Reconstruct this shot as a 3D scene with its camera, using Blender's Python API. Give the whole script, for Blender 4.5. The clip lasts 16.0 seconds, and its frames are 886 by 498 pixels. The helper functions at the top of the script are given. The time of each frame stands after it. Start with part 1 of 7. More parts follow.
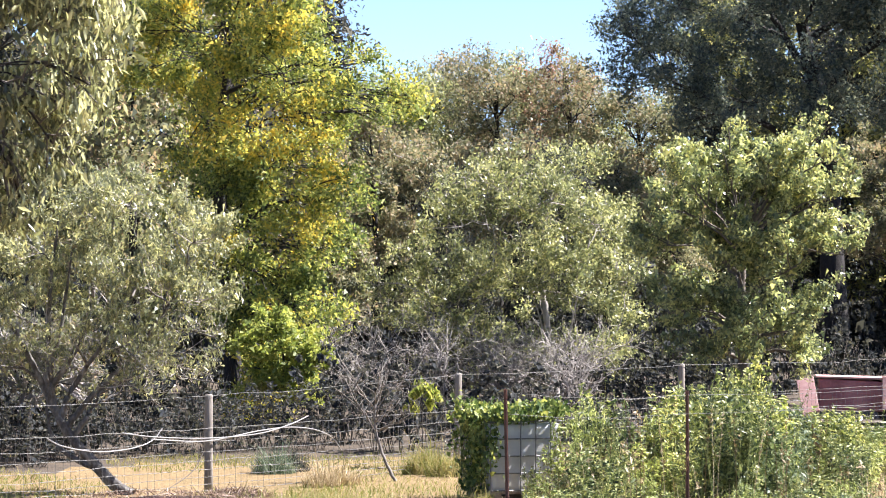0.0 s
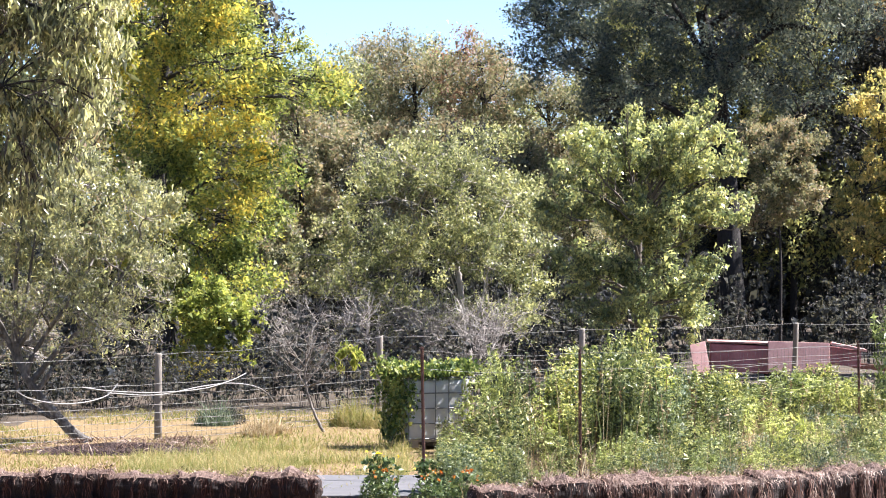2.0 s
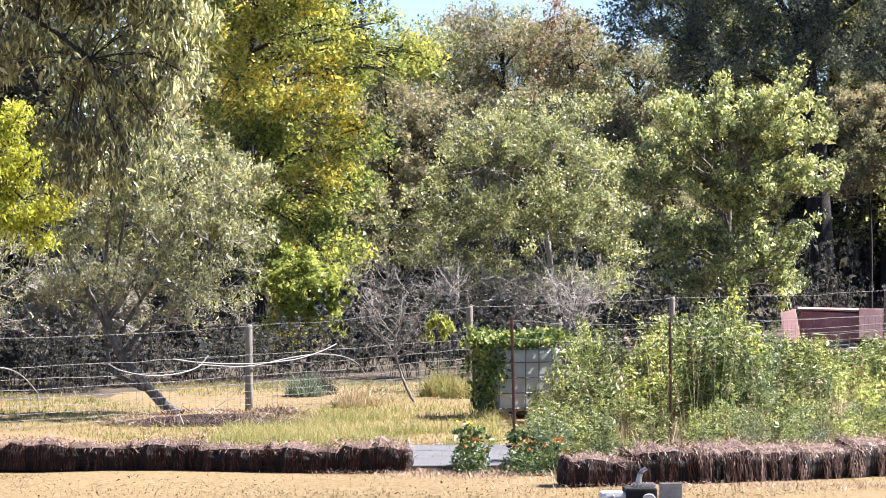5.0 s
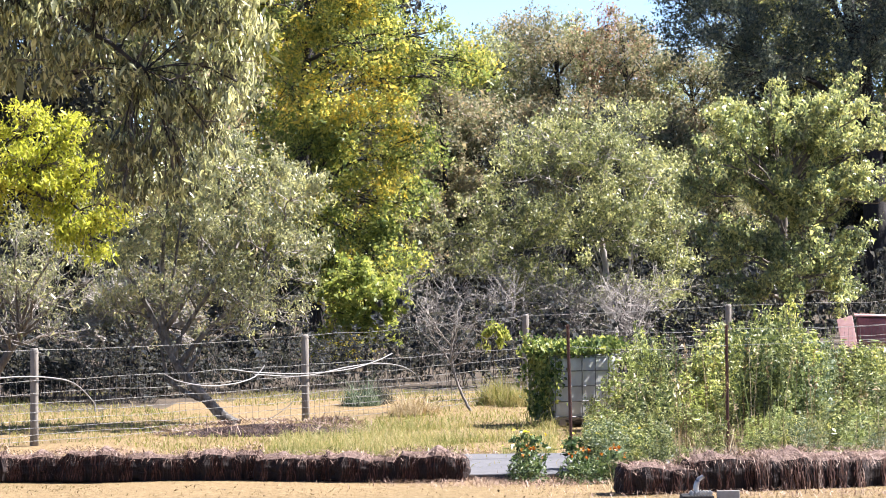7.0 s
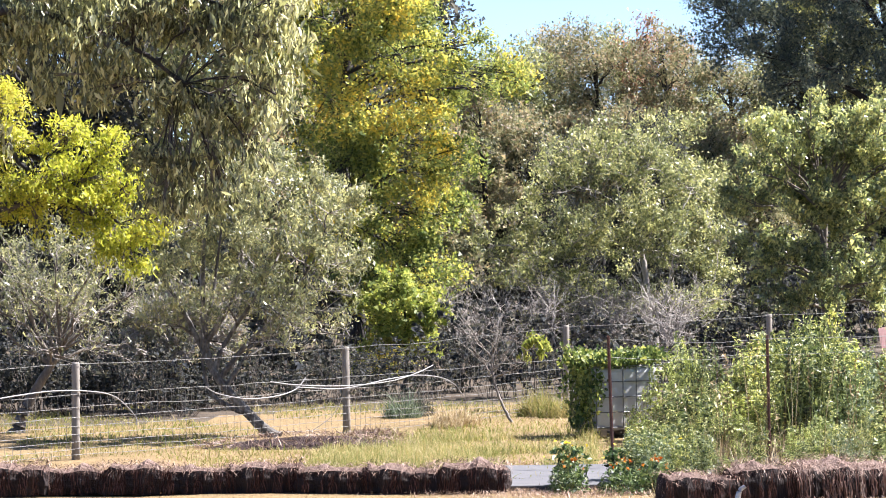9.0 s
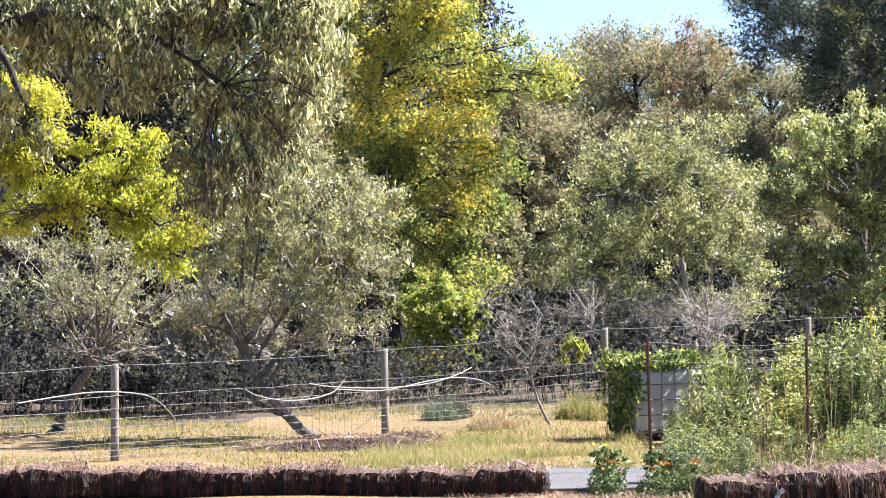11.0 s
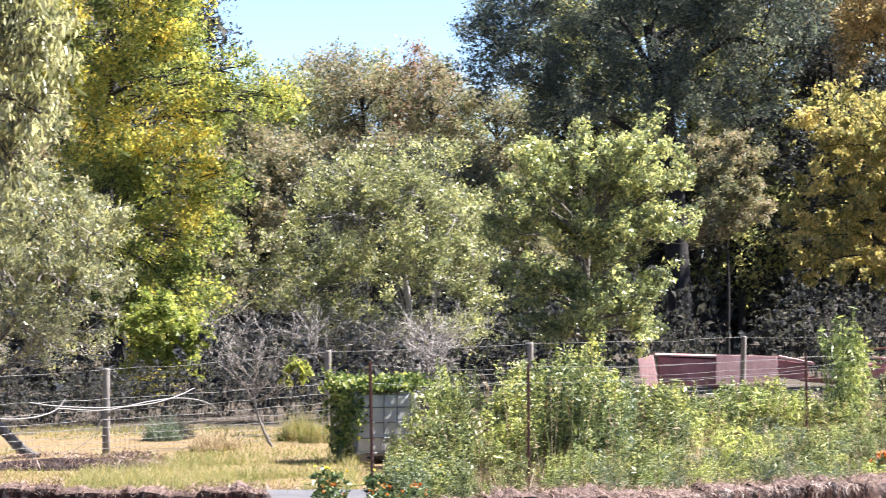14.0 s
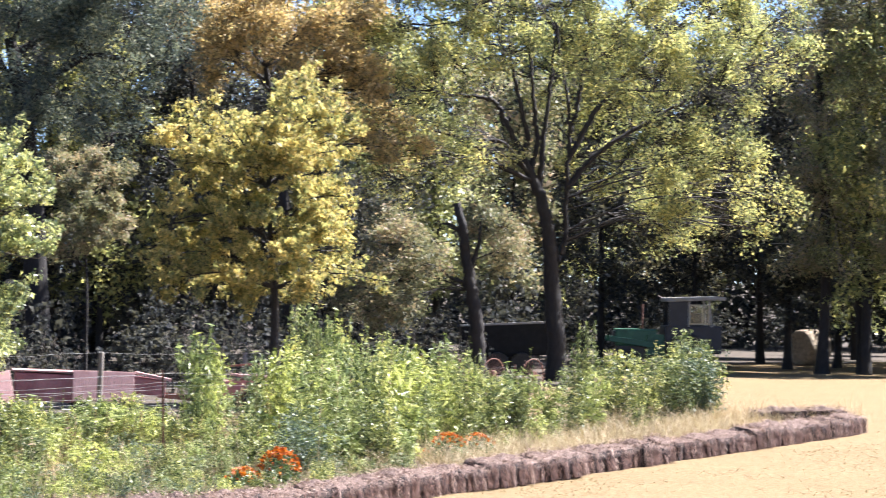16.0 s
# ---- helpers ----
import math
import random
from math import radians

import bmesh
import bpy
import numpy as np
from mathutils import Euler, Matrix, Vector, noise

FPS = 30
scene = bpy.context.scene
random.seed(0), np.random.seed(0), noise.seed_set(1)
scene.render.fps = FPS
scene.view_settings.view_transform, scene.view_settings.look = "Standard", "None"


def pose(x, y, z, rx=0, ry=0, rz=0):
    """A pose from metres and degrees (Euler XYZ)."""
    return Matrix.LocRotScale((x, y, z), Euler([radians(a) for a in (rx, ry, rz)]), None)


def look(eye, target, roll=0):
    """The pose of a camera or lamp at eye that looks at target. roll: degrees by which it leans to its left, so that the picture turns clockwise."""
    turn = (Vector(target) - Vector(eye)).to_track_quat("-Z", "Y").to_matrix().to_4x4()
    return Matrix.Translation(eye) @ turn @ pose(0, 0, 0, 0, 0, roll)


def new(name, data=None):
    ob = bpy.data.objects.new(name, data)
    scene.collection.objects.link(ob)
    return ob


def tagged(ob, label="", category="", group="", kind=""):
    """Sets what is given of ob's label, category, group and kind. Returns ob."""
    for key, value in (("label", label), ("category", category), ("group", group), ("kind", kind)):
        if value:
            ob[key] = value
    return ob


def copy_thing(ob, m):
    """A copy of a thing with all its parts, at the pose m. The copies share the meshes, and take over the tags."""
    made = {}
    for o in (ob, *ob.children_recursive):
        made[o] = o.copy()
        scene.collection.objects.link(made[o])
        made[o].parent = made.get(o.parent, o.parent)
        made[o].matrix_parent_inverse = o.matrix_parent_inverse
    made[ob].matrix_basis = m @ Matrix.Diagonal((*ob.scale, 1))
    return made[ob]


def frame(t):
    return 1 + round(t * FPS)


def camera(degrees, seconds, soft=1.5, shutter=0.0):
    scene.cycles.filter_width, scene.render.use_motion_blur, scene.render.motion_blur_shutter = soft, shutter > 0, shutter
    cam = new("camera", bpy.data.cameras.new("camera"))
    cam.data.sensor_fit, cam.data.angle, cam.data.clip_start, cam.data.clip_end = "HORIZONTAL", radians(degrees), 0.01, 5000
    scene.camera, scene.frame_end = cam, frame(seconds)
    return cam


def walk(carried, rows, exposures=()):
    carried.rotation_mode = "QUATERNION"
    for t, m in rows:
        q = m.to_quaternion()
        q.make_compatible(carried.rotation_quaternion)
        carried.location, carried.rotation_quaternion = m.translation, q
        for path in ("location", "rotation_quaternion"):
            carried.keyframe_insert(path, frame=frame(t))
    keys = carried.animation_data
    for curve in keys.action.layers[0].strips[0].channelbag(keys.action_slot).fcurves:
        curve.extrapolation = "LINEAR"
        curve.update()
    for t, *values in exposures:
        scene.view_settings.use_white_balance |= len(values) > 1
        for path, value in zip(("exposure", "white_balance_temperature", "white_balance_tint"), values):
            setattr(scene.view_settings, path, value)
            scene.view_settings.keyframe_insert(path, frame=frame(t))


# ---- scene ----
PATH = [  # seconds, east, north, height, degrees to the right of north, degrees up, lean
    (0.0, 0.00, 6.09, 3.25, -0.964, 0.314, -0.158),
    (0.5, 0.00, 1.74, 3.30, -0.647, 0.073, -0.140),
    (1.0, 0.00, 0.00, 3.30, -0.398, -0.088, -0.217),
    (1.5, 0.00, 0.00, 3.30, -0.018, -0.172, -0.229),
    (2.0, 0.00, 0.00, 3.30, 0.440, -0.179, -0.295),
    (2.5, 0.00, 0.00, 3.30, 0.791, -0.223, -0.395),
    (3.0, 0.00, 0.00, 3.30, 0.846, -0.415, -0.306),
    (3.5, 0.00, 0.00, 3.30, 0.530, -0.647, -0.183),
    (4.0, 0.00, 0.00, 3.30, -0.000, -0.799, 0.000),
    (4.5, 0.00, 0.00, 3.30, -0.590, -0.807, 0.073),
    (5.0, 0.00, 0.00, 3.30, -1.077, -0.696, 0.148),
    (5.2, 0.00, 0.00, 3.30, -1.260, -0.655, 0.190),
    (7.3, 0.00, 0.00, 3.30, -2.085, -0.525, 0.550),
    (7.5, 0.00, 0.00, 3.30, -2.131, -0.509, 0.589),
    (8.0, 0.00, 0.00, 3.30, -2.257, -0.452, 0.668),
    (8.5, 0.00, 0.00, 3.30, -2.437, -0.389, 0.737),
    (9.0, 0.00, 0.00, 3.30, -2.701, -0.335, 0.856),
    (9.5, 0.00, 0.00, 3.30, -3.001, -0.304, 0.979),
    (9.7, 0.00, 0.00, 3.30, -3.131, -0.300, 1.000),
    (11.8, 0.00, 0.00, 3.30, -3.343, -0.235, 0.620),
    (12.0, 0.00, 0.00, 3.30, -3.159, -0.208, 0.562),
    (12.5, 0.00, 0.00, 3.30, -2.580, -0.163, 0.415),
    (13.0, 0.00, 0.00, 3.30, -1.754, -0.117, 0.216),
    (13.5, 0.00, 0.00, 3.30, -0.500, -0.048, 0.019),
    (14.0, 0.00, 0.00, 3.30, 1.323, 0.066, -0.176),
    (14.5, 0.00, 0.00, 3.30, 3.698, 0.201, -0.388),
    (15.0, 0.00, 0.00, 3.30, 6.424, 0.348, -0.614),
    (15.5, 0.00, 0.00, 3.30, 9.304, 0.448, -0.810),
    (16.0, 0.00, 0.00, 3.30, 12.203, 0.447, -0.974),
]


def aim(x, y, z, right, up, lean):
    r, u = radians(right), radians(up)
    return look((x, y, z), (x + math.sin(r) * math.cos(u), y + math.cos(r) * math.cos(u), z + math.sin(u)), -lean)


cam = camera(15.0, 16.0, soft=1.0, shutter=0.2)
walk(cam, [(t, aim(*row)) for t, *row in PATH], [(0.0, 2.2, 6250, 17), (12.0, 2.22, 6250, 17), (13.5, 2.25, 6250, 17), (15.0, 2.34, 6120, 17), (16.0, 2.37, 6080, 17)])

# ---- light ----
SUN_HEADING, SUN_HEIGHT = 74.0, 50.0     # degrees to the right of north, and above the horizon
world = bpy.data.worlds.new("sky")
scene.world = world
world.use_nodes = True
sky = world.node_tree.nodes.new("ShaderNodeTexSky")
sky.sky_type = "NISHITA"
sky.sun_disc = False
sky.sun_elevation, sky.sun_rotation = radians(SUN_HEIGHT), radians(SUN_HEADING)
sky.air_density, sky.dust_density, sky.ozone_density = 0.5, 0.0, 3.0
world.node_tree.links.new(sky.outputs["Color"], world.node_tree.nodes["Background"].inputs["Color"])
world.node_tree.nodes["Background"].inputs["Strength"].default_value = 0.055
lamp = bpy.data.lights.new("sun", "SUN")
lamp.energy, lamp.angle, lamp.color = 5.0, radians(0.5), (1.0, 0.955, 0.88)
sun = new("sun", lamp)
_h, _e = radians(SUN_HEADING), radians(SUN_HEIGHT)
sun.matrix_world = look((math.sin(_h) * math.cos(_e) * 300, math.cos(_h) * math.cos(_e) * 300, math.sin(_e) * 300), (0, 0, 0))


# ---- materials ----
def nodes_of(name):
    m = bpy.data.materials.new(name)
    m.use_nodes = True
    nt = m.node_tree
    return m, nt, nt.nodes["Principled BSDF"]


def ramp(nt, source, stops):
    r = nt.nodes.new("ShaderNodeValToRGB")
    while len(r.color_ramp.elements) < len(stops):
        r.color_ramp.elements.new(0.5)
    for el, (at, colour) in zip(r.color_ramp.elements, stops):
        el.position, el.color = at, (*colour, 1)
    nt.links.new(source, r.inputs["Fac"])
    return r.outputs["Color"]


def blend(nt, fac, a, b, mode="MIX"):
    n = nt.nodes.new("ShaderNodeMix")
    n.data_type, n.blend_type = "RGBA", mode
    if isinstance(fac, (int, float)):
        n.inputs[0].default_value = fac
    else:
        nt.links.new(fac, n.inputs[0])
    for sock, v in ((n.inputs[6], a), (n.inputs[7], b)):
        if isinstance(v, tuple):
            sock.default_value = (*v, 1)
        else:
            nt.links.new(v, sock)
    return n.outputs[2]


def noise_of(nt, scale, detail=4.0, stretch=(1, 1, 1), space="Object", rough=0.55):
    tc = nt.nodes.new("ShaderNodeTexCoord")
    mp = nt.nodes.new("ShaderNodeMapping")
    mp.inputs["Scale"].default_value = stretch
    nt.links.new(tc.outputs[space], mp.inputs["Vector"])
    n = nt.nodes.new("ShaderNodeTexNoise")
    n.inputs["Scale"].default_value, n.inputs["Detail"].default_value = scale, detail
    n.inputs["Roughness"].default_value = rough
    nt.links.new(mp.outputs["Vector"], n.inputs["Vector"])
    return n.outputs["Fac"]


def bump(nt, bsdf, height, strength=0.4, distance=0.02):
    b = nt.nodes.new("ShaderNodeBump")
    b.inputs["Strength"].default_value, b.inputs["Distance"].default_value = strength, distance
    nt.links.new(height, b.inputs["Height"])
    nt.links.new(b.outputs["Normal"], bsdf.inputs["Normal"])


LEAF_TONE = 1.06            # how much of the light the foliage throws back, against the tints named below


def fresh(c, k=1.12):
    """The tint c with its colour strengthened at the same brightness."""
    y = 0.25 * c[0] + 0.65 * c[1] + 0.1 * c[2]
    return tuple(max(0.004, LEAF_TONE * (y + k * (v - y))) for v in c)


def leaf_material(name, colours, patch=0.5, glow=0.45, rough=0.5, sheen=0.3, plants=False, mixed=1.0):
    """Foliage: each leaf takes one of the colours by chance, patches of the crown lean to the last ones; light shines through."""
    m, nt, p = nodes_of(name)
    geo = nt.nodes.new("ShaderNodeNewGeometry")
    spots = noise_of(nt, 0.55, 3.0)
    mix = nt.nodes.new("ShaderNodeMath")
    mix.operation = "MULTIPLY_ADD"
    nt.links.new(spots, mix.inputs[0])
    mix.inputs[1].default_value = 2.6 * patch
    mix.inputs[2].default_value = -1.3 * patch + (1 - mixed) / 2
    single = nt.nodes.new("ShaderNodeMath")
    single.operation = "MULTIPLY"
    nt.links.new(geo.outputs["Random Per Island"], single.inputs[0])
    single.inputs[1].default_value = mixed
    add = nt.nodes.new("ShaderNodeMath")
    add.operation, add.use_clamp = "ADD", True
    nt.links.new(single.outputs[0], add.inputs[0])
    nt.links.new(mix.outputs[0], add.inputs[1])
    stops = [(i / max(1, len(colours) - 1), fresh(c, 1.03)) for i, c in enumerate(colours)]
    col = ramp(nt, add.outputs[0], stops)
    each = nt.nodes.new("ShaderNodeObjectInfo")
    col = blend(nt, 1.0, col, ramp(nt, each.outputs["Random"], [(0.0, (0.48, 0.55, 0.62)), (0.5, (0.95, 0.97, 0.95)), (1.0, (1.35, 1.28, 1.05))]), "MULTIPLY") if plants else col
    nt.links.new(col, p.inputs["Base Color"])
    p.inputs["Roughness"].default_value = rough
    p.inputs["Specular IOR Level"].default_value = sheen
    tr = nt.nodes.new("ShaderNodeBsdfTranslucent")
    warm = blend(nt, 1.0, col, (1.12, 1.1, 0.86), "MULTIPLY")
    nt.links.new(warm, tr.inputs["Color"])
    ms = nt.nodes.new("ShaderNodeMixShader")
    ms.inputs["Fac"].default_value = glow
    nt.links.new(p.outputs["BSDF"], ms.inputs[1])
    nt.links.new(tr.outputs["BSDF"], ms.inputs[2])
    nt.links.new(ms.outputs["Shader"], nt.nodes["Material Output"].inputs["Surface"])
    return m


def rough_material(name, dark, mid, light, scale=4.0, stretch=(1, 1, 1), rough=0.85, relief=0.5, metal=0.0, fine=6.0, depth=0.02):
    m, nt, p = nodes_of(name)
    big = noise_of(nt, scale, 5.0, stretch)
    small = noise_of(nt, scale * fine, 6.0, stretch)
    c = ramp(nt, big, [(0.3, dark), (0.5, mid), (0.72, light)])
    c = blend(nt, 0.35, c, ramp(nt, small, [(0.3, dark), (0.7, light)]))
    nt.links.new(c, p.inputs["Base Color"])
    p.inputs["Roughness"].default_value, p.inputs["Metallic"].default_value = rough, metal
    bump(nt, p, small, relief, depth)
    return m


BARK_PALE = rough_material("bark_pale", (0.0638, 0.0542, 0.0478), (0.166, 0.147, 0.128), (0.287, 0.268, 0.242), 5, (0.85, 0.85, 0.297), relief=0.8)
# near-black bark: shade on the trunks is put into the tint
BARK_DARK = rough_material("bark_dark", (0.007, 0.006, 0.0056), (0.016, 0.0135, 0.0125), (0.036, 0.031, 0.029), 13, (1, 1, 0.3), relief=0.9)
BARK_GREY = rough_material("bark_grey", (0.0525, 0.045, 0.0375), (0.112, 0.0938, 0.0788), (0.188, 0.165, 0.143), 13, (0.75, 0.75, 0.225), relief=0.8)
TWIG_GREY = rough_material("twig_grey", (0.195, 0.176, 0.16), (0.289, 0.265, 0.246), (0.374, 0.351, 0.328), 9, relief=0.2)
LEAF_OLIVE = leaf_material("leaf_olive", [(0.075, 0.092, 0.048), (0.17, 0.195, 0.096), (0.295, 0.315, 0.155), (0.54, 0.525, 0.26)], 0.45, 0.46, 0.38, 0.6)
LEAF_YELLOWGREEN = leaf_material("leaf_yellow_green", [(0.08, 0.115, 0.045), (0.2, 0.25, 0.078), (0.42, 0.425, 0.115), (0.80, 0.60, 0.12)], 0.95, 0.52, mixed=0.7)
LEAF_PEAR = leaf_material("leaf_pear", [(0.068, 0.094, 0.05), (0.17, 0.21, 0.10), (0.33, 0.365, 0.175), (0.64, 0.62, 0.27)], 0.5, 0.48, 0.34, 0.75)
LEAF_GREYGREEN = leaf_material("leaf_grey_green", [(0.082, 0.095, 0.055), (0.175, 0.192, 0.106), (0.30, 0.312, 0.17), (0.56, 0.535, 0.28)], 0.45, 0.44, 0.36, 0.7)
LEAF_BROWN = leaf_material("leaf_brown", [(0.09, 0.104, 0.066), (0.17, 0.18, 0.11), (0.26, 0.25, 0.155), (0.35, 0.27, 0.185)], 0.7, 0.45)
LEAF_RUSSET = leaf_material("leaf_russet", [(0.12, 0.10, 0.06), (0.21, 0.15, 0.095), (0.30, 0.185, 0.13), (0.36, 0.20, 0.16)], 0.6, 0.42)
# near-black leaves: the shade inside the woods is put into this tint
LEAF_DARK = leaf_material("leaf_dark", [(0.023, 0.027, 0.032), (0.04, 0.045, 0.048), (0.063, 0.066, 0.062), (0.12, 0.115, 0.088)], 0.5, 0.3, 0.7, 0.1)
# the oak crown's shade is put into these dark bluish tints
LEAF_OAK = leaf_material("leaf_oak", [(0.055, 0.075, 0.076), (0.098, 0.126, 0.11), (0.15, 0.178, 0.145), (0.28, 0.29, 0.20)], 0.45, 0.36, 0.6, 0.2)
LEAF_GOLD = leaf_material("leaf_gold", [(0.13, 0.15, 0.07), (0.26, 0.265, 0.12), (0.43, 0.38, 0.155), (0.62, 0.505, 0.215)], 0.6, 0.58)
LEAF_ORANGE = leaf_material("leaf_orange", [(0.16, 0.15, 0.095), (0.31, 0.25, 0.135), (0.47, 0.34, 0.17), (0.54, 0.43, 0.21)], 0.5, 0.5)
LEAF_MAPLE = leaf_material("leaf_maple", [(0.115, 0.14, 0.075), (0.23, 0.26, 0.13), (0.39, 0.40, 0.175), (0.60, 0.545, 0.23)], 0.65, 0.6)
LEAF_PECAN = leaf_material("leaf_pecan", [(0.045, 0.05, 0.03), (0.125, 0.137, 0.07), (0.28, 0.295, 0.15), (0.62, 0.61, 0.36)], 0.55, 0.42, 0.34, 0.7)
LEAF_LEMON = leaf_material("leaf_lemon", [(0.15, 0.19, 0.03), (0.31, 0.35, 0.05), (0.46, 0.46, 0.075), (0.60, 0.54, 0.13)], 0.5, 0.52, 0.45, 0.4, mixed=0.7)
LEAF_WEED = leaf_material("leaf_weed", [(0.026, 0.04, 0.017), (0.105, 0.14, 0.055), (0.31, 0.345, 0.13), (0.66, 0.64, 0.29)], 0.7, 0.27, 0.4, 0.4, plants=True)
LEAF_LIME = leaf_material("leaf_lime", [(0.055, 0.078, 0.028), (0.2, 0.24, 0.075), (0.395, 0.45, 0.17), (0.66, 0.68, 0.34)], 0.75, 0.34, 0.4, 0.45, plants=True)
LEAF_BLUE = leaf_material("leaf_blue_green", [(0.035, 0.058, 0.0352), (0.095, 0.135, 0.0825), (0.19, 0.24, 0.154), (0.38, 0.42, 0.286)], 0.5, 0.26, 0.42, 0.4, plants=True)
LEAF_VINE = leaf_material("leaf_vine", [(0.035, 0.064, 0.022), (0.09, 0.135, 0.04), (0.20, 0.25, 0.075), (0.42, 0.43, 0.14)], 0.45, 0.36)
LEAF_SPRING = leaf_material("leaf_spring", [(0.12, 0.16, 0.045), (0.21, 0.26, 0.065), (0.33, 0.36, 0.095), (0.46, 0.45, 0.14)], 0.3, 0.5)
LEAF_MARIGOLD = leaf_material("leaf_marigold", [(0.016, 0.034, 0.014), (0.045, 0.08, 0.03), (0.10, 0.15, 0.055), (0.24, 0.29, 0.12)], 0.5, 0.28, 0.4, 0.5)
PETAL_ORANGE = leaf_material("petal_orange", [(0.26, 0.05, 0.008), (0.42, 0.10, 0.012), (0.55, 0.17, 0.02), (0.60, 0.26, 0.03)], 0.3, 0.25)
PETAL_YELLOW = leaf_material("petal_yellow", [(0.60, 0.42, 0.02), (0.70, 0.52, 0.03), (0.72, 0.58, 0.06)], 0.3, 0.35)
STALK_DRY = leaf_material("stalk_dry", [(0.202, 0.142, 0.077), (0.331, 0.257, 0.154), (0.46, 0.38, 0.253), (0.552, 0.475, 0.33)], 0.4, 0.25, 0.6, 0.3)
STALK_BROWN = leaf_material("stalk_brown", [(0.10, 0.065, 0.035), (0.17, 0.115, 0.06), (0.26, 0.19, 0.10)], 0.4, 0.15, 0.7, 0.2)
STALK_GREEN = leaf_material("stalk_green", [(0.10, 0.13, 0.04), (0.18, 0.21, 0.07), (0.27, 0.28, 0.11)], 0.4, 0.2, 0.6, 0.3)
GRASS_DRY = leaf_material("grass_dry", [(0.128, 0.093, 0.0478), (0.179, 0.132, 0.0687), (0.232, 0.175, 0.0988), (0.145, 0.128, 0.0538)], 0.35, 0.3, 0.6, 0.25)
GRASS_MIXED = leaf_material("grass_mixed", [(0.12, 0.15, 0.04), (0.19, 0.195, 0.06), (0.255, 0.22, 0.095), (0.32, 0.265, 0.14)], 0.6, 0.4, 0.6, 0.25)
GRASS_GREEN = leaf_material("grass_green", [(0.12, 0.15, 0.045), (0.21, 0.225, 0.08), (0.32, 0.285, 0.13), (0.42, 0.35, 0.2)], 0.6, 0.4, 0.6, 0.25)
BARK_MOTTLED = rough_material("bark_mottled", (0.014, 0.012, 0.010), (0.05, 0.044, 0.038), (0.27, 0.255, 0.235), 7, (1, 1, 0.6), relief=0.9, fine=3.0)
# near-black strands that carry the shade of the bale faces
STRAW_SHADED = leaf_material("straw_shaded", [(0.010, 0.004, 0.003), (0.022, 0.009, 0.007), (0.045, 0.02, 0.015), (0.11, 0.058, 0.045)], 0.5, 0.05, 0.7, 0.1)
# bale body kept near-black: the shade of its faces is in the tint
BALE_SHADED = rough_material("bale_shaded", (0.004, 0.0018, 0.0015), (0.011, 0.0042, 0.0034), (0.024, 0.010, 0.008), 5, (1.12, 0.819, 0.126), relief=1.0, depth=0.05)
ENGINE_BLACK = rough_material("engine_black", (0.003, 0.003, 0.0033), (0.006, 0.006, 0.0066), (0.014, 0.0135, 0.013), 5, rough=0.95, relief=0.2)
LEAF_FALLEN = leaf_material("leaf_fallen", [(0.05, 0.032, 0.02), (0.10, 0.07, 0.04), (0.16, 0.11, 0.065)], 0.3, 0.1, 0.7, 0.2)
STRAW = leaf_material("straw", [(0.10, 0.057, 0.042), (0.20, 0.13, 0.10), (0.33, 0.235, 0.187), (0.50, 0.385, 0.31)], 0.5, 0.12, 0.5, 0.4)
# darker copy of the straw for strands on shaded faces
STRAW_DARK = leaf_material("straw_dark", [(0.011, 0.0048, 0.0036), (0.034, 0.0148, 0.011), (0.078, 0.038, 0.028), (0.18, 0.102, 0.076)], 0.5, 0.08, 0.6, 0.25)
# paler straw tint, sunlight painted on the bales' upward faces
BALE_TOP_LIT = rough_material("bale_top_lit", (0.06, 0.034, 0.026), (0.125, 0.08, 0.063), (0.21, 0.145, 0.117), 9, (0.605, 0.575, 0.576), relief=1.0, depth=0.04)
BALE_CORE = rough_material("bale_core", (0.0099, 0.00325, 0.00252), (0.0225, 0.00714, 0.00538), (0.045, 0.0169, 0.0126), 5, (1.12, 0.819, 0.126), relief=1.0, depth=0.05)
WOOD_GREY = rough_material("wood_grey", (0.109, 0.0938, 0.0792), (0.197, 0.178, 0.155), (0.286, 0.261, 0.231), 6, (0.68, 0.67, 0.099), relief=0.6)
RUST = rough_material("rust", (0.07, 0.03, 0.022), (0.15, 0.065, 0.045), (0.25, 0.13, 0.09), 9, relief=0.5, rough=0.8)
WIRE = rough_material("galvanised_wire", (0.11, 0.108, 0.103), (0.17, 0.168, 0.16), (0.23, 0.226, 0.217), 12, rough=0.5, relief=0.1, metal=0.3)
PIPE_WHITE = rough_material("pipe_white", (0.165, 0.16, 0.155), (0.215, 0.21, 0.205), (0.25, 0.248, 0.244), 7, rough=0.45, relief=0.1)
CONCRETE = rough_material("concrete", (0.06, 0.061, 0.068), (0.085, 0.086, 0.093), (0.115, 0.116, 0.122), 2.5, rough=0.9, relief=0.3)
PAINT_MAROON = rough_material("paint_maroon", (0.178, 0.0591, 0.072), (0.308, 0.101, 0.117), (0.454, 0.186, 0.198), 3, rough=0.45, relief=0.15)
PAINT_PINK = rough_material("paint_faded_pink", (0.33, 0.175, 0.165), (0.44, 0.25, 0.235), (0.56, 0.36, 0.335), 3, rough=0.5, relief=0.15)
PAINT_GREEN = rough_material("paint_green", (0.008, 0.05, 0.026), (0.013, 0.085, 0.044), (0.03, 0.125, 0.07), 3, rough=0.5, relief=0.1)
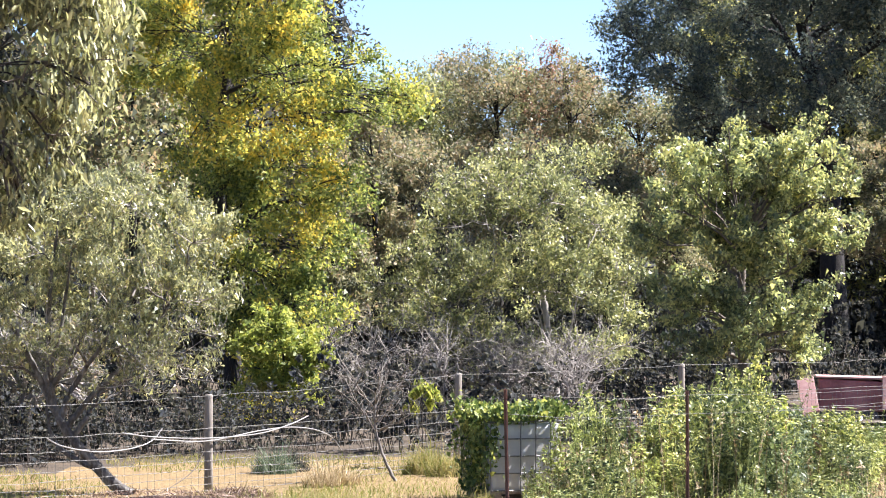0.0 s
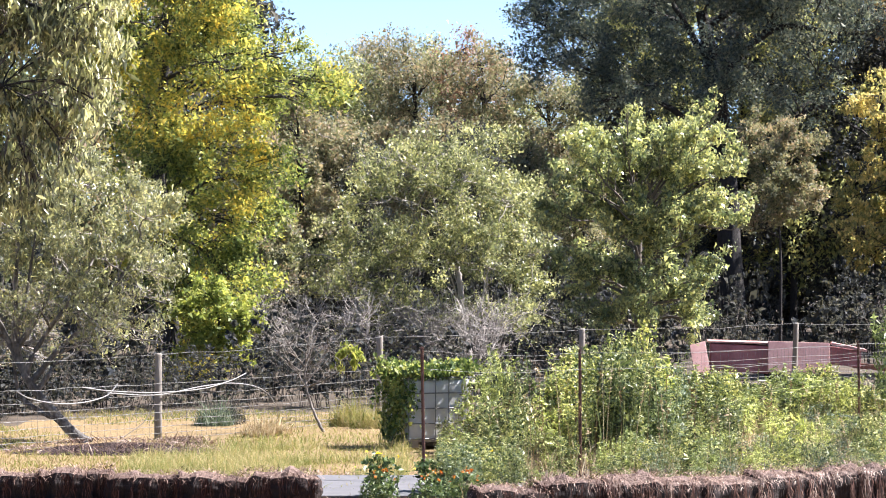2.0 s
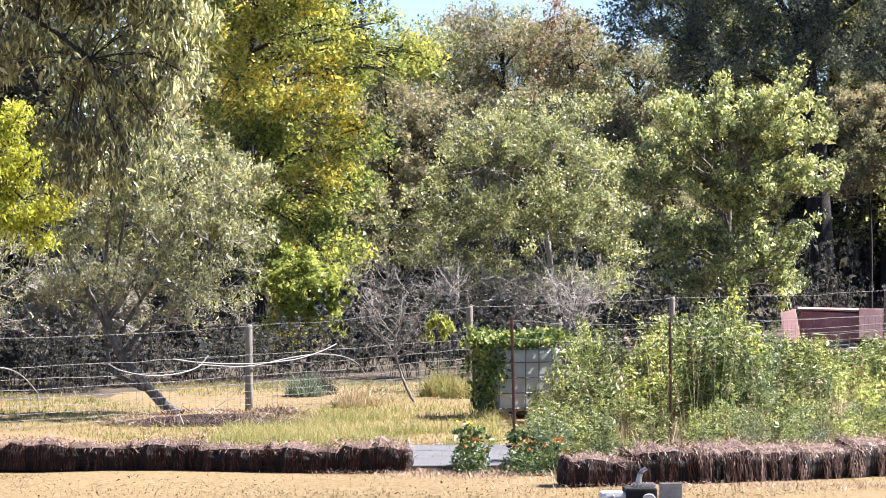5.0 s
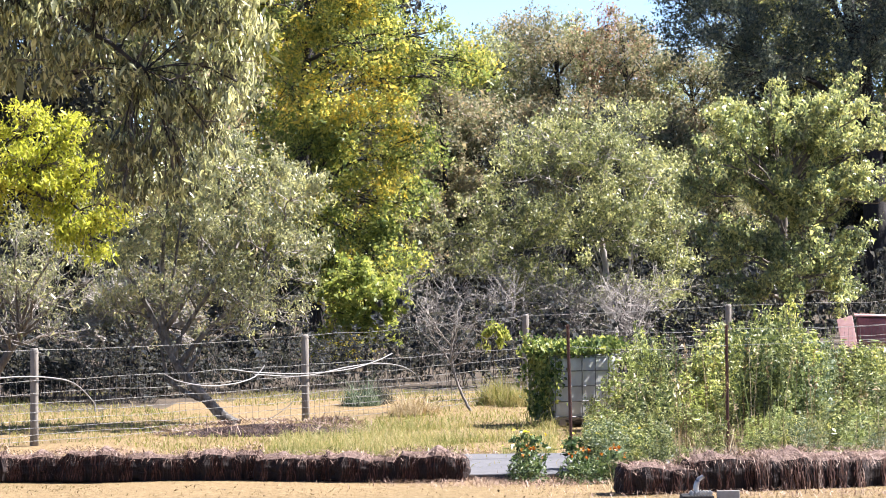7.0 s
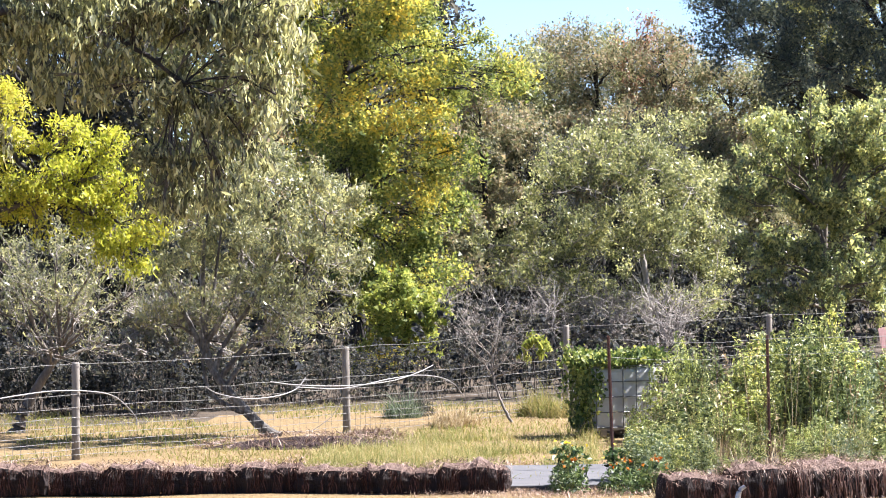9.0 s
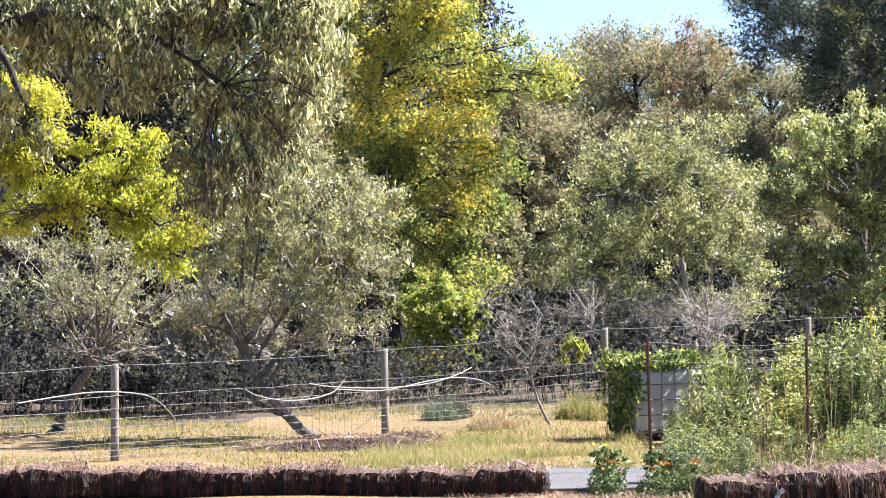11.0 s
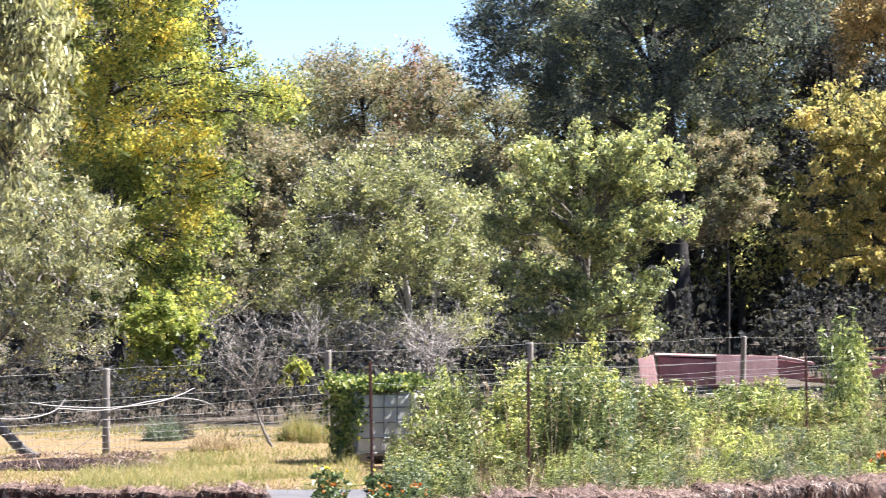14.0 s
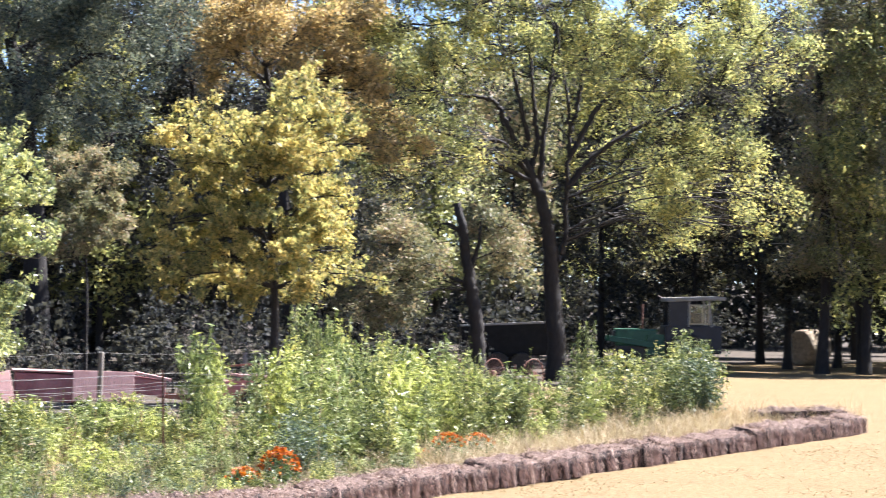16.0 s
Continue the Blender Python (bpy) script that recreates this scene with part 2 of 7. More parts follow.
PAINT_BLACK = rough_material("paint_black", (0.0036, 0.0036, 0.00405), (0.0081, 0.0081, 0.009), (0.018, 0.0171, 0.0171), 4, rough=0.45, relief=0.15)
PAINT_NAVY = rough_material("paint_navy", (0.0036, 0.0039, 0.00715), (0.0072, 0.0078, 0.0143), (0.0168, 0.018, 0.0273), 3, rough=0.5, relief=0.15)
RUBBER = rough_material("rubber", (0.012, 0.012, 0.012), (0.025, 0.024, 0.023), (0.06, 0.055, 0.05), 6, rough=0.85, relief=0.4)
PAINT_CREAM = rough_material("paint_cream", (0.294, 0.252, 0.168), (0.385, 0.336, 0.238), (0.455, 0.406, 0.308), 5, rough=0.55, relief=0.15)
ROOF_GREY = rough_material("roof_grey", (0.18, 0.168, 0.156), (0.252, 0.24, 0.228), (0.33, 0.318, 0.3), 4, rough=0.6, relief=0.2)
STEEL_DARK = rough_material("steel_dark", (0.06, 0.065, 0.07), (0.12, 0.125, 0.13), (0.2, 0.2, 0.2), 8, rough=0.5, relief=0.1, metal=0.5)
STEEL_PALE = rough_material("steel_pale", (0.27, 0.27, 0.27), (0.36, 0.36, 0.36), (0.432, 0.432, 0.432), 6, rough=0.35, relief=0.1, metal=0.6)
TANK_WHITE = rough_material("tank_white", (0.38, 0.38, 0.37), (0.48, 0.485, 0.48), (0.56, 0.565, 0.56), 2, rough=0.4, relief=0.1)
HAY = rough_material("hay", (0.16, 0.12, 0.08), (0.28, 0.22, 0.15), (0.42, 0.35, 0.25), 8, relief=1.0, depth=0.04)
m, nt, p = nodes_of("cab_glass")
p.inputs["Base Color"].default_value = (0.8, 0.86, 0.84, 1)
p.inputs["Roughness"].default_value = 0.06
p.inputs["Transmission Weight"].default_value = 1.0
p.inputs["IOR"].default_value = 1.45
GLASS = m


def ground_material():
    """Dry lawn near, paler pasture with greener patches, bare dusty spots; shade-dark litter below the woods."""
    m, nt, p = nodes_of("ground")
    patches = noise_of(nt, 0.22, 5.0, space="Object")
    tufts = noise_of(nt, 2.6, 6.0, space="Object", rough=0.7)
    fine = noise_of(nt, 14.0, 8.0, space="Object", rough=0.75)
    c = ramp(nt, patches, [(0.30, (0.1086, 0.08602, 0.03931)), (0.5, (0.1619, 0.115, 0.05645)), (0.66, (0.1932, 0.1371, 0.07098)), (0.8, (0.115, 0.104, 0.03931))])
    c = blend(nt, 0.5, c, ramp(nt, tufts, [(0.28, (0.0886, 0.06606, 0.02948)), (0.5, (0.1665, 0.1168, 0.05897)), (0.75, (0.2236, 0.1684, 0.09408))]))
    c = blend(nt, 0.5, c, ramp(nt, fine, [(0.36, (0.0506, 0.03312, 0.0126)), (0.5, (0.184, 0.1288, 0.063)), (0.62, (0.3036, 0.23, 0.126))]))
    nt.links.new(c, p.inputs["Base Color"])
    p.inputs["Roughness"].default_value = 0.95
    p.inputs["Specular IOR Level"].default_value = 0.2
    bump(nt, p, fine, 0.7, 0.03)
    return m


GROUND = ground_material()
# litter tint lowered to carry the shade under trees and weeds
SHADED_GROUND = rough_material("shaded_ground", (0.021, 0.0147, 0.0084), (0.0462, 0.0336, 0.021), (0.084, 0.0588, 0.0336), 2.0, relief=0.8, depth=0.04)
MULCH = rough_material("straw_mulch", (0.20, 0.14, 0.09), (0.36, 0.27, 0.19), (0.52, 0.41, 0.31), 5.0, relief=0.9, depth=0.03)


# ---- builders ----
rng = np.random.default_rng(7)


def mesh_from(name, verts, faces, mat, smooth=False):
    """One mesh from arrays of corners and of equal-sided faces (or a list of such arrays)."""
    me = bpy.data.meshes.new(name)
    groups = faces if isinstance(faces, list) else [faces]
    groups = [np.asarray(g, dtype=np.int32) for g in groups if len(g)]
    verts = np.asarray(verts, dtype=np.float32)
    loops = np.concatenate([g.ravel() for g in groups])
    sizes = np.concatenate([np.full(len(g), g.shape[1], dtype=np.int32) for g in groups])
    starts = np.concatenate([[0], np.cumsum(sizes)[:-1]]).astype(np.int32)
    me.vertices.add(len(verts))
    me.vertices.foreach_set("co", verts.ravel())
    me.loops.add(len(loops))
    me.loops.foreach_set("vertex_index", loops)
    me.polygons.add(len(sizes))
    me.polygons.foreach_set("loop_start", starts)
    me.polygons.foreach_set("loop_total", sizes)
    if smooth:
        me.polygons.foreach_set("use_smooth", np.ones(len(sizes), dtype=bool))
    me.materials.append(mat)
    me.update(calc_edges=True)
    me.validate()
    return me


def empty(name, at=(0, 0, 0), turn=0.0):
    ob = new(name)
    ob.empty_display_size = 0.1
    ob.matrix_world = pose(*at, 0, 0, turn)
    return ob


def child(name, me, parent, label="", at=None):
    ob = new(name, me)
    ob.parent = parent
    if at is not None:
        ob.matrix_local = at
    if label:
        tagged(ob, label)
    return ob


def part(name, bm, material, parent, label="", at=None, smooth=False):
    me = bpy.data.meshes.new(name)
    bm.to_mesh(me)
    bm.free()
    me.materials.append(material)
    if smooth:
        for poly in me.polygons:
            poly.use_smooth = True
    return child(name, me, parent, label, at)


def box(bm, size, at=(0, 0, 0), turn=(0, 0, 0), bevel=0.0):
    m = pose(*at, *turn) @ Matrix.Diagonal((*size, 1))
    made = bmesh.ops.create_cube(bm, size=1.0, matrix=m)
    if bevel:
        edges = list({e for v in made["verts"] for e in v.link_edges})
        bmesh.ops.bevel(bm, geom=edges, offset=bevel, segments=2, affect="EDGES", profile=0.6)
    return bm


def boxed(size, at=(0, 0, 0), turn=(0, 0, 0), bevel=0.01):
    return box(bmesh.new(), size, at, turn, bevel)


def lathe(profile, sides=24, axis="Z"):
    """A turned solid from (radius, height) pairs."""
    bm = bmesh.new()
    rings = []
    for r, h in profile:
        ring = []
        for k in range(sides):
            a = 2 * math.pi * k / sides
            c, s = r * math.cos(a), r * math.sin(a)
            ring.append(bm.verts.new({"Z": (c, s, h), "Y": (c, h, s), "X": (h, c, s)}[axis]))
        rings.append(ring)
    for a, b in zip(rings, rings[1:]):
        for k in range(sides):
            bm.faces.new((a[k], a[(k + 1) % sides], b[(k + 1) % sides], b[k]))
    bm.faces.new(rings[0])
    bm.faces.new(rings[-1])
    bmesh.ops.recalc_face_normals(bm, faces=bm.faces[:])
    return bm


def tubes(paths, radii, sides=5):
    """Tapered tubes along many paths of points: corners and four-sided faces."""
    V, Fc, off = [], [], 0
    for pts, rad in zip(paths, radii):
        pts = np.asarray(pts, dtype=float)
        n = len(pts)
        rad = np.asarray(rad, dtype=float) if np.ndim(rad) else np.full(n, float(rad))
        d = np.gradient(pts, axis=0)
        d /= np.linalg.norm(d, axis=1)[:, None] + 1e-9
        ref = np.where(np.abs(d[:, 2:3]) > 0.9, [[1.0, 0, 0]], [[0, 0, 1.0]])
        a = np.cross(d, ref)
        a /= np.linalg.norm(a, axis=1)[:, None] + 1e-9
        b = np.cross(d, a)
        ang = np.arange(sides) * 2 * math.pi / sides
        ring = pts[:, None] + rad[:, None, None] * (np.cos(ang)[None, :, None] * a[:, None] + np.sin(ang)[None, :, None] * b[:, None])
        V.append(ring.reshape(-1, 3))
        i, k = np.meshgrid(np.arange(n - 1), np.arange(sides), indexing="ij")
        k2 = (k + 1) % sides
        Fc.append(np.stack([i * sides + k, i * sides + k2, (i + 1) * sides + k2, (i + 1) * sides + k], -1).reshape(-1, 4) + off)
        off += n * sides
    return np.concatenate(V), np.concatenate(Fc)


def curve_points(points, n=10, wobble=0.0):
    """A smooth path through points (Catmull-Rom), with a little wandering."""
    p = np.asarray(points, dtype=float)
    q = np.vstack([2 * p[0] - p[1], p, 2 * p[-1] - p[-2]])
    out = []
    for i in range(len(p) - 1):
        t = np.linspace(0, 1, n, endpoint=(i == len(p) - 2))[:, None]
        a, b, c, d = q[i], q[i + 1], q[i + 2], q[i + 3]
        out.append(0.5 * ((2 * b) + (c - a) * t + (2 * a - 5 * b + 4 * c - d) * t ** 2 + (3 * b - a - 3 * c + d) * t ** 3))
    out = np.concatenate(out)
    if wobble:
        out[1:-1] += rng.normal(0, wobble, (len(out) - 2, 3))
    return out


def leaves(centres, length, width, droop=0.3, upward=0.6, vary=0.35, fold=0.25, small=False):
    """Folded leaves at the centres: four corners and two triangles each; small ones are one triangle."""
    n = len(centres)
    a = rng.normal(0, 1, (n, 3))
    a[:, 2] -= droop * 2
    a /= np.linalg.norm(a, axis=1)[:, None]
    nrm = rng.normal(0, 1, (n, 3))
    nrm[:, 2] += upward * 2
    b = np.cross(a, nrm)
    b /= np.linalg.norm(b, axis=1)[:, None] + 1e-9
    up = np.cross(b, a)
    s = np.exp(rng.normal(0, vary, n))[:, None]
    L, Wd = length * s, width * s
    if small:
        v = np.stack([centres - a * L * 0.5 + b * Wd * 0.35, centres + a * L * 0.5, centres - a * L * 0.3 - b * Wd * 0.65], 1)
        return v.reshape(-1, 3), np.arange(n * 3).reshape(-1, 3)
    v = np.empty((n, 4, 3))
    v[:, 0] = centres - a * L * 0.5
    v[:, 1] = centres + b * Wd * 0.5 + up * Wd * fold - a * L * 0.08
    v[:, 2] = centres + a * L * 0.5
    v[:, 3] = centres - b * Wd * 0.5 + up * Wd * fold - a * L * 0.08
    i = np.arange(n)[:, None] * 4
    f = np.concatenate([i + [0, 1, 2], i + [0, 2, 3]], axis=1).reshape(-1, 3)
    return v.reshape(-1, 3), f


def blades(roots, height, width, lean=0.5, vary=0.35, bend=0.5):
    """Grass blades: a lower four-sided and an upper three-sided face each."""
    n = len(roots)
    ang = rng.uniform(0, 2 * math.pi, n)
    out = np.stack([np.cos(ang), np.sin(ang), np.zeros(n)], 1)
    side = np.stack([-np.sin(ang), np.cos(ang), np.zeros(n)], 1)
    tw = rng.uniform(0, math.pi, n)[:, None]
    side = side * np.cos(tw) + out * np.sin(tw)
    h = (height * np.exp(rng.normal(0, vary, n)))[:, None]
    k = np.abs(rng.normal(0, lean, n))[:, None]
    up = np.array([[0, 0, 1.0]])
    mid = roots + (up * 0.6 + out * k * 0.35) * h
    tip = roots + (up * (1.0 - 0.25 * bend * k) + out * k * (0.8 + bend)) * h
    w = width * np.exp(rng.normal(0, 0.25, n))[:, None]
    v = np.stack([roots - side * w / 2, roots + side * w / 2, mid + side * w * 0.4, mid - side * w * 0.4, tip], 1)
    i = np.arange(n)[:, None] * 5
    return v.reshape(-1, 3), [i + [0, 1, 2, 3], i + [3, 2, 4]]


def spawn(parent, n, length, up, spread, low=0.25):
    """n side branches of about that length along a path of points, each of four points."""
    out = []
    for t in rng.uniform(low, 1.0, n) * (len(parent) - 1):
        i = min(int(t), len(parent) - 2)
        base = parent[i] + (parent[i + 1] - parent[i]) * (t - i)
        d = parent[i + 1] - parent[i]
        d = 0.7 * d / (np.linalg.norm(d) + 1e-9) + rng.normal(0, spread, 3) + np.array([0, 0, up])
        d /= np.linalg.norm(d) + 1e-9
        L = length * rng.uniform(0.6, 1.3)
        kink = rng.normal(0, 0.09, (2, 3)) * L
        out.append(np.array([base, base + d * L * 0.35 + kink[0], base + d * L * 0.7 + kink[1], base + d * L + kink[1] + np.array([0, 0, 0.08 * L * np.sign(up)])]))
    return out


def plant_tree(name, label, at, trunk, trunk_r, lobes, leaf_mat, bark, count, leaf=(0.13, 0.065), depth=0.9, droop=0.3,
               clump=22, spread=0.16, twigs=0.5, fork=None, twig_mat=None, category="tree", group="", upward=0.6, hollow=0.45,
               limb_r=0.5, twig_r=0.006, boughs=(), bough_r=0.5, tufts=7, single=True, ragged=1.0, rise=0.75, bare=None,
               small=True, fine=0.72, many=1.9, tight=0.75, slack=0.9, spray=None, leafless=0.4):
    """A tree: trunk through the given (sideways, height) points, boughs, limbs to the crown's lobes (sideways, height, radius),
    and in each lobe a few tufts of twigs and leaves with gaps between them."""
    root = empty(name, at)
    count, tufts, spread = count * many, int(tufts * 1.5), spread * 0.8
    wood, wood_r = [], []
    for n, path in enumerate([trunk, *boughs]):
        pts = np.array([(q[0], q[2] if len(q) > 2 else 0.0, q[1]) for q in path], dtype=float)
        if n == 0:
            pts[1:, 1] += rng.normal(0, 0.012, len(pts) - 1) * np.linalg.norm(pts[-1] - pts[0])
        line = curve_points(pts, 8, trunk_r * 0.05)
        if n == 0:
            rad = trunk_r * np.linspace(1, 0.42, len(line))
            rad[:3] *= np.array([1.45, 1.18, 1.05])
        else:
            rad = trunk_r * np.linspace(bough_r, bough_r * 0.3, len(line))
        V, Fc = tubes([line], [rad], 10)
        child("trunk" if n == 0 else "bough", mesh_from("trunk", V, Fc, bark, True), root)
        first = int(len(line) * ((0.45 if fork is None else fork) if n == 0 else 0.12))
        wood.append(line[first:])
        wood_r.append(rad[first:])
    wood, wood_r = np.concatenate(wood), np.concatenate(wood_r)
    lob = np.array(lobes, dtype=float) * np.array([1, 1, slack])
    wide = (lob[:, 0].max() - lob[:, 0].min()) / 2 + lob[:, 2].mean()
    vol = lob[:, 2] ** 2.4
    paths, radii, ends = [], [], []
    twig_paths, twig_radii = [], []
    mean_u = lob[:, 0].mean()
    for k, (u, z, r) in enumerate(lob):
        side = min(1.0, abs(u - mean_u) / max(wide, 0.1))
        reach = depth * wide * math.sqrt(max(0.05, 1 - side * side))
        rows = (-0.55 * reach, 0.45 * reach) if reach > r * 0.8 else (rng.uniform(-0.4, 0.4) * reach,)
        for y in rows:
            c = np.array([u + rng.normal(0, 0.12) * r, y + rng.normal(0, 0.2) * r, z + rng.normal(0, 0.08) * r])
            gap = np.linalg.norm(wood - c, axis=1) + 3.0 * np.clip(wood[:, 2] - c[2] + 0.3 * r, 0, None) + rng.uniform(0, 0.4, len(wood)) * r
            j = int(np.argmin(gap))
            start = wood[j]
            midp = start * 0.5 + c * 0.5 + np.array([0, 0, 0.10 * np.linalg.norm(c - start)]) + rng.normal(0, 0.1, 3) * r
            limb = curve_points([start, midp, c], 6, 0.02 * r)
            paths.append(limb)
            radii.append(np.linspace(min(wood_r[j] * limb_r, 0.03 + 0.05 * r) * rng.uniform(0.7, 1.1), 0.008 + 0.004 * r, len(limb)))
            budget = count * vol[k] / vol.sum() / len(rows)
            if spray:
                shoots = spawn(limb, spray[0], r * 0.95, spray[2], 0.62, 0.35)
                ends_here = []
                for sh in shoots:
                    twig_paths.append(sh)
                    twig_radii.append(np.linspace(2.2, 0.9, 4) * twig_r)
                    for tw in spawn(sh, spray[1], r * 0.42, spray[2], 0.6):
                        twig_paths.append(tw[[0, 1, 3]])
                        twig_radii.append(np.array([1.0, 0.75, 0.4]) * twig_r)
                        ends_here.append(tw)
                ends_here = np.array(ends_here)
                each = int(budget / clump)
                pick = ends_here[rng.integers(0, len(ends_here), each)]
                s = rng.uniform(0.15, 1.05, (each, 1)) * 2.99
                i = np.minimum(s.astype(int), 2)[:, 0]
                at_twig = np.arange(each)
                ends.append(pick[at_twig, i] + (pick[at_twig, i + 1] - pick[at_twig, i]) * (s - i[:, None]))
                continue
            m = max(2, int(tufts * rng.uniform(0.7, 1.3)))
            d = rng.normal(0, 1, (m, 3))
            d[:, 2] += 0.25
            d /= np.linalg.norm(d, axis=1)[:, None]
            heads = c + d * (hollow + (1.0 - hollow) * rng.uniform(0, 1, (m, 1)) ** 0.7) * r * np.array([1, 1, 0.95]) * (1 + 0.18 * ragged * rng.normal(0, 1, (m, 1)))
            share = rng.dirichlet(np.full(m, 4.0))
            for h in range(m):
                own = r * rng.uniform(0.28, 0.5) * tight
                a = limb[rng.integers(len(limb) // 2, len(limb))]
                mid = a * 0.5 + heads[h] * 0.5 + rng.normal(0, 0.1, 3) * r
                branch = curve_points([a, mid, heads[h]], 4)
                twig_paths.append(branch)
                twig_radii.append(np.linspace(twig_r * 2.4, twig_r * 1.2, len(branch)))
                q = max(2, int(budget * share[h] / clump))
                axis = d[h] * 0.8 + rng.normal(0, 0.35, 3) + np.array([0, 0, rise])
                axis /= np.linalg.norm(axis) + 1e-9
                s = rng.uniform(0, 1, (q, 1)) ** 0.75 * 1.7 - 0.5
                e = heads[h] + axis * s * own * 1.25 + rng.normal(0, 1, (q, 3)) * own * (0.42 - 0.2 * np.clip(s, 0, 1))
                ends.append(e)
                low = bare is not None and heads[h][2] < bare[1]
                for t in np.nonzero(rng.uniform(0, 1, q) < (1.0 if low else twigs))[0]:
                    for again in range(4 if low else 1):
                        b0 = branch[rng.integers(2, len(branch))] + axis * rng.uniform(-0.1, 0.5) * own
                        m2 = b0 * 0.5 + e[t] * 0.5 + rng.normal(0, 0.14, 3) * own
                        twig_paths.append(np.array([b0, m2, e[t] + (e[t] - m2) * (0.2 + 0.15 * again) + rng.normal(0, 0.2, 3) * own * min(again, 2)]))
                        twig_radii.append(np.array([1.2, 0.9, 0.5]) * twig_r * (1.3 if low else 1.0))
    if single:
        for pth, rd in zip(paths, radii):
            child("limb", mesh_from("limb", *tubes([pth], [rd], 6), bark, True), root)
    else:
        tagged(child("limb_mass", mesh_from("limb_mass", *tubes(paths, radii, 5), bark, True), root), kind="stuff")
    V, Fc = tubes(twig_paths, twig_radii, 3)
    if twigs:
        tagged(child("twig_mass", mesh_from("twig_mass", V, Fc, twig_mat or bark), root), kind="stuff")
    ends = np.concatenate(ends)
    per = np.maximum(1, rng.poisson(clump * rng.uniform(0.3, 1.7, len(ends))))
    cs = np.repeat(ends, per, axis=0)
    cs = cs + rng.normal(0, 1, cs.shape) * spread * np.array([1, 1, 0.7])
    cs = cs[cs[:, 2] > 0.08]
    if bare is not None:                          # below this height the twigs have lost most leaves
        cs = cs[rng.uniform(0, 1, len(cs)) < np.clip(leafless + (1 - leafless) * (cs[:, 2] - bare[0]) / (bare[1] - bare[0]), leafless, 1)]
    V, Fc = leaves(cs, leaf[0] * fine, leaf[1] * fine, droop, upward, small=small)
    tagged(child("crown", mesh_from("crown", V, Fc, leaf_mat), root), kind="stuff")
    return tagged(root, label, category, group)


def wood_tree(seed, leaf_mat, bark, height, width, count, leaf):
    """Lobes and trunk for a tree of the woods, seeded."""
    g = np.random.default_rng(seed)
    lobes = []
    n = 11
    for k in range(n):
        h = 0.22 + 0.72 * k / (n - 1)
        w = width * (0.5 + 0.5 * math.sin(math.pi * min(1, 1.1 * h))) * 0.75
        lobes.append((g.uniform(-1, 1) * w * 0.62, h * height, width * g.uniform(0.27, 0.42)))
    lobes.append((g.uniform(-0.2, 0.2), height * 0.94, width * 0.25))
    trunk = [(0, 0), (g.uniform(-0.2, 0.2), height * 0.35), (g.uniform(-0.4, 0.4), height * 0.75)]
    return lobes, trunk


def set_copy(ob, m, used):
    """Puts ob itself at the pose m the first time, and a copy of it after that."""
    if ob.name not in used:
        used.add(ob.name)
        ob.matrix_world = m
        return ob
    return copy_thing(ob, m @ Matrix.Diagonal((1 / ob.scale[0], 1 / ob.scale[1], 1 / ob.scale[2], 1)))


# ---- ground ----
def wood_edge(x):
    """How far north the open grass reaches before the woods' shade-dark litter begins."""
    pts = ((-80, 57), (-8, 58.5), (-5, 62.0), (2, 66), (12, 77), (22, 92), (30, 112), (36, 126), (48, 133), (120, 150))
    for (x0, y0), (x1, y1) in zip(pts, pts[1:]):
        if x0 <= x <= x1:
            return y0 + (y1 - y0) * (x - x0) / (x1 - x0)
    return 66 if x < 0 else 150


def make_ground():
    far = [-2500, -900, -300, -120]
    xs = np.array(far + list(np.arange(-60, 90.1, 1.0)) + [130, 300, 900, 2500])
    ys = np.array([-2500, -900, -300, -100, -40] + list(np.arange(-10, 26, 6.0)) + list(np.arange(28, 165.1, 1.0)) + [200, 400, 1000, 2500])
    X, Y = np.meshgrid(xs, ys, indexing="ij")
    Zh = np.zeros_like(X)
    for i in range(len(xs)):
        for j in range(len(ys)):
            if -60 <= xs[i] <= 90 and 28 <= ys[j] <= 165:
                Zh[i, j] = 0.035 * noise.noise((xs[i] * 0.35, ys[j] * 0.35, 3.1)) + 0.02 * noise.noise((xs[i] * 0.9, ys[j] * 0.9, 9.0)) - 0.02
    V = np.stack([X, Y, Zh], -1).reshape(-1, 3)
    ny = len(ys)
    i, j = np.meshgrid(np.arange(len(xs) - 1), np.arange(ny - 1), indexing="ij")
    a = i * ny + j
    Fc = np.stack([a, a + ny, a + ny + 1, a + 1], -1).reshape(-1, 4)
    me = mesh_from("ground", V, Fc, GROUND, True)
    me.materials.append(SHADED_GROUND)
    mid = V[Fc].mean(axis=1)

    def shaded_bed(x, y):
        """The garden bed behind the bales, its ground darkened to stand for shade."""
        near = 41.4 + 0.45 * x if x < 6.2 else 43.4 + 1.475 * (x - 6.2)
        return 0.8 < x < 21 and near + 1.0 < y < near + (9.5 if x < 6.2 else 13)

    me.polygons.foreach_set("material_index", np.array([1 if shaded_bed(x, y) or y > wood_edge(x) + 1.5 * noise.noise((x * 0.4, y * 0.4, 0)) else 0 for x, y, _ in mid], dtype=np.int32))
    return tagged(new("ground", me), "dry golden lawn and pasture running into leaf litter darkened as woodland shade", "ground", kind="structure")


make_ground()
slab = part("pavement", boxed((3.4, 3.7, 0.1), bevel=0.015), CONCRETE, None)
slab.matrix_world = pose(-0.3, 44.35, 0.0, 0, 0, 3)
tagged(slab, "pale grey concrete slab between the bale rows", "pavement", kind="structure")


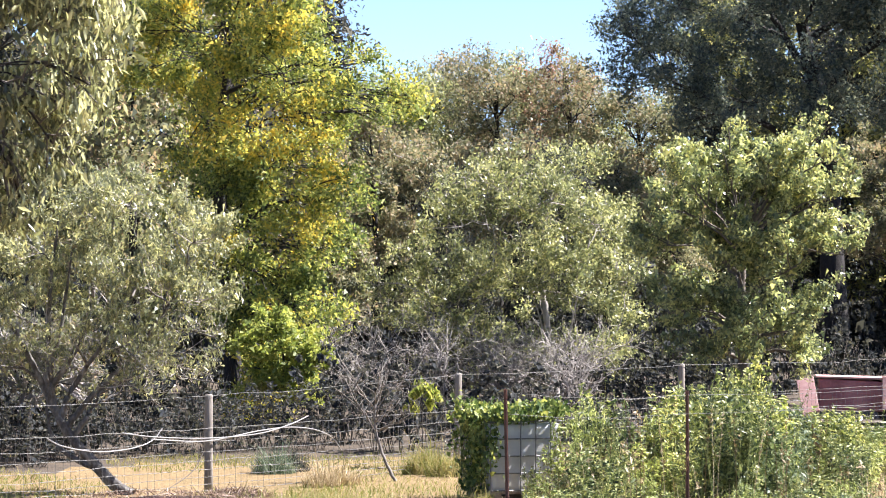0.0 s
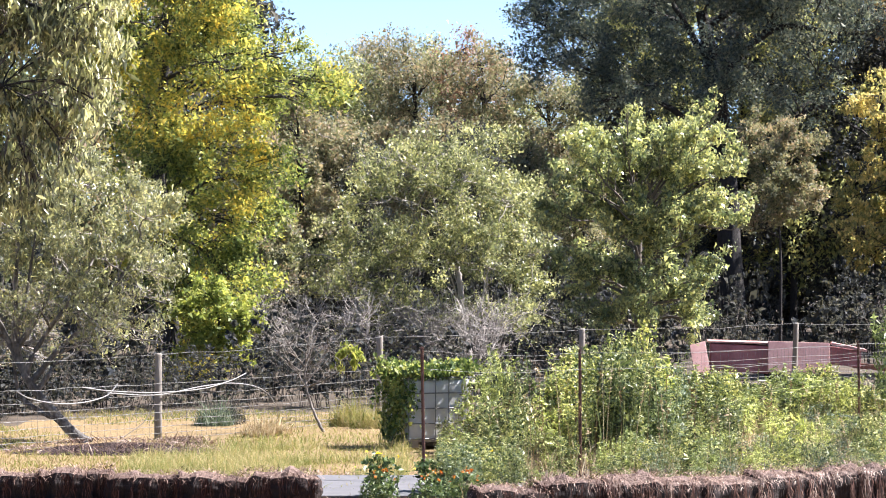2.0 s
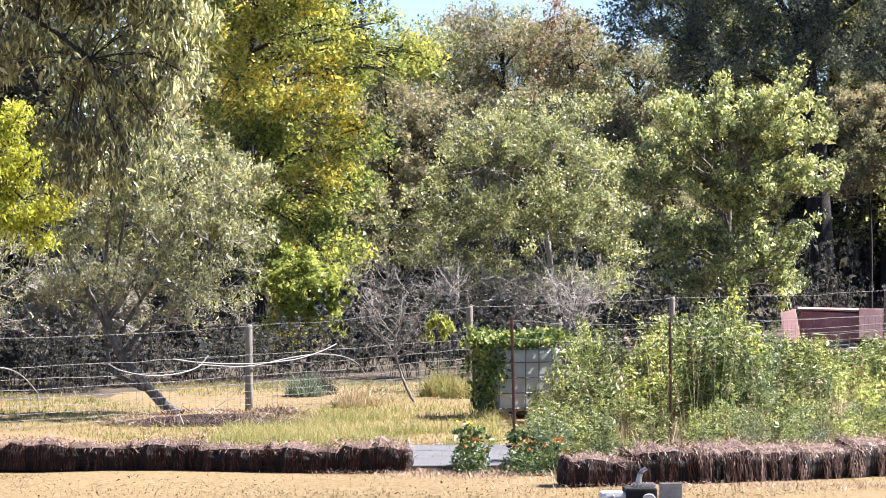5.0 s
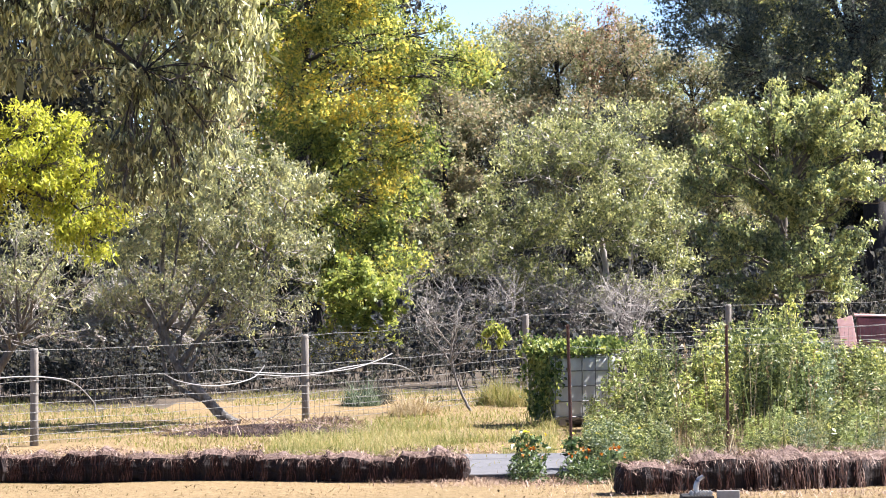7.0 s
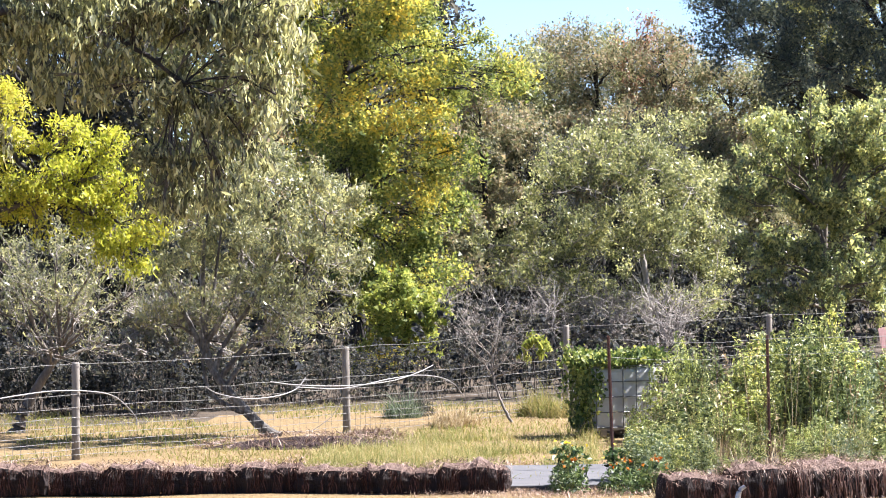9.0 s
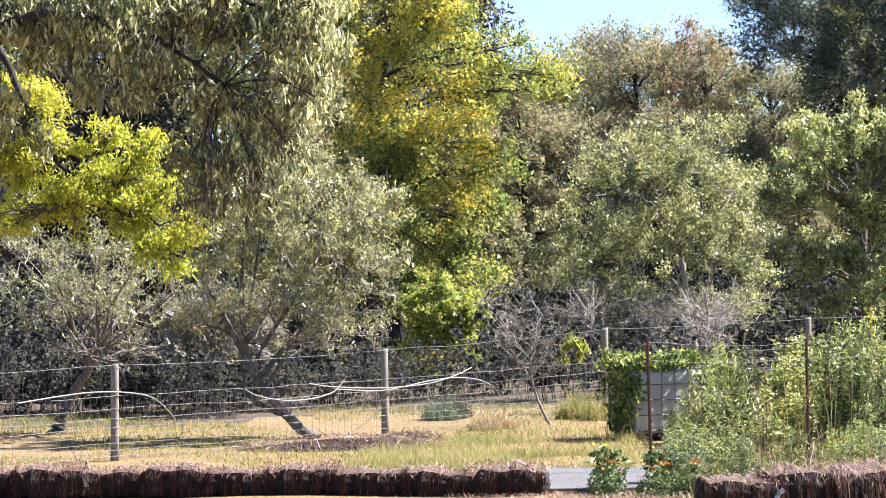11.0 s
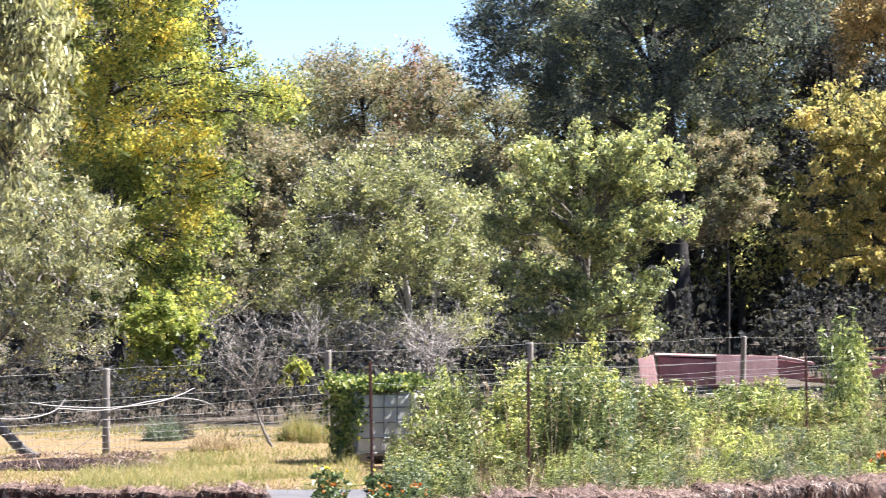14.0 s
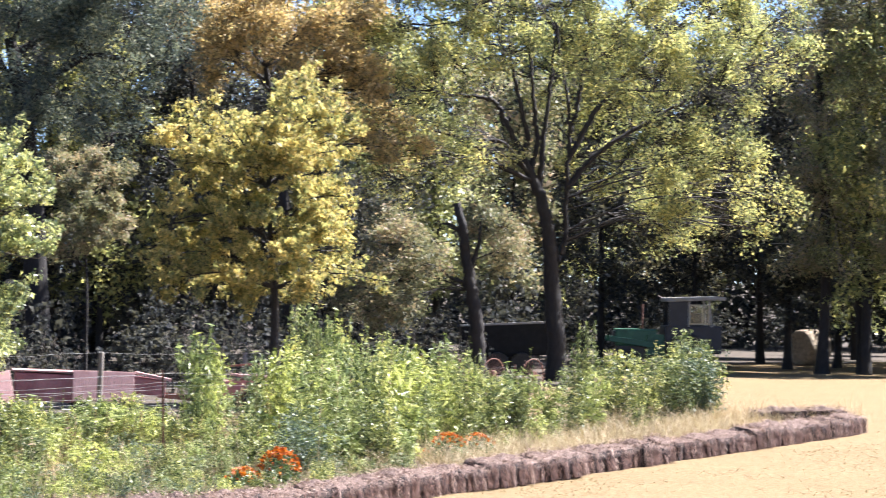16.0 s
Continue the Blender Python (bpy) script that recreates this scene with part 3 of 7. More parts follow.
# ---- trees, by name ----
plant_tree("leaning_tree", "small leaning tree with a pale lichened trunk and thin grey-green leaves", (-5.29, 54.34, 0),
           [(0, -0.05), (-0.27, 0.16), (-0.56, 0.46), (-0.84, 0.78), (-1.02, 1.06), (-1.17, 1.36), (-1.22, 1.73)], 0.1,
           [(-1.31, 3.55, 0.64), (-0.58, 3.97, 0.6), (0.14, 4.06, 0.55), (0.78, 3.56, 0.6), (1.07, 2.73, 0.48), (0.32, 2.92, 0.69), (-0.5, 2.92, 0.69), (-1.31, 2.55, 0.64), (0.87, 1.96, 0.44), (0.14, 1.96, 0.5), (-1.81, 1.83, 0.41), (-0.77, 2.01, 0.41), (1.28, 2.28, 0.28), (0.23, 1.46, 0.35), (1.28, 1.64, 0.35)],
           LEAF_GREYGREEN, BARK_MOTTLED, 30400, many=1.35, fine=0.8, slack=1.12, bare=(1.3, 2.9), leafless=0.2, spray=(7, 6, 0.35), leaf=(0.084, 0.0288), twigs=1.0, clump=4, spread=0.07, fork=0.8, twig_mat=TWIG_GREY, limb_r=0.7, twig_r=0.0042, droop=0.5, bough_r=0.5, tufts=8, ragged=1.8, boughs=[[(-1.15, 1.32), (-1.18, 2.19), (-1.15, 3.1), (-1.05, 3.92)], [(-1.17, 1.36), (-1.49, 2.01), (-1.81, 2.55), (-2.03, 2.92)], [(-1.04, 1.1), (-1.15, 1.64), (-0.99, 2.46), (-0.86, 3.46)], [(-0.95, 0.91), (-0.5, 1.46), (0.05, 2), (0.5, 2.64), (0.87, 3.1)], [(-1, 1.02), (-0.86, 1.46), (-0.13, 2.55), (0.32, 3.56)], [(-0.45, 0.35), (-0.77, 0.47), (-1.09, 0.73), (-1.19, 1.1), (-1.2, 1.46)], [(-0.84, 0.78), (-0.63, 1.09), (-0.5, 1.32), (-0.32, 1.64)], [(-1.17, 1.46), (-0.68, 2.28), (-0.49, 3.1), (-0.22, 4.01)]])
plant_tree("pasture_tree", "low twiggy grey-green tree with a dark forked trunk", (-9.87, 56.14, 0),
           [(0, -0.05), (0.1, 0.24), (0.39, 0.8), (0.78, 1.36)], 0.13,
           [(-0.04, 3.09, 0.72), (0.71, 2.98, 0.72), (1.56, 2.92, 0.67), (0.32, 2.32, 0.67), (1.17, 2.12, 0.67), (2.03, 2.29, 0.48), (-0.53, 2.15, 0.67), (-0.79, 3.19, 0.67), (0.78, 1.46, 0.48), (1.63, 1.44, 0.38)],
           LEAF_GREYGREEN, BARK_GREY, 20800, many=0.9, fine=0.75, slack=1.1, leafless=0.08, spray=(8, 6, 0.15), leaf=(0.08, 0.028), twigs=1.0, clump=4, spread=0.07, bare=(1.2, 3.3), twig_mat=TWIG_GREY, limb_r=0.6, twig_r=0.0042, droop=0.4)
plant_tree("poplar_tree", "tall yellow-green poplar turning gold at its tips", (-5.46, 75.8, 0),
           [(0, -0.05), (-0.15, 2.77), (-0.36, 5.58), (-0.13, 7.75)], 0.2,
           [(-0.9, 7.63, 1.02), (0, 8.51, 1.08), (1.15, 7.98, 0.77), (0.88, 7.09, 1.02), (1.89, 6.31, 0.89), (3.17, 6.55, 0.54), (3.55, 6.73, 0.36), (-0.54, 6.22, 1.02), (0.85, 5.31, 1.02), (1.99, 4.78, 0.7), (0, 4.3, 1.08), (1.59, 3.51, 0.77), (0.68, 2.76, 1.02), (1.69, 1.98, 0.61), (0.54, 1.48, 0.77), (-0.46, 3.03, 0.89), (1.04, 0.97, 0.57), (0.79, 9.52, 0.96), (-0.49, 9.41, 0.96), (-1.53, 8.02, 0.77), (2.41, 7.33, 0.51), (1.42, 9, 0.51), (-0.43, 4.69, 0.89), (0.26, 0.21, 0.57), (0.77, 0.08, 0.45)],
           LEAF_YELLOWGREEN, BARK_DARK, 67200, slack=1.02, leaf=(0.101, 0.0612), spread=0.19, clump=26, twigs=0.35)
plant_tree("hedge_tree", "olive many-stemmed tree with bare grey twigs below", (1.23, 77.99, 0),
           [(0, -0.05), (-0.06, 0.79), (-0.19, 1.84), (-0.32, 2.88)], 0.13,
           [(-3.33, 3.02, 0.81), (-2.48, 4.2, 0.86), (-1.3, 4.91, 0.76), (-0.25, 4.65, 0.86), (0.73, 4.12, 0.76), (-1.83, 2.95, 0.98), (-0.52, 2.88, 0.98), (0.66, 2.55, 0.86), (-3.07, 1.84, 0.76), (-3.01, 1.12, 0.52), (-2.09, 0.92, 0.47), (-1.83, 1.51, 0.76), (-0.39, 1.38, 0.65), (0.92, 1.44, 0.65), (-3.73, 2.24, 0.47), (1.31, 3.14, 0.65), (-1.95, 5.11, 0.52)],
           LEAF_OLIVE, TWIG_GREY, 40000, many=1.5, fine=0.8, slack=1.12, leafless=0.25, spray=(7, 6, 0.4), leaf=(0.0864, 0.0432), spread=0.1, clump=5, twigs=1.0, fork=0.2, twig_mat=TWIG_GREY, twig_r=0.0062, limb_r=0.7, bare=(0.5, 2.7), tufts=9, rise=0.9, bough_r=0.2, boughs=[[(-0.06, 0.53), (-0.28, 1.84), (-0.65, 3.15), (-0.84, 4.19)], [(0, 0.66), (0.29, 1.97), (0.53, 3.14), (0.73, 4.06)], [(-0.03, 0.39), (0.66, 1.18), (1.18, 1.7), (1.44, 2.36)], [(-0.08, 0.46), (-0.78, 1.05), (-1.31, 1.58), (-2.09, 1.97)]])
plant_tree("pear_tree", "round-headed pear tree with glossy pale green leaves", (4.74, 71.84, 0),
           [(0, -0.05), (0.03, 1.22), (-0.02, 2.3), (0, 3.75)], 0.15,
           [(-0.29, 5.92, 0.41), (-0.47, 5.44, 0.44), (0.49, 5.31, 0.51), (1.57, 6.03, 0.41), (1.8, 5.49, 0.48), (-1.07, 4.9, 0.73), (0, 4.53, 0.87), (1.21, 4.65, 0.82), (1.98, 4.76, 0.54), (-1.56, 3.69, 0.77), (-0.36, 3.33, 0.87), (0.96, 3.21, 0.87), (1.86, 3.56, 0.6), (-1.44, 2.37, 0.73), (-0.24, 2.12, 0.75), (0.96, 2, 0.75), (1.68, 2.42, 0.44), (-1.92, 4.42, 0.51), (1.32, 1.4, 0.39), (-0.96, 1.34, 0.46), (2.28, 4.1, 0.31), (0.24, 1.46, 0.46)],
           LEAF_PEAR, BARK_GREY, 43200, many=1.7, fine=0.8, slack=1.1, spray=(6, 5, 0.6), leaf=(0.0936, 0.054), spread=0.09, clump=7, twigs=0.8, twig_mat=BARK_GREY, twig_r=0.0055, droop=0.5, tufts=8, ragged=1.7, rise=1.0, hollow=0.35)
plant_tree("oak_tree", "great oak with the shade of its crown put into dark leaves", (9.51, 100.55, 0),
           [(0, -0.05), (-0.2, 4.37), (-0.56, 7.76), (-1.08, 10.13)], 0.42,
           [(-6.17, 9.75, 0.93), (-5.82, 8.4, 0.76), (-4.82, 10.44, 1.44), (-4.47, 8.92, 1.27), (-3.13, 11.81, 1.7), (-2.78, 10.12, 1.53), (-1.26, 11.15, 1.78), (-1.07, 8.94, 1.44), (0.6, 11.5, 1.7), (0.79, 9.63, 1.44), (2.3, 10.99, 1.44), (2.14, 8.96, 1.1), (3.49, 9.98, 1.02), (1.14, 7.77, 0.93), (-0.56, 7.42, 1.27), (-2.76, 7.74, 1.19), (-4.12, 7.4, 0.93), (1.44, 12.69, 1.53), (-1.44, 13.01, 1.53), (-4.49, 12.31, 1.19), (3.65, 11.84, 1.19), (2.32, 7.26, 0.68)],
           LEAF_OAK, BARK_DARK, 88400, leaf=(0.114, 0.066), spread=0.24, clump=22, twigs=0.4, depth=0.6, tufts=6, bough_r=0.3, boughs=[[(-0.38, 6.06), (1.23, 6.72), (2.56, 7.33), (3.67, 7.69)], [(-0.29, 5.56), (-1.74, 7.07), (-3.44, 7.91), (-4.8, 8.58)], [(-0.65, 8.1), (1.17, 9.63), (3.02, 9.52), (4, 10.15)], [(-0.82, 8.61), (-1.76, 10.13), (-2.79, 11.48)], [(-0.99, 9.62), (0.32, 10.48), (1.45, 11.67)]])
plant_tree("russet_tree", "small russet-leaved tree at the edge of the woods", (9.89, 91.47, 0),
           [(0, -0.05), (0, 3.0), (-0.19, 5.0)], 0.05,
           [(-0.88, 5.98, 0.65), (-0.19, 5.36, 0.65), (0.12, 6.44, 0.46), (-0.41, 4.51, 0.62), (0.5, 5.0, 0.55), (0.9, 5.9, 0.45), (0.3, 4.0, 0.5), (-0.8, 3.6, 0.5), (1.1, 4.4, 0.45)],
           LEAF_BROWN, BARK_DARK, 12000, spray=(6, 5, 0.3), twig_r=0.006, slack=1.0, leaf=(0.108, 0.0576), spread=0.1, clump=7)
plant_tree("golden_tree", "spreading tree turned golden yellow with dark stem", (13.62, 82.89, 0),
           [(0, -0.05), (0.05, 2.49), (-0.08, 3.9), (-0.24, 5.44)], 0.13,
           [(-2.24, 6.88, 0.51), (-1.82, 7.24, 0.42), (-1.04, 6.56, 0.63), (0.14, 7.71, 0.59), (0.77, 8, 0.51), (1.2, 7.51, 0.51), (1.14, 6.6, 0.71), (-2.64, 5.82, 0.78), (-1.38, 5.84, 0.99), (0.03, 6.01, 0.99), (1.43, 6.32, 0.56), (-2.75, 4.41, 0.82), (-1.49, 4.29, 0.99), (0.05, 4.46, 0.99), (1.39, 4.49, 0.78), (-2.45, 3.15, 0.73), (-0.91, 3.04, 0.78), (0.5, 3.06, 0.78), (1.89, 3.93, 0.51), (-3.3, 3.56, 0.48), (-3.07, 6.59, 0.42), (1.59, 5.26, 0.56), (1.07, 2.44, 0.42), (2.9, 3.1, 0.39)],
           LEAF_GOLD, BARK_DARK, 41600, many=2.1, fine=0.78, slack=1.12, spray=(6, 5, 0.1), leaf=(0.115, 0.0612), spread=0.09, clump=9, twigs=0.6, depth=0.7, tufts=6, twig_r=0.006, hollow=0.35, ragged=1.6, droop=0.7, rise=0.25)
plant_tree("amber_tree", "tall amber-leaved tree among the woods", (17.52, 102.51, 0),
           [(0, -0.05), (-0.45, 6.49), (-1.03, 9.62)], 0.2,
           [(-1.57, 10.65, 1.22), (-0.51, 9.8, 0.96), (-2.25, 9.77, 1.05), (-0.89, 11.72, 1.05), (-2.62, 10.98, 0.87), (0.52, 10.7, 1.05), (1.24, 9.49, 1.05), (1.91, 11.07, 1.05), (2.3, 8.98, 1.05), (3.03, 7.25, 1.05)],
           LEAF_ORANGE, BARK_DARK, 24000, leaf=(0.144, 0.0792), spread=0.26)
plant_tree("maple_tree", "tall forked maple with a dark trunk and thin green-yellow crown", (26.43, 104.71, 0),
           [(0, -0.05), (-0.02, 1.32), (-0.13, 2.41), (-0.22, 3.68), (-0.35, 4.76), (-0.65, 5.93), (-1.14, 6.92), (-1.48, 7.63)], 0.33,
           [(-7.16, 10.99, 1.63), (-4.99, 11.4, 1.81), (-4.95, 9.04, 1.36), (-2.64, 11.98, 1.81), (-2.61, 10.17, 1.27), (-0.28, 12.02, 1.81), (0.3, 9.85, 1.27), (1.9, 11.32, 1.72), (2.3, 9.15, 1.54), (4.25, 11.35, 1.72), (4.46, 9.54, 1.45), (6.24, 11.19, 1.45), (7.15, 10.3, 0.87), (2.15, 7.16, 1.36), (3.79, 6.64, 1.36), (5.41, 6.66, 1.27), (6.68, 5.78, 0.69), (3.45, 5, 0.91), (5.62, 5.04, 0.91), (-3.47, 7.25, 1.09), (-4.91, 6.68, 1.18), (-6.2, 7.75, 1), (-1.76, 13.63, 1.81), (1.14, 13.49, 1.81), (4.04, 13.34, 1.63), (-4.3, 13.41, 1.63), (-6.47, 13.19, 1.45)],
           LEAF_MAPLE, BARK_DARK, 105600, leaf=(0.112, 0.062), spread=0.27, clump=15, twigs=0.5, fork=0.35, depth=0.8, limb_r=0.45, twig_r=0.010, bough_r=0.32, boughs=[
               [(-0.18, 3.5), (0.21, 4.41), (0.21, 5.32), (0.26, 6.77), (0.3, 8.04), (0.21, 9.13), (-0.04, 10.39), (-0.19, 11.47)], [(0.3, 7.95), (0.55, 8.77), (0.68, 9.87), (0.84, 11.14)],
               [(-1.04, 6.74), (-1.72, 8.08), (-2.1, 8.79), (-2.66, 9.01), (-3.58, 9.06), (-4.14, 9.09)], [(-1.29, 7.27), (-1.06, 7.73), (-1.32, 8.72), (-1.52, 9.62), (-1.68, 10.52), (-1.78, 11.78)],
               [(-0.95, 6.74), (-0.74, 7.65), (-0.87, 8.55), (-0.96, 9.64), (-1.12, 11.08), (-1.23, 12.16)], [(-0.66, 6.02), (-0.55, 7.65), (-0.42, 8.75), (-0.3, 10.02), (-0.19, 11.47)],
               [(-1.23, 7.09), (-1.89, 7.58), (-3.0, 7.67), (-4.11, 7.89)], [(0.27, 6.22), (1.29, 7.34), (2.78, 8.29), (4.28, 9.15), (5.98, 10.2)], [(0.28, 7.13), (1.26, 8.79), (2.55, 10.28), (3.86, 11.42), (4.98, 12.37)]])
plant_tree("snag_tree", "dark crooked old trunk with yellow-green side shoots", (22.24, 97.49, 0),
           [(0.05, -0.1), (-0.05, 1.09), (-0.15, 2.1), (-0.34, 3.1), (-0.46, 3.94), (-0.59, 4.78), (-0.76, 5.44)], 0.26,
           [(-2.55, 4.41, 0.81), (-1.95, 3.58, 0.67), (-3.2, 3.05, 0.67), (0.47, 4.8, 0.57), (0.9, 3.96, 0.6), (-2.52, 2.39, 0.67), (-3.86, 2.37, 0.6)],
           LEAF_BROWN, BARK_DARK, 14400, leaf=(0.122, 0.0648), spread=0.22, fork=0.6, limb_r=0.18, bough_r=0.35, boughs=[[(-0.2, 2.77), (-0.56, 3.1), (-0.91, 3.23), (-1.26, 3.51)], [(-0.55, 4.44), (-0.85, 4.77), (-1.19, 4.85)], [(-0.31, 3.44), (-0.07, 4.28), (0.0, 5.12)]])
plant_tree("hillside_tree", "hillside tree with browning olive leaves", (-4.18, 113.92, 0),
           [(0, -0.05), (0.18, 3.4), (0, 7.53)], 0.15,
           [(0, 8.15, 0.61), (-0.34, 7.42, 0.64), (0.64, 7.53, 0.64), (-0.11, 6.43, 0.74), (0.61, 6.06, 0.67), (-0.38, 5.34, 0.67), (0.23, 4.71, 0.74)],
           LEAF_BROWN, BARK_DARK, 7500, leaf=(0.11, 0.0633), spread=0.24, clump=20, tufts=5, twigs=0.15, slack=1.08, group="hillside trees", depth=0.6)
plant_tree("hillside_tree", "hillside tree with browning olive leaves", (-3.27, 110.95, 0),
           [(0, -0.05), (0.18, 3.38), (0, 7.93)], 0.15,
           [(0, 8.53, 0.6), (-0.33, 7.82, 0.62), (0.63, 7.92, 0.62), (-0.1, 6.86, 0.72), (0.61, 6.49, 0.66), (-0.36, 5.79, 0.66), (0.23, 5.19, 0.72)],
           LEAF_BROWN, BARK_DARK, 7500, leaf=(0.11, 0.0633), spread=0.24, clump=20, tufts=5, twigs=0.15, slack=1.08, group="hillside trees", depth=0.6)
plant_tree("hillside_tree", "hillside tree with browning olive leaves", (-2.42, 107.97, 0),
           [(0, -0.05), (0.17, 3.37), (0, 8.05)], 0.15,
           [(0, 8.63, 0.58), (-0.32, 7.94, 0.6), (0.61, 8.04, 0.6), (-0.1, 7.01, 0.7), (0.59, 6.65, 0.64), (-0.35, 5.97, 0.64), (0.23, 5.38, 0.7)],
           LEAF_OLIVE, BARK_DARK, 7500, leaf=(0.11, 0.0633), spread=0.24, clump=20, tufts=5, twigs=0.15, slack=1.08, group="hillside trees", depth=0.6)
plant_tree("hillside_tree", "hillside tree with browning olive leaves", (-1.73, 113.99, 0),
           [(0, -0.05), (0.18, 3.36), (0, 8.6)], 0.15,
           [(0, 9.22, 0.61), (-0.33, 8.49, 0.64), (0.65, 8.6, 0.64), (-0.1, 7.51, 0.74), (0.63, 7.13, 0.67), (-0.36, 6.41, 0.67), (0.24, 5.79, 0.74)],
           LEAF_BROWN, BARK_DARK, 7500, leaf=(0.11, 0.0633), spread=0.24, clump=20, tufts=5, twigs=0.15, slack=1.08, group="hillside trees", depth=0.6)
plant_tree("hillside_tree", "hillside tree with browning olive leaves", (-0.91, 111.0, 0),
           [(0, -0.05), (0.18, 3.35), (0, 8.6)], 0.15,
           [(0, 9.2, 0.6), (-0.32, 8.49, 0.62), (0.64, 8.59, 0.62), (-0.09, 7.53, 0.72), (0.61, 7.16, 0.66), (-0.35, 6.46, 0.66), (0.24, 5.86, 0.72)],
           LEAF_BROWN, BARK_DARK, 7500, leaf=(0.11, 0.0633), spread=0.24, clump=20, tufts=5, twigs=0.15, slack=1.08, group="hillside trees", depth=0.6)
plant_tree("hillside_tree", "hillside tree with browning olive leaves", (-0.12, 108.0, 0),
           [(0, -0.05), (0.17, 3.34), (0, 8.52)], 0.15,
           [(0, 9.1, 0.58), (-0.31, 8.41, 0.6), (0.62, 8.51, 0.6), (-0.09, 7.48, 0.7), (0.6, 7.12, 0.64), (-0.34, 6.44, 0.64), (0.23, 5.85, 0.7)],
           LEAF_BROWN, BARK_DARK, 7500, leaf=(0.11, 0.0633), spread=0.24, clump=20, tufts=5, twigs=0.15, slack=1.08, group="hillside trees", depth=0.6)
plant_tree("hillside_tree", "hillside tree with browning olive leaves", (0.69, 114.0, 0),
           [(0, -0.05), (0.18, 3.33), (0, 8.87)], 0.15,
           [(0, 9.48, 0.61), (-0.33, 8.75, 0.64), (0.65, 8.86, 0.64), (-0.1, 7.77, 0.74), (0.63, 7.39, 0.67), (-0.36, 6.68, 0.67), (0.25, 6.05, 0.74)],
           LEAF_OLIVE, BARK_DARK, 7500, leaf=(0.11, 0.0633), spread=0.24, clump=20, tufts=5, twigs=0.15, slack=1.08, group="hillside trees", depth=0.6)
plant_tree("hillside_tree", "hillside tree with browning olive leaves", (1.44, 110.99, 0),
           [(0, -0.05), (0.17, 3.31), (0, 8.89)], 0.15,
           [(0, 9.49, 0.6), (-0.31, 8.78, 0.62), (0.64, 8.88, 0.62), (-0.09, 7.83, 0.72), (0.62, 7.46, 0.66), (-0.34, 6.76, 0.66), (0.24, 6.15, 0.72)],
           LEAF_RUSSET, BARK_DARK, 7500, leaf=(0.11, 0.0633), spread=0.24, clump=20, tufts=5, twigs=0.15, slack=1.08, group="hillside trees", depth=0.6)
plant_tree("hillside_tree", "hillside tree with browning olive leaves", (2.1, 107.98, 0),
           [(0, -0.05), (0.17, 3.3), (0, 8.33)], 0.15,
           [(0, 8.91, 0.58), (-0.31, 8.22, 0.6), (0.61, 8.32, 0.6), (-0.09, 7.29, 0.7), (0.59, 6.93, 0.64), (-0.34, 6.26, 0.64), (0.23, 5.67, 0.7)],
           LEAF_BROWN, BARK_DARK, 7500, leaf=(0.11, 0.0633), spread=0.24, clump=20, tufts=5, twigs=0.15, slack=1.08, group="hillside trees", depth=0.6)
plant_tree("hillside_tree", "hillside tree with browning olive leaves", (2.92, 113.96, 0),
           [(0, -0.05), (0.18, 3.29), (0, 8.18)], 0.15,
           [(0, 8.79, 0.61), (-0.34, 8.07, 0.64), (0.64, 8.17, 0.64), (-0.11, 7.08, 0.74), (0.62, 6.7, 0.67), (-0.37, 5.99, 0.67), (0.23, 5.37, 0.74)],
           LEAF_BROWN, BARK_DARK, 7500, leaf=(0.11, 0.0633), spread=0.24, clump=20, tufts=5, twigs=0.15, slack=1.08, group="hillside trees", depth=0.6)
plant_tree("hillside_tree", "hillside tree with browning olive leaves", (3.59, 110.94, 0),
           [(0, -0.05), (0.17, 3.28), (0, 6.74)], 0.15,
           [(0, 7.33, 0.6), (-0.35, 6.63, 0.62), (0.6, 6.73, 0.62), (-0.12, 5.67, 0.72), (0.58, 5.3, 0.66), (-0.37, 4.61, 0.66), (0.21, 4, 0.72)],
           LEAF_OLIVE, BARK_DARK, 7500, leaf=(0.11, 0.0633), spread=0.24, clump=20, tufts=5, twigs=0.15, slack=1.08, group="hillside trees", depth=0.6)
plant_tree("hillside_tree", "hillside tree with browning olive leaves", (-2.29, 91.97, 0),
           [(0, -0.05), (0.15, 3.36), (0, 5.71)], 0.15,
           [(0, 6.16, 0.45), (-0.26, 5.63, 0.47), (0.46, 5.71, 0.47), (-0.09, 4.91, 0.54), (0.45, 4.63, 0.49), (-0.28, 4.1, 0.49), (0.16, 3.65, 0.54)],
           LEAF_BROWN, BARK_DARK, 7500, leaf=(0.11, 0.0633), spread=0.24, clump=20, tufts=5, twigs=0.15, slack=1.08, group="hillside trees", depth=0.6)
plant_tree("hillside_tree", "hillside tree with browning olive leaves", (-0.96, 98.0, 0),
           [(0, -0.05), (0.15, 3.35), (0, 5.68)], 0.15,
           [(0, 6.16, 0.48), (-0.28, 5.59, 0.5), (0.49, 5.67, 0.5), (-0.1, 4.83, 0.57), (0.47, 4.53, 0.52), (-0.3, 3.97, 0.52), (0.17, 3.49, 0.57)],
           LEAF_BROWN, BARK_DARK, 7500, leaf=(0.11, 0.0633), spread=0.24, clump=20, tufts=5, twigs=0.15, slack=1.08, group="hillside trees", depth=0.6)
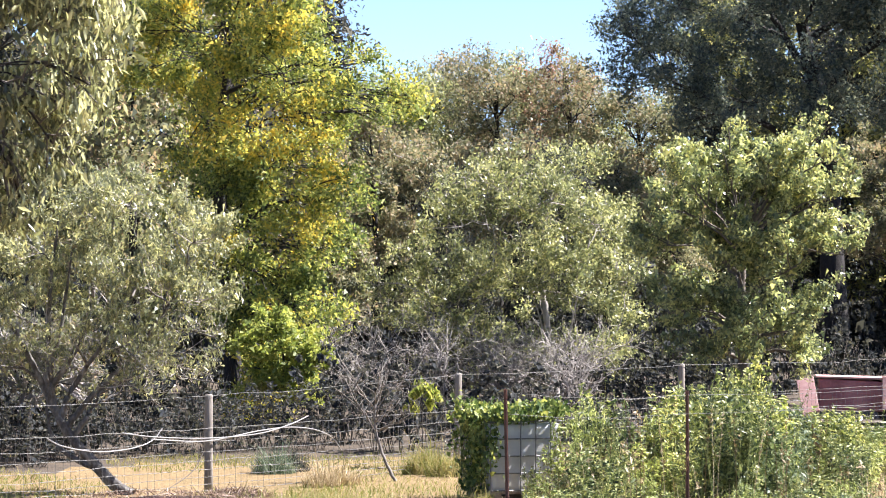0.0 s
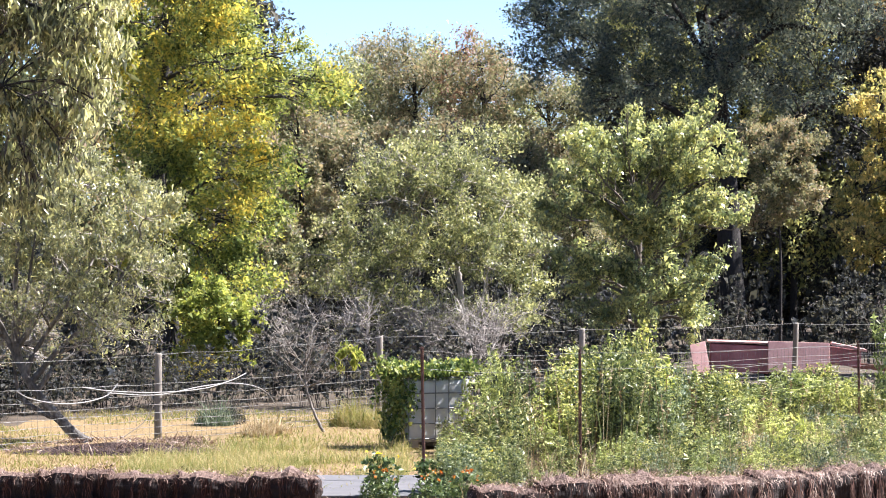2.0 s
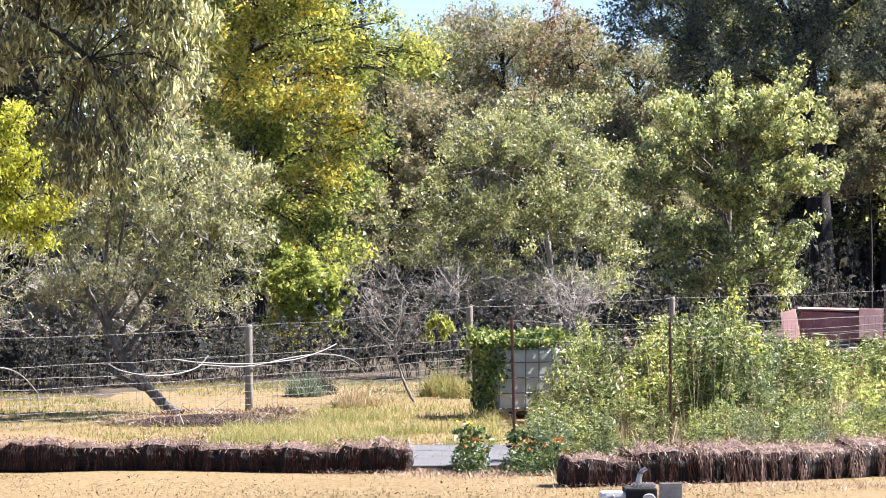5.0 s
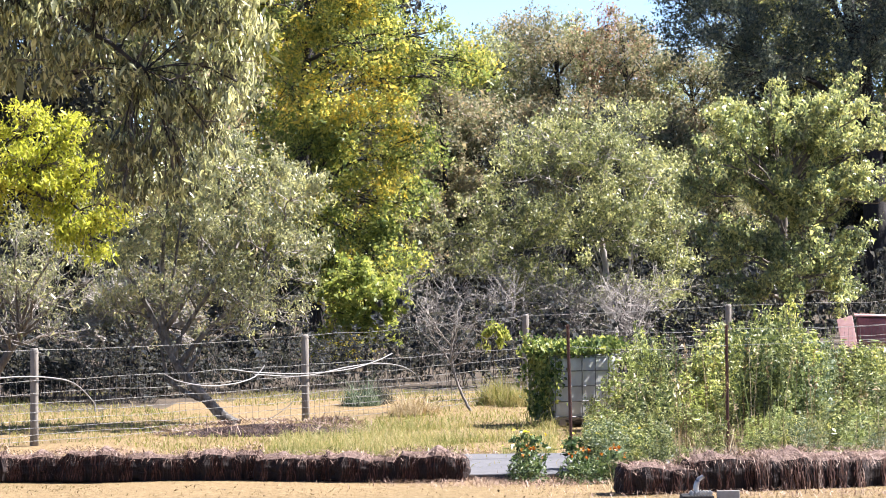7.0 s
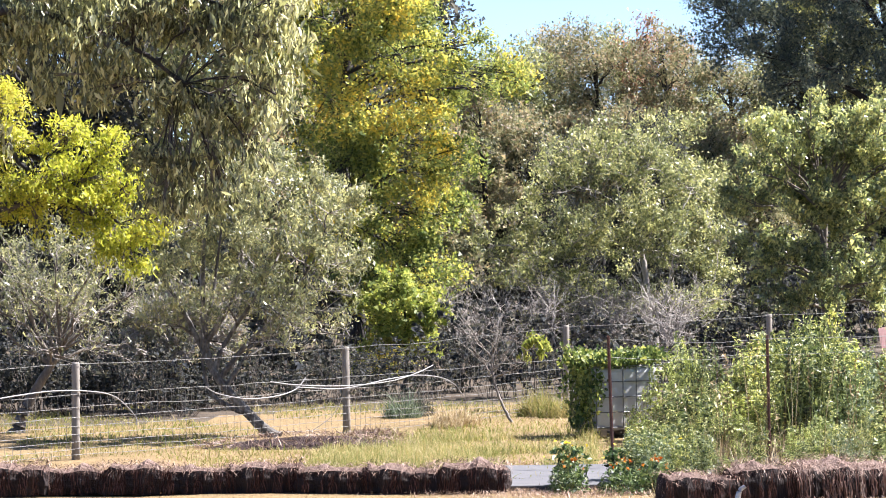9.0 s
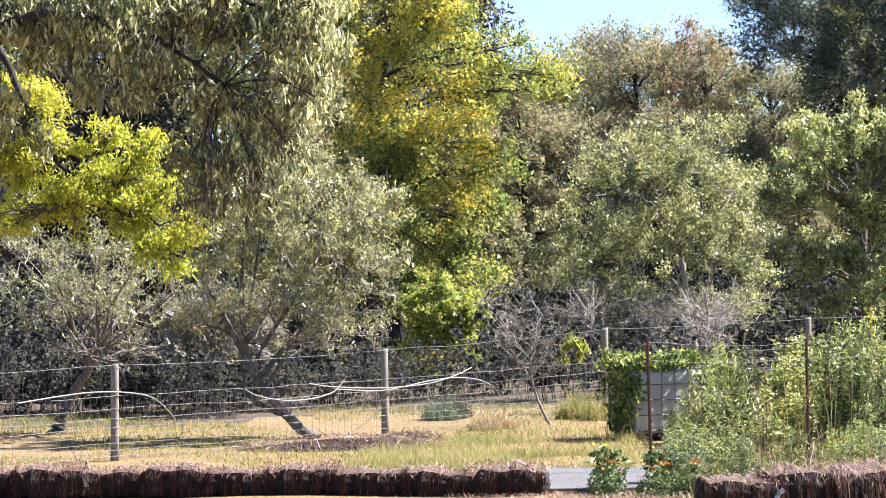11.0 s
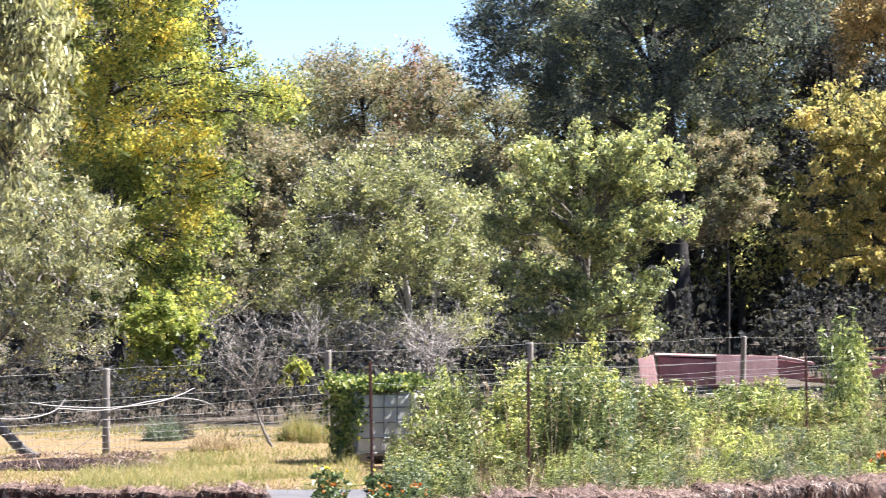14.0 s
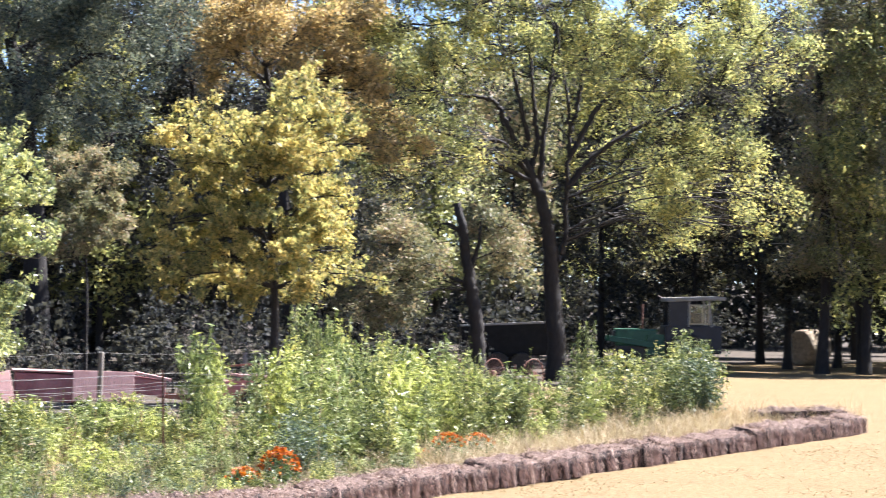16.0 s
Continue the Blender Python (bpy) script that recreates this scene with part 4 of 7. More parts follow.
plant_tree("hillside_tree", "hillside tree with browning olive leaves", (0.5, 95.0, 0),
           [(0, -0.05), (0.15, 3.32), (0, 5.74)], 0.15,
           [(0, 6.21, 0.46), (-0.27, 5.66, 0.48), (0.47, 5.74, 0.48), (-0.09, 4.92, 0.56), (0.46, 4.63, 0.51), (-0.29, 4.09, 0.51), (0.17, 3.62, 0.56)],
           LEAF_BROWN, BARK_DARK, 7500, leaf=(0.11, 0.0633), spread=0.24, clump=20, tufts=5, twigs=0.15, slack=1.08, group="hillside trees", depth=0.6)
plant_tree("hillside_tree", "hillside tree with browning olive leaves", (1.71, 91.98, 0),
           [(0, -0.05), (0.14, 3.3), (0, 5.65)], 0.15,
           [(0, 6.09, 0.45), (-0.26, 5.56, 0.47), (0.46, 5.64, 0.47), (-0.09, 4.85, 0.54), (0.44, 4.57, 0.49), (-0.28, 4.04, 0.49), (0.16, 3.59, 0.54)],
           LEAF_OLIVE, BARK_DARK, 7500, leaf=(0.11, 0.0633), spread=0.24, clump=20, tufts=5, twigs=0.15, slack=1.08, group="hillside trees", depth=0.6)
plant_tree("hillside_tree", "hillside tree with browning olive leaves", (3.13, 97.95, 0),
           [(0, -0.05), (0.15, 3.28), (0, 5.12)], 0.15,
           [(0, 5.6, 0.48), (-0.28, 5.03, 0.5), (0.48, 5.12, 0.5), (-0.1, 4.27, 0.57), (0.46, 3.97, 0.52), (-0.31, 3.42, 0.52), (0.16, 2.93, 0.57)],
           LEAF_BROWN, BARK_DARK, 7500, leaf=(0.11, 0.0633), spread=0.24, clump=20, tufts=5, twigs=0.15, slack=1.08, group="hillside trees", depth=0.6)
plant_tree("hillside_tree", "hillside tree with browning olive leaves", (-3.17, 94.95, 0),
           [(0, -0.05), (0.15, 3.38), (0, 4.69)], 0.15,
           [(0, 5.15, 0.46), (-0.28, 4.6, 0.48), (0.46, 4.68, 0.48), (-0.11, 3.86, 0.56), (0.44, 3.57, 0.51), (-0.3, 3.03, 0.51), (0.15, 2.56, 0.56)],
           LEAF_BROWN, BARK_DARK, 7500, leaf=(0.11, 0.0633), spread=0.24, clump=20, tufts=5, twigs=0.15, slack=1.08, group="hillside trees", depth=0.6)
plant_tree("hillside_tree", "hillside tree with browning olive leaves", (4.17, 107.92, 0),
           [(0, -0.05), (0.17, 3.27), (0, 7.63)], 0.15,
           [(0, 8.2, 0.58), (-0.32, 7.52, 0.6), (0.6, 7.62, 0.6), (-0.1, 6.59, 0.7), (0.58, 6.23, 0.64), (-0.35, 5.55, 0.64), (0.22, 4.97, 0.7)],
           LEAF_BROWN, BARK_DARK, 7500, leaf=(0.11, 0.0633), spread=0.24, clump=20, tufts=5, twigs=0.15, slack=1.08, group="hillside trees", depth=0.6)
plant_tree("hillside_tree", "hillside tree with browning olive leaves", (5.36, 113.87, 0),
           [(0, -0.05), (0.18, 3.26), (0, 7.66)], 0.15,
           [(0, 8.27, 0.61), (-0.34, 7.54, 0.64), (0.63, 7.65, 0.64), (-0.11, 6.56, 0.74), (0.61, 6.19, 0.67), (-0.37, 5.47, 0.67), (0.23, 4.85, 0.74)],
           LEAF_OLIVE, BARK_DARK, 7500, leaf=(0.11, 0.0633), spread=0.24, clump=20, tufts=5, twigs=0.15, slack=1.08, group="hillside trees", depth=0.6)
plant_tree("hillside_tree", "hillside tree with browning olive leaves", (4.48, 110.91, 0),
           [(0, -0.05), (0.17, 3.27), (0, 5.05)], 0.15,
           [(0, 5.64, 0.6), (-0.37, 4.94, 0.62), (0.58, 5.04, 0.62), (-0.15, 3.99, 0.72), (0.56, 3.62, 0.66), (-0.4, 2.92, 0.66), (0.18, 2.32, 0.72)],
           LEAF_BROWN, BARK_DARK, 7500, leaf=(0.11, 0.0633), spread=0.24, clump=20, tufts=5, twigs=0.15, slack=1.08, group="hillside trees", depth=0.6)
plant_tree("hillside_tree", "hillside tree with browning olive leaves", (5.25, 107.87, 0),
           [(0, -0.05), (0.17, 3.26), (0, 4.81)], 0.15,
           [(0, 5.39, 0.58), (-0.36, 4.7, 0.6), (0.56, 4.8, 0.6), (-0.15, 3.77, 0.7), (0.54, 3.42, 0.64), (-0.39, 2.74, 0.64), (0.18, 2.15, 0.7)],
           LEAF_BROWN, BARK_DARK, 7500, leaf=(0.11, 0.0633), spread=0.24, clump=20, tufts=5, twigs=0.15, slack=1.08, group="hillside trees", depth=0.6)
for x, y, h, mat in ((-4.05, 86.0, 6.6, LEAF_BROWN), (-3.1, 88.5, 7.4, LEAF_BROWN), (-3.6, 93.0, 8.1, LEAF_OLIVE), (-4.6, 90.0, 8.4, LEAF_BROWN), (-5.3, 95.0, 9.4, LEAF_OLIVE)):
    plant_tree("dusky_tree", "tall dusky tree with grey twigs and browning leaves", (x, y, 0), [(0, -0.05), (0.1, h * 0.4), (-0.05, h * 0.8)], 0.12,
               [(0.0, h - 0.45, 0.5), (-0.5, h - 1.1, 0.6), (0.5, h - 1.3, 0.6), (0.0, h - 2.1, 0.75), (-0.6, h - 3.0, 0.65), (0.6, h - 3.2, 0.65), (0.0, h - 4.1, 0.8), (-0.4, h - 5.2, 0.7), (0.5, h - 5.4, 0.6)],
               mat, BARK_DARK, 9000, leaf=(0.11, 0.0633), spread=0.12, clump=8, twigs=1.0, twig_mat=TWIG_GREY, twig_r=0.006, group="dusky trees", depth=0.6, slack=1.0, spray=(5, 5, 0.4))
plant_tree("young_poplar", "young lime-green poplar below the tall one", (-4.25, 72.0, 0), [(0, -0.05), (0.05, 0.9), (0.0, 1.7)], 0.045,
           [(-0.75, 1.75, 0.4), (-0.3, 2.1, 0.38), (0.05, 1.75, 0.45), (0.5, 1.7, 0.4), (0.75, 1.4, 0.32), (-0.5, 1.3, 0.4), (0.3, 1.15, 0.4), (-0.1, 0.85, 0.4), (0.6, 0.75, 0.32), (-0.7, 0.8, 0.3)],
           LEAF_SPRING, BARK_DARK, 9000, leaf=(0.1, 0.06), spread=0.08, clump=7, twigs=1.0, twig_r=0.005, spray=(5, 5, 0.15), slack=1.0, many=1.2, fine=0.85)
plant_tree("fence_sapling", "thin sapling with drooping bright green leaves", (-1.27, 61.0, 0), [(0, -0.05), (0.02, 0.5), (-0.02, 1.15)], 0.014,
           [(-0.12, 1.2, 0.14), (0.12, 1.22, 0.15), (0.0, 1.35, 0.14), (0.22, 1.05, 0.1), (-0.2, 1.02, 0.1)],
           LEAF_SPRING, BARK_DARK, 620, leaf=(0.1, 0.04), spread=0.04, clump=5, twigs=1.0, twig_r=0.003, spray=(3, 3, -0.2), slack=1.0, many=1.0, fine=0.9, droop=1.0, small=False, category="sapling")
plant_tree("grey_wood_tree", "tall thin woodland tree with greyish browning leaves", (39.04, 115.59, 0),
           [(0, -0.05), (0.08, 5.32), (-0.27, 9.79), (0, 13.05)], 0.2,
           [(0, 14.69, 1.19), (-0.91, 13.25, 1.19), (0.61, 13.06, 1.19), (0, 11.63, 1.19), (-0.97, 10.4, 1.19), (0.75, 10.21, 1.19), (0, 8.77, 1.19), (-0.82, 7.34, 1.19), (0.6, 7.15, 1.19), (0, 5.72, 1.19), (0.54, 4.3, 1.19), (-0.67, 4.29, 1.19)],
           LEAF_BROWN, BARK_DARK, 14400, leaf=(0.144, 0.0792), spread=0.3, clump=16, tufts=5, twigs=0.4, twig_mat=TWIG_GREY, twig_r=0.01, group="grey trees of the woods", depth=0.5)
plant_tree("grey_wood_tree", "tall thin woodland tree with greyish browning leaves", (40.47, 115.09, 0),
           [(0, -0.05), (0.08, 5.34), (-0.27, 9.81), (0, 13.07)], 0.2,
           [(0, 14.69, 1.19), (-0.91, 13.26, 1.19), (0.61, 13.07, 1.19), (0, 11.64, 1.19), (-0.97, 10.41, 1.19), (0.75, 10.23, 1.19), (0, 8.79, 1.19), (-0.82, 7.36, 1.19), (0.6, 7.17, 1.19), (0, 5.74, 1.19), (0.54, 4.33, 1.19), (-0.67, 4.31, 1.19)],
           LEAF_OLIVE, BARK_DARK, 14400, leaf=(0.144, 0.0792), spread=0.3, clump=16, tufts=5, twigs=0.4, twig_mat=TWIG_GREY, twig_r=0.01, group="grey trees of the woods", depth=0.5)
plant_tree("grey_wood_tree", "tall thin woodland tree with greyish browning leaves", (41.8, 114.62, 0),
           [(0, -0.05), (0.08, 5.36), (-0.27, 9.82), (0, 13.08)], 0.2,
           [(0, 14.7, 1.19), (-0.91, 13.27, 1.19), (0.61, 13.08, 1.19), (0, 11.65, 1.19), (-0.96, 10.43, 1.19), (0.75, 10.24, 1.19), (0, 8.81, 1.19), (-0.81, 7.38, 1.19), (0.6, 7.19, 1.19), (0, 5.76, 1.19), (0.54, 4.35, 1.19), (-0.66, 4.33, 1.19)],
           LEAF_BROWN, BARK_DARK, 14400, leaf=(0.144, 0.0792), spread=0.3, clump=16, tufts=5, twigs=0.4, twig_mat=TWIG_GREY, twig_r=0.01, group="grey trees of the woods", depth=0.5)
plant_tree("thicket_tree", "dark-trunked tree half bare among the brush", (-7.9, 62.5, 0),
           [(0, -0.05), (-0.01, 0.31), (-0.05, 0.84), (-0.01, 1.37)], 0.16,
           [(-0.19, 2, 0.48), (0.54, 1.78, 0.44), (-0.62, 1.59, 0.44), (0, 1.16, 0.38), (0.85, 1.25, 0.34), (-0.95, 1.07, 0.32)],
           LEAF_BROWN, BARK_DARK, 8000, leaf=(0.072, 0.036), twigs=1.0, clump=12, spread=0.16, bare=(0.3, 2.4), twig_mat=TWIG_GREY, limb_r=0.5, twig_r=0.008)


rng = np.random.default_rng(201)
# ---- fence of wooden posts and woven wire ----
FENCE = [(-11.45, 44.5, 1.42), (-7.79, 49.29, 1.42), (-4.15, 54.14, 1.43), (-0.68, 60.6, 1.54), (3.31, 67.12, 1.52), (8.26, 73.54, 1.5), (12.6, 80.6, 1.35), (17.5, 88.0, 1.35)]


def wooden_post(height, radius):
    bm = lathe([(radius * 1.04, -0.1), (radius, height * 0.3), (radius * 0.97, height * 0.7), (radius * 0.94, height - 0.02), (radius * 0.8, height)], 10)
    for v in bm.verts:
        k = 1 + 0.06 * noise.noise((v.co.x * 30, v.co.y * 30, v.co.z * 2))
        v.co.x, v.co.y = v.co.x * k, v.co.y * k
    return bm


def sag(a, b, za, zb, n, drop, out=0.0):
    d = np.array([b[0] - a[0], b[1] - a[1]])
    side = np.array([d[1], -d[0]]) / np.linalg.norm(d) * out
    t = np.linspace(0, 1, n)[:, None]
    pts = np.column_stack([np.array(a[:2]) + d * t + side, za + (zb - za) * t - drop * 4 * t * (1 - t)])
    pts[1:-1, 2] += rng.normal(0, 0.008, n - 2)
    return pts


def make_fence():
    root = empty("wire_fence", (0, 0, 0))
    for x, y, h in FENCE:
        ob = part("post", wooden_post(h, 0.062), WOOD_GREY, root, "weathered grey round wooden post", smooth=True)
        ob.matrix_local = pose(x, y, 0, rng.normal(0, 0.8), rng.normal(0, 0.8), rng.uniform(0, 90))
    levels = (0.06, 0.15, 0.25, 0.36, 0.48, 0.61, 0.76, 0.95)
    for a, b in zip(FENCE, FENCE[1:]):
        V, Fc = tubes([sag(a, b, a[2] - 0.02, b[2] - 0.02, 9, 0.03, 0.07)], [0.0032], 4)
        child("top_wire", mesh_from("top_wire", V, Fc, WIRE), root)
        lines = [sag(a, b, z, z, 12, 0.015, 0.066) for z in levels]
        for ln in lines:
            V, Fc = tubes([ln], [0.0036], 4)
            child("wire", mesh_from("wire", V, Fc, WIRE), root)
        length = math.hypot(b[0] - a[0], b[1] - a[1])
        paths = []
        for k in range(1, int(length / 0.152)):
            t = k * 0.152 / length
            p0, p1 = sag(a, b, 0.05, 0.05, 3, 0, 0.066), None
            x, y = p0[0, 0] + (p0[2, 0] - p0[0, 0]) * t, p0[0, 1] + (p0[2, 1] - p0[0, 1]) * t
            dr = 0.06 * t * (1 - t)
            paths.append([(x, y, 0.03), (x + rng.normal(0, 0.008), y, 0.5 - dr), (x + rng.normal(0, 0.008), y, 0.95 - dr)])
        if a[0] > 9:
            continue
        V, Fc = tubes(paths, [0.0026] * len(paths), 3)
        tagged(child("stay_mesh", mesh_from("stay_mesh", V, Fc, WIRE), root), "thin upright stay wires", kind="stuff")
    return tagged(root, "woven wire fence on weathered round wooden posts", "fence")


make_fence()

# bent pale pipes and a dry vine that hang on the fence
PIPES = ([(-6.13, 51.42, 0.93), (-5.94, 51.66, 0.81), (-5.56, 52.16, 0.71), (-5.17, 52.67, 0.72), (-4.89, 53.03, 0.81), (-4.75, 53.22, 0.98)],
         [(-5.25, 52.57, 0.95), (-4.85, 53.08, 0.87), (-4.2, 53.93, 0.81), (-3.55, 55.07, 0.82), (-3.13, 55.85, 0.92), (-2.88, 56.32, 1.03)],
         [(-4.89, 53.03, 0.84), (-4.2, 53.93, 0.77), (-3.54, 55.11, 0.86), (-3.12, 55.88, 0.88), (-2.77, 56.51, 0.81), (-2.55, 56.92, 0.67), (-2.42, 57.16, 0.47)],
         [(-8.95, 47.73, 0.93), (-8.48, 48.33, 0.99), (-8.08, 48.87, 1.02), (-7.66, 49.41, 0.99), (-7.31, 49.87, 0.88), (-7.06, 50.19, 0.58), (-7.04, 50.22, 0.44)])
for pts in PIPES:
    pts = [(x + 0.03, y - 0.04, z) for x, y, z in pts]
    V, Fc = tubes([curve_points(pts, 8)], [0.0095], 8)
    tagged(new("bent_pipe", mesh_from("bent_pipe", V, Fc, PIPE_WHITE, True)), "bent white plastic pipe hung along the wire fence", "pipe", "pipes on the fence")
V, Fc = tubes([curve_points([(-4.2, 53.9, 0.62), (-4.35, 53.66, 0.34), (-4.68, 53.2, 0.11), (-4.95, 52.9, 0.0)], 8)], [0.007], 5)
tagged(new("dry_vine", mesh_from("dry_vine", V, Fc, BARK_GREY)), "dry brown vine stem trailing from the fence post", "vine")

# ---- garden fence of rusty steel posts ----
RODS = [(0.11, 45.45, 1.83), (2.3, 47.1, 1.76), (7.55, 57.2, 1.6), (12.0, 63.5, 1.5), (17.0, 71.0, 1.4)]


def make_garden_fence():
    root = empty("garden_fence", (0, 0, 0))
    for x, y, h in RODS:
        bm = bmesh.new()
        box(bm, (0.045, 0.006, h + 0.2), (0, 0, h / 2 - 0.1))
        box(bm, (0.006, 0.035, h + 0.2), (0, -0.0205, h / 2 - 0.1))
        for k in range(int(h / 0.09)):
            box(bm, (0.014, 0.012, 0.02), (0, 0.009, 0.12 + 0.09 * k))
        ob = part("steel_post", bm, RUST, root, "rusty studded steel post")
        ob.matrix_local = pose(x, y, 0, rng.normal(0, 0.6), -1.2 + rng.normal(0, 0.6), 20)
    for a, b in zip(RODS, RODS[1:]):
        for k, z in enumerate((0.97, 0.84)):
            V, Fc = tubes([sag(a, b, a[2] * z, b[2] * z, 10, 0.05, 0.03)], [0.0022], 4)
            child("wire", mesh_from("wire", V, Fc, WIRE), root)
    return tagged(root, "garden fence of rusty steel posts and plain wires", "fence")


make_garden_fence()


# ---- straw bales ----
def make_bale(seed, shaded, L=0.88, W=0.5, Hh=0.40):
    """One bale: a slumped, furrowed body with shade-dark faces and a pale lit top, a thatch of loose straw on top that
    hangs over the edges, strands down the faces.
    """
    global rng
    keep, rng = rng, np.random.default_rng(seed)
    root = empty("straw_bale")
    bm = boxed((L, W, Hh), (0, 0, Hh / 2), bevel=0.15)
    bmesh.ops.subdivide_edges(bm, edges=bm.edges[:], cuts=5, use_grid_fill=True)
    for v in bm.verts:
        q = v.co * 4 + Vector((seed, 0, 0))
        low = 1 - v.co.z / Hh
        k = 0.045 * noise.noise(q) + 0.025 * noise.noise(q * 3) + 0.085 * noise.noise((v.co.x * 8 + seed, 0.0, v.co.z * 0.8)) + 0.03 * low
        v.co += Vector((0.4 * v.co.x / L, v.co.y / W, (v.co.z - Hh / 2) / Hh)).normalized() * k
        if v.co.z < 0.02:
            v.co.z = min(v.co.z, 0.0)
        elif v.co.z > Hh * 0.6:
            v.co.z += 0.03 * (v.co.y / W + 0.45) + 0.055 * noise.noise((v.co.x * 3.2 + seed, v.co.y * 2, 1.0))
    body = part("bale_body", bm, BALE_SHADED, root, smooth=False)
    body.data.materials.append(BALE_TOP_LIT)
    # upward faces take the pale lit tint, the rest stays shade-dark
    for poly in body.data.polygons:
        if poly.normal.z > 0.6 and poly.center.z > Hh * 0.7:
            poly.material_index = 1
    light, dark = [], []

    def strand(into, a, b, w, nrm):
        side = np.cross(b - a, nrm)
        side /= np.linalg.norm(side) + 1e-9
        mid = (a + b) / 2 + nrm * rng.uniform(0, 0.025) + rng.normal(0, 0.01, 3)
        into.append([a - side * w, a + side * w, mid + side * w, mid - side * w, b + side * w * 0.4, b - side * w * 0.4])

    for k in range(360):                    # loose straw on the top
        a = np.array([rng.uniform(-L / 2 - 0.03, L / 2 + 0.03), rng.uniform(-W / 2 - 0.02, W / 2), Hh + rng.uniform(-0.02, 0.05)])
        a[2] += 0.03 * (a[1] / W + 0.45) + 0.055 * noise.noise((a[0] * 3.2 + seed, a[1] * 2, 1.0))
        ang, ln = rng.uniform(0, 6.28), rng.uniform(0.05, 0.17)
        b = a + np.array([math.cos(ang) * ln, math.sin(ang) * ln, rng.normal(0.005, 0.03)])
        strand(light if rng.uniform() < 0.72 else dark, a, b, rng.uniform(0.002, 0.005), np.array([0, 0, 1.0]))
    for k in range(130 if shaded else 230):     # thatch that droops over the long edges
        s = -1 if k % 5 else 1
        x = rng.uniform(-L / 2, L / 2)
        sweep = 0.5 + 0.5 * noise.noise((x * 4 + seed, 3.0, s))
        a = np.array([x, s * (W / 2 - rng.uniform(0.0, 0.08)), Hh + rng.uniform(-0.06, 0.035) + 0.06 * (s * 0.5 + 0.45)])
        b = a + np.array([rng.normal(0, 0.04), s * rng.uniform(0.05, 0.12), -rng.uniform(0.02, 0.12) * (0.4 + sweep)])
        strand(light if rng.uniform() < (0.35 if shaded else 0.5) else dark, a, b, rng.uniform(0.0012, 0.003), np.array([0, 0.7 * s, 0.7]))
    for k in range(340 if shaded else 560):      # strands that hang down the long faces, mostly in a shade-dark tint
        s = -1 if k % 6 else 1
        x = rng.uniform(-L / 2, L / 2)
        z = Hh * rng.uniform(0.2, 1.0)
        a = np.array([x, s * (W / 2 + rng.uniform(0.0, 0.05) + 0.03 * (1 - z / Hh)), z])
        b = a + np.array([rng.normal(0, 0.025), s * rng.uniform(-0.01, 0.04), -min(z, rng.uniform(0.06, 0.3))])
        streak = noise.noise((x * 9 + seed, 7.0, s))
        if streak < (-0.05 if seed % 2 else 0.05):                  # gaps between the strands, where the shade-dark body shows as clefts
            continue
        # some streaks take the pale straw, as if sunlit
        strand(light if not shaded and streak > 0.22 and rng.uniform() < 0.5 else dark, a, b, rng.uniform(0.0014, 0.0034) * (1.0 if shaded else 1.9), np.array([0, float(s), 0]))
    for k in range(80):                     # and down the ends
        s = -1 if k % 2 else 1
        z = Hh * rng.uniform(0.3, 1.05)
        a = np.array([s * (L / 2 + rng.uniform(0, 0.03)), rng.uniform(-W / 2, W / 2), z])
        b = a + np.array([s * rng.uniform(0, 0.04), rng.normal(0, 0.03), -min(z, rng.uniform(0.05, 0.2))])
        strand(light if rng.uniform() < 0.4 else dark, a, b, rng.uniform(0.002, 0.0045), np.array([float(s), 0, 0]))
    for tuft, mat in ((light, STRAW), (dark, STRAW_SHADED if shaded else STRAW_DARK)):
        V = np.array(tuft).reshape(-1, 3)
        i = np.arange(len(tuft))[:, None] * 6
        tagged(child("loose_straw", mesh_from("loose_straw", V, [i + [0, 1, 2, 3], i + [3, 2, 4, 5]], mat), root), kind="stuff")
    rng = keep
    words = "straw bale, near-black for its shaded faces, pale loose straw on top" if shaded else "weathered brown straw bale shedding loose straw"
    return tagged(root, words, "straw bale", "rows of straw bales")


BALES_SHADED = [make_bale(s, True) for s in (11, 12, 13)]
BALES = [make_bale(s, False) for s in (21, 22, 23, 24, 25)]
laid = set()


def lay_bale(x, y, turn, tall, kinds, z=-0.03):
    k = int(rng.integers(len(kinds)))
    m = pose(x, y, z, rng.normal(0, 1.6), rng.normal(0, 1.8), turn + rng.normal(0, 3.5)) @ Matrix.Diagonal((rng.uniform(1.0, 1.1), rng.uniform(0.92, 1.12), tall * rng.uniform(0.84, 1.08), 1))
    return set_copy(kinds[k], m, laid)


def row_of_bales(points, tall, kinds, step=0.8):
    for (x0, y0), (x1, y1) in zip(points, points[1:]):
        length = math.hypot(x1 - x0, y1 - y0)
        n = max(1, round(length / step))
        for k in range(n):
            t = (k + 0.5) / n
            lay_bale(x0 + (x1 - x0) * t + rng.normal(0, 0.02), y0 + (y1 - y0) * t + rng.normal(0, 0.05), math.degrees(math.atan2(y1 - y0, x1 - x0)), tall, kinds)


row_of_bales([(-10.3, 42.85), (-5.6, 42.75), (-1.25, 42.25)], 0.92, BALES_SHADED)
row_of_bales([(0.66, 40.2), (2.3, 40.7)], 1.0, BALES_SHADED)
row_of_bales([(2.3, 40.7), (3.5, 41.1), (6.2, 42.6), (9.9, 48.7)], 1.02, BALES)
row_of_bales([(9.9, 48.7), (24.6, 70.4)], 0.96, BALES)
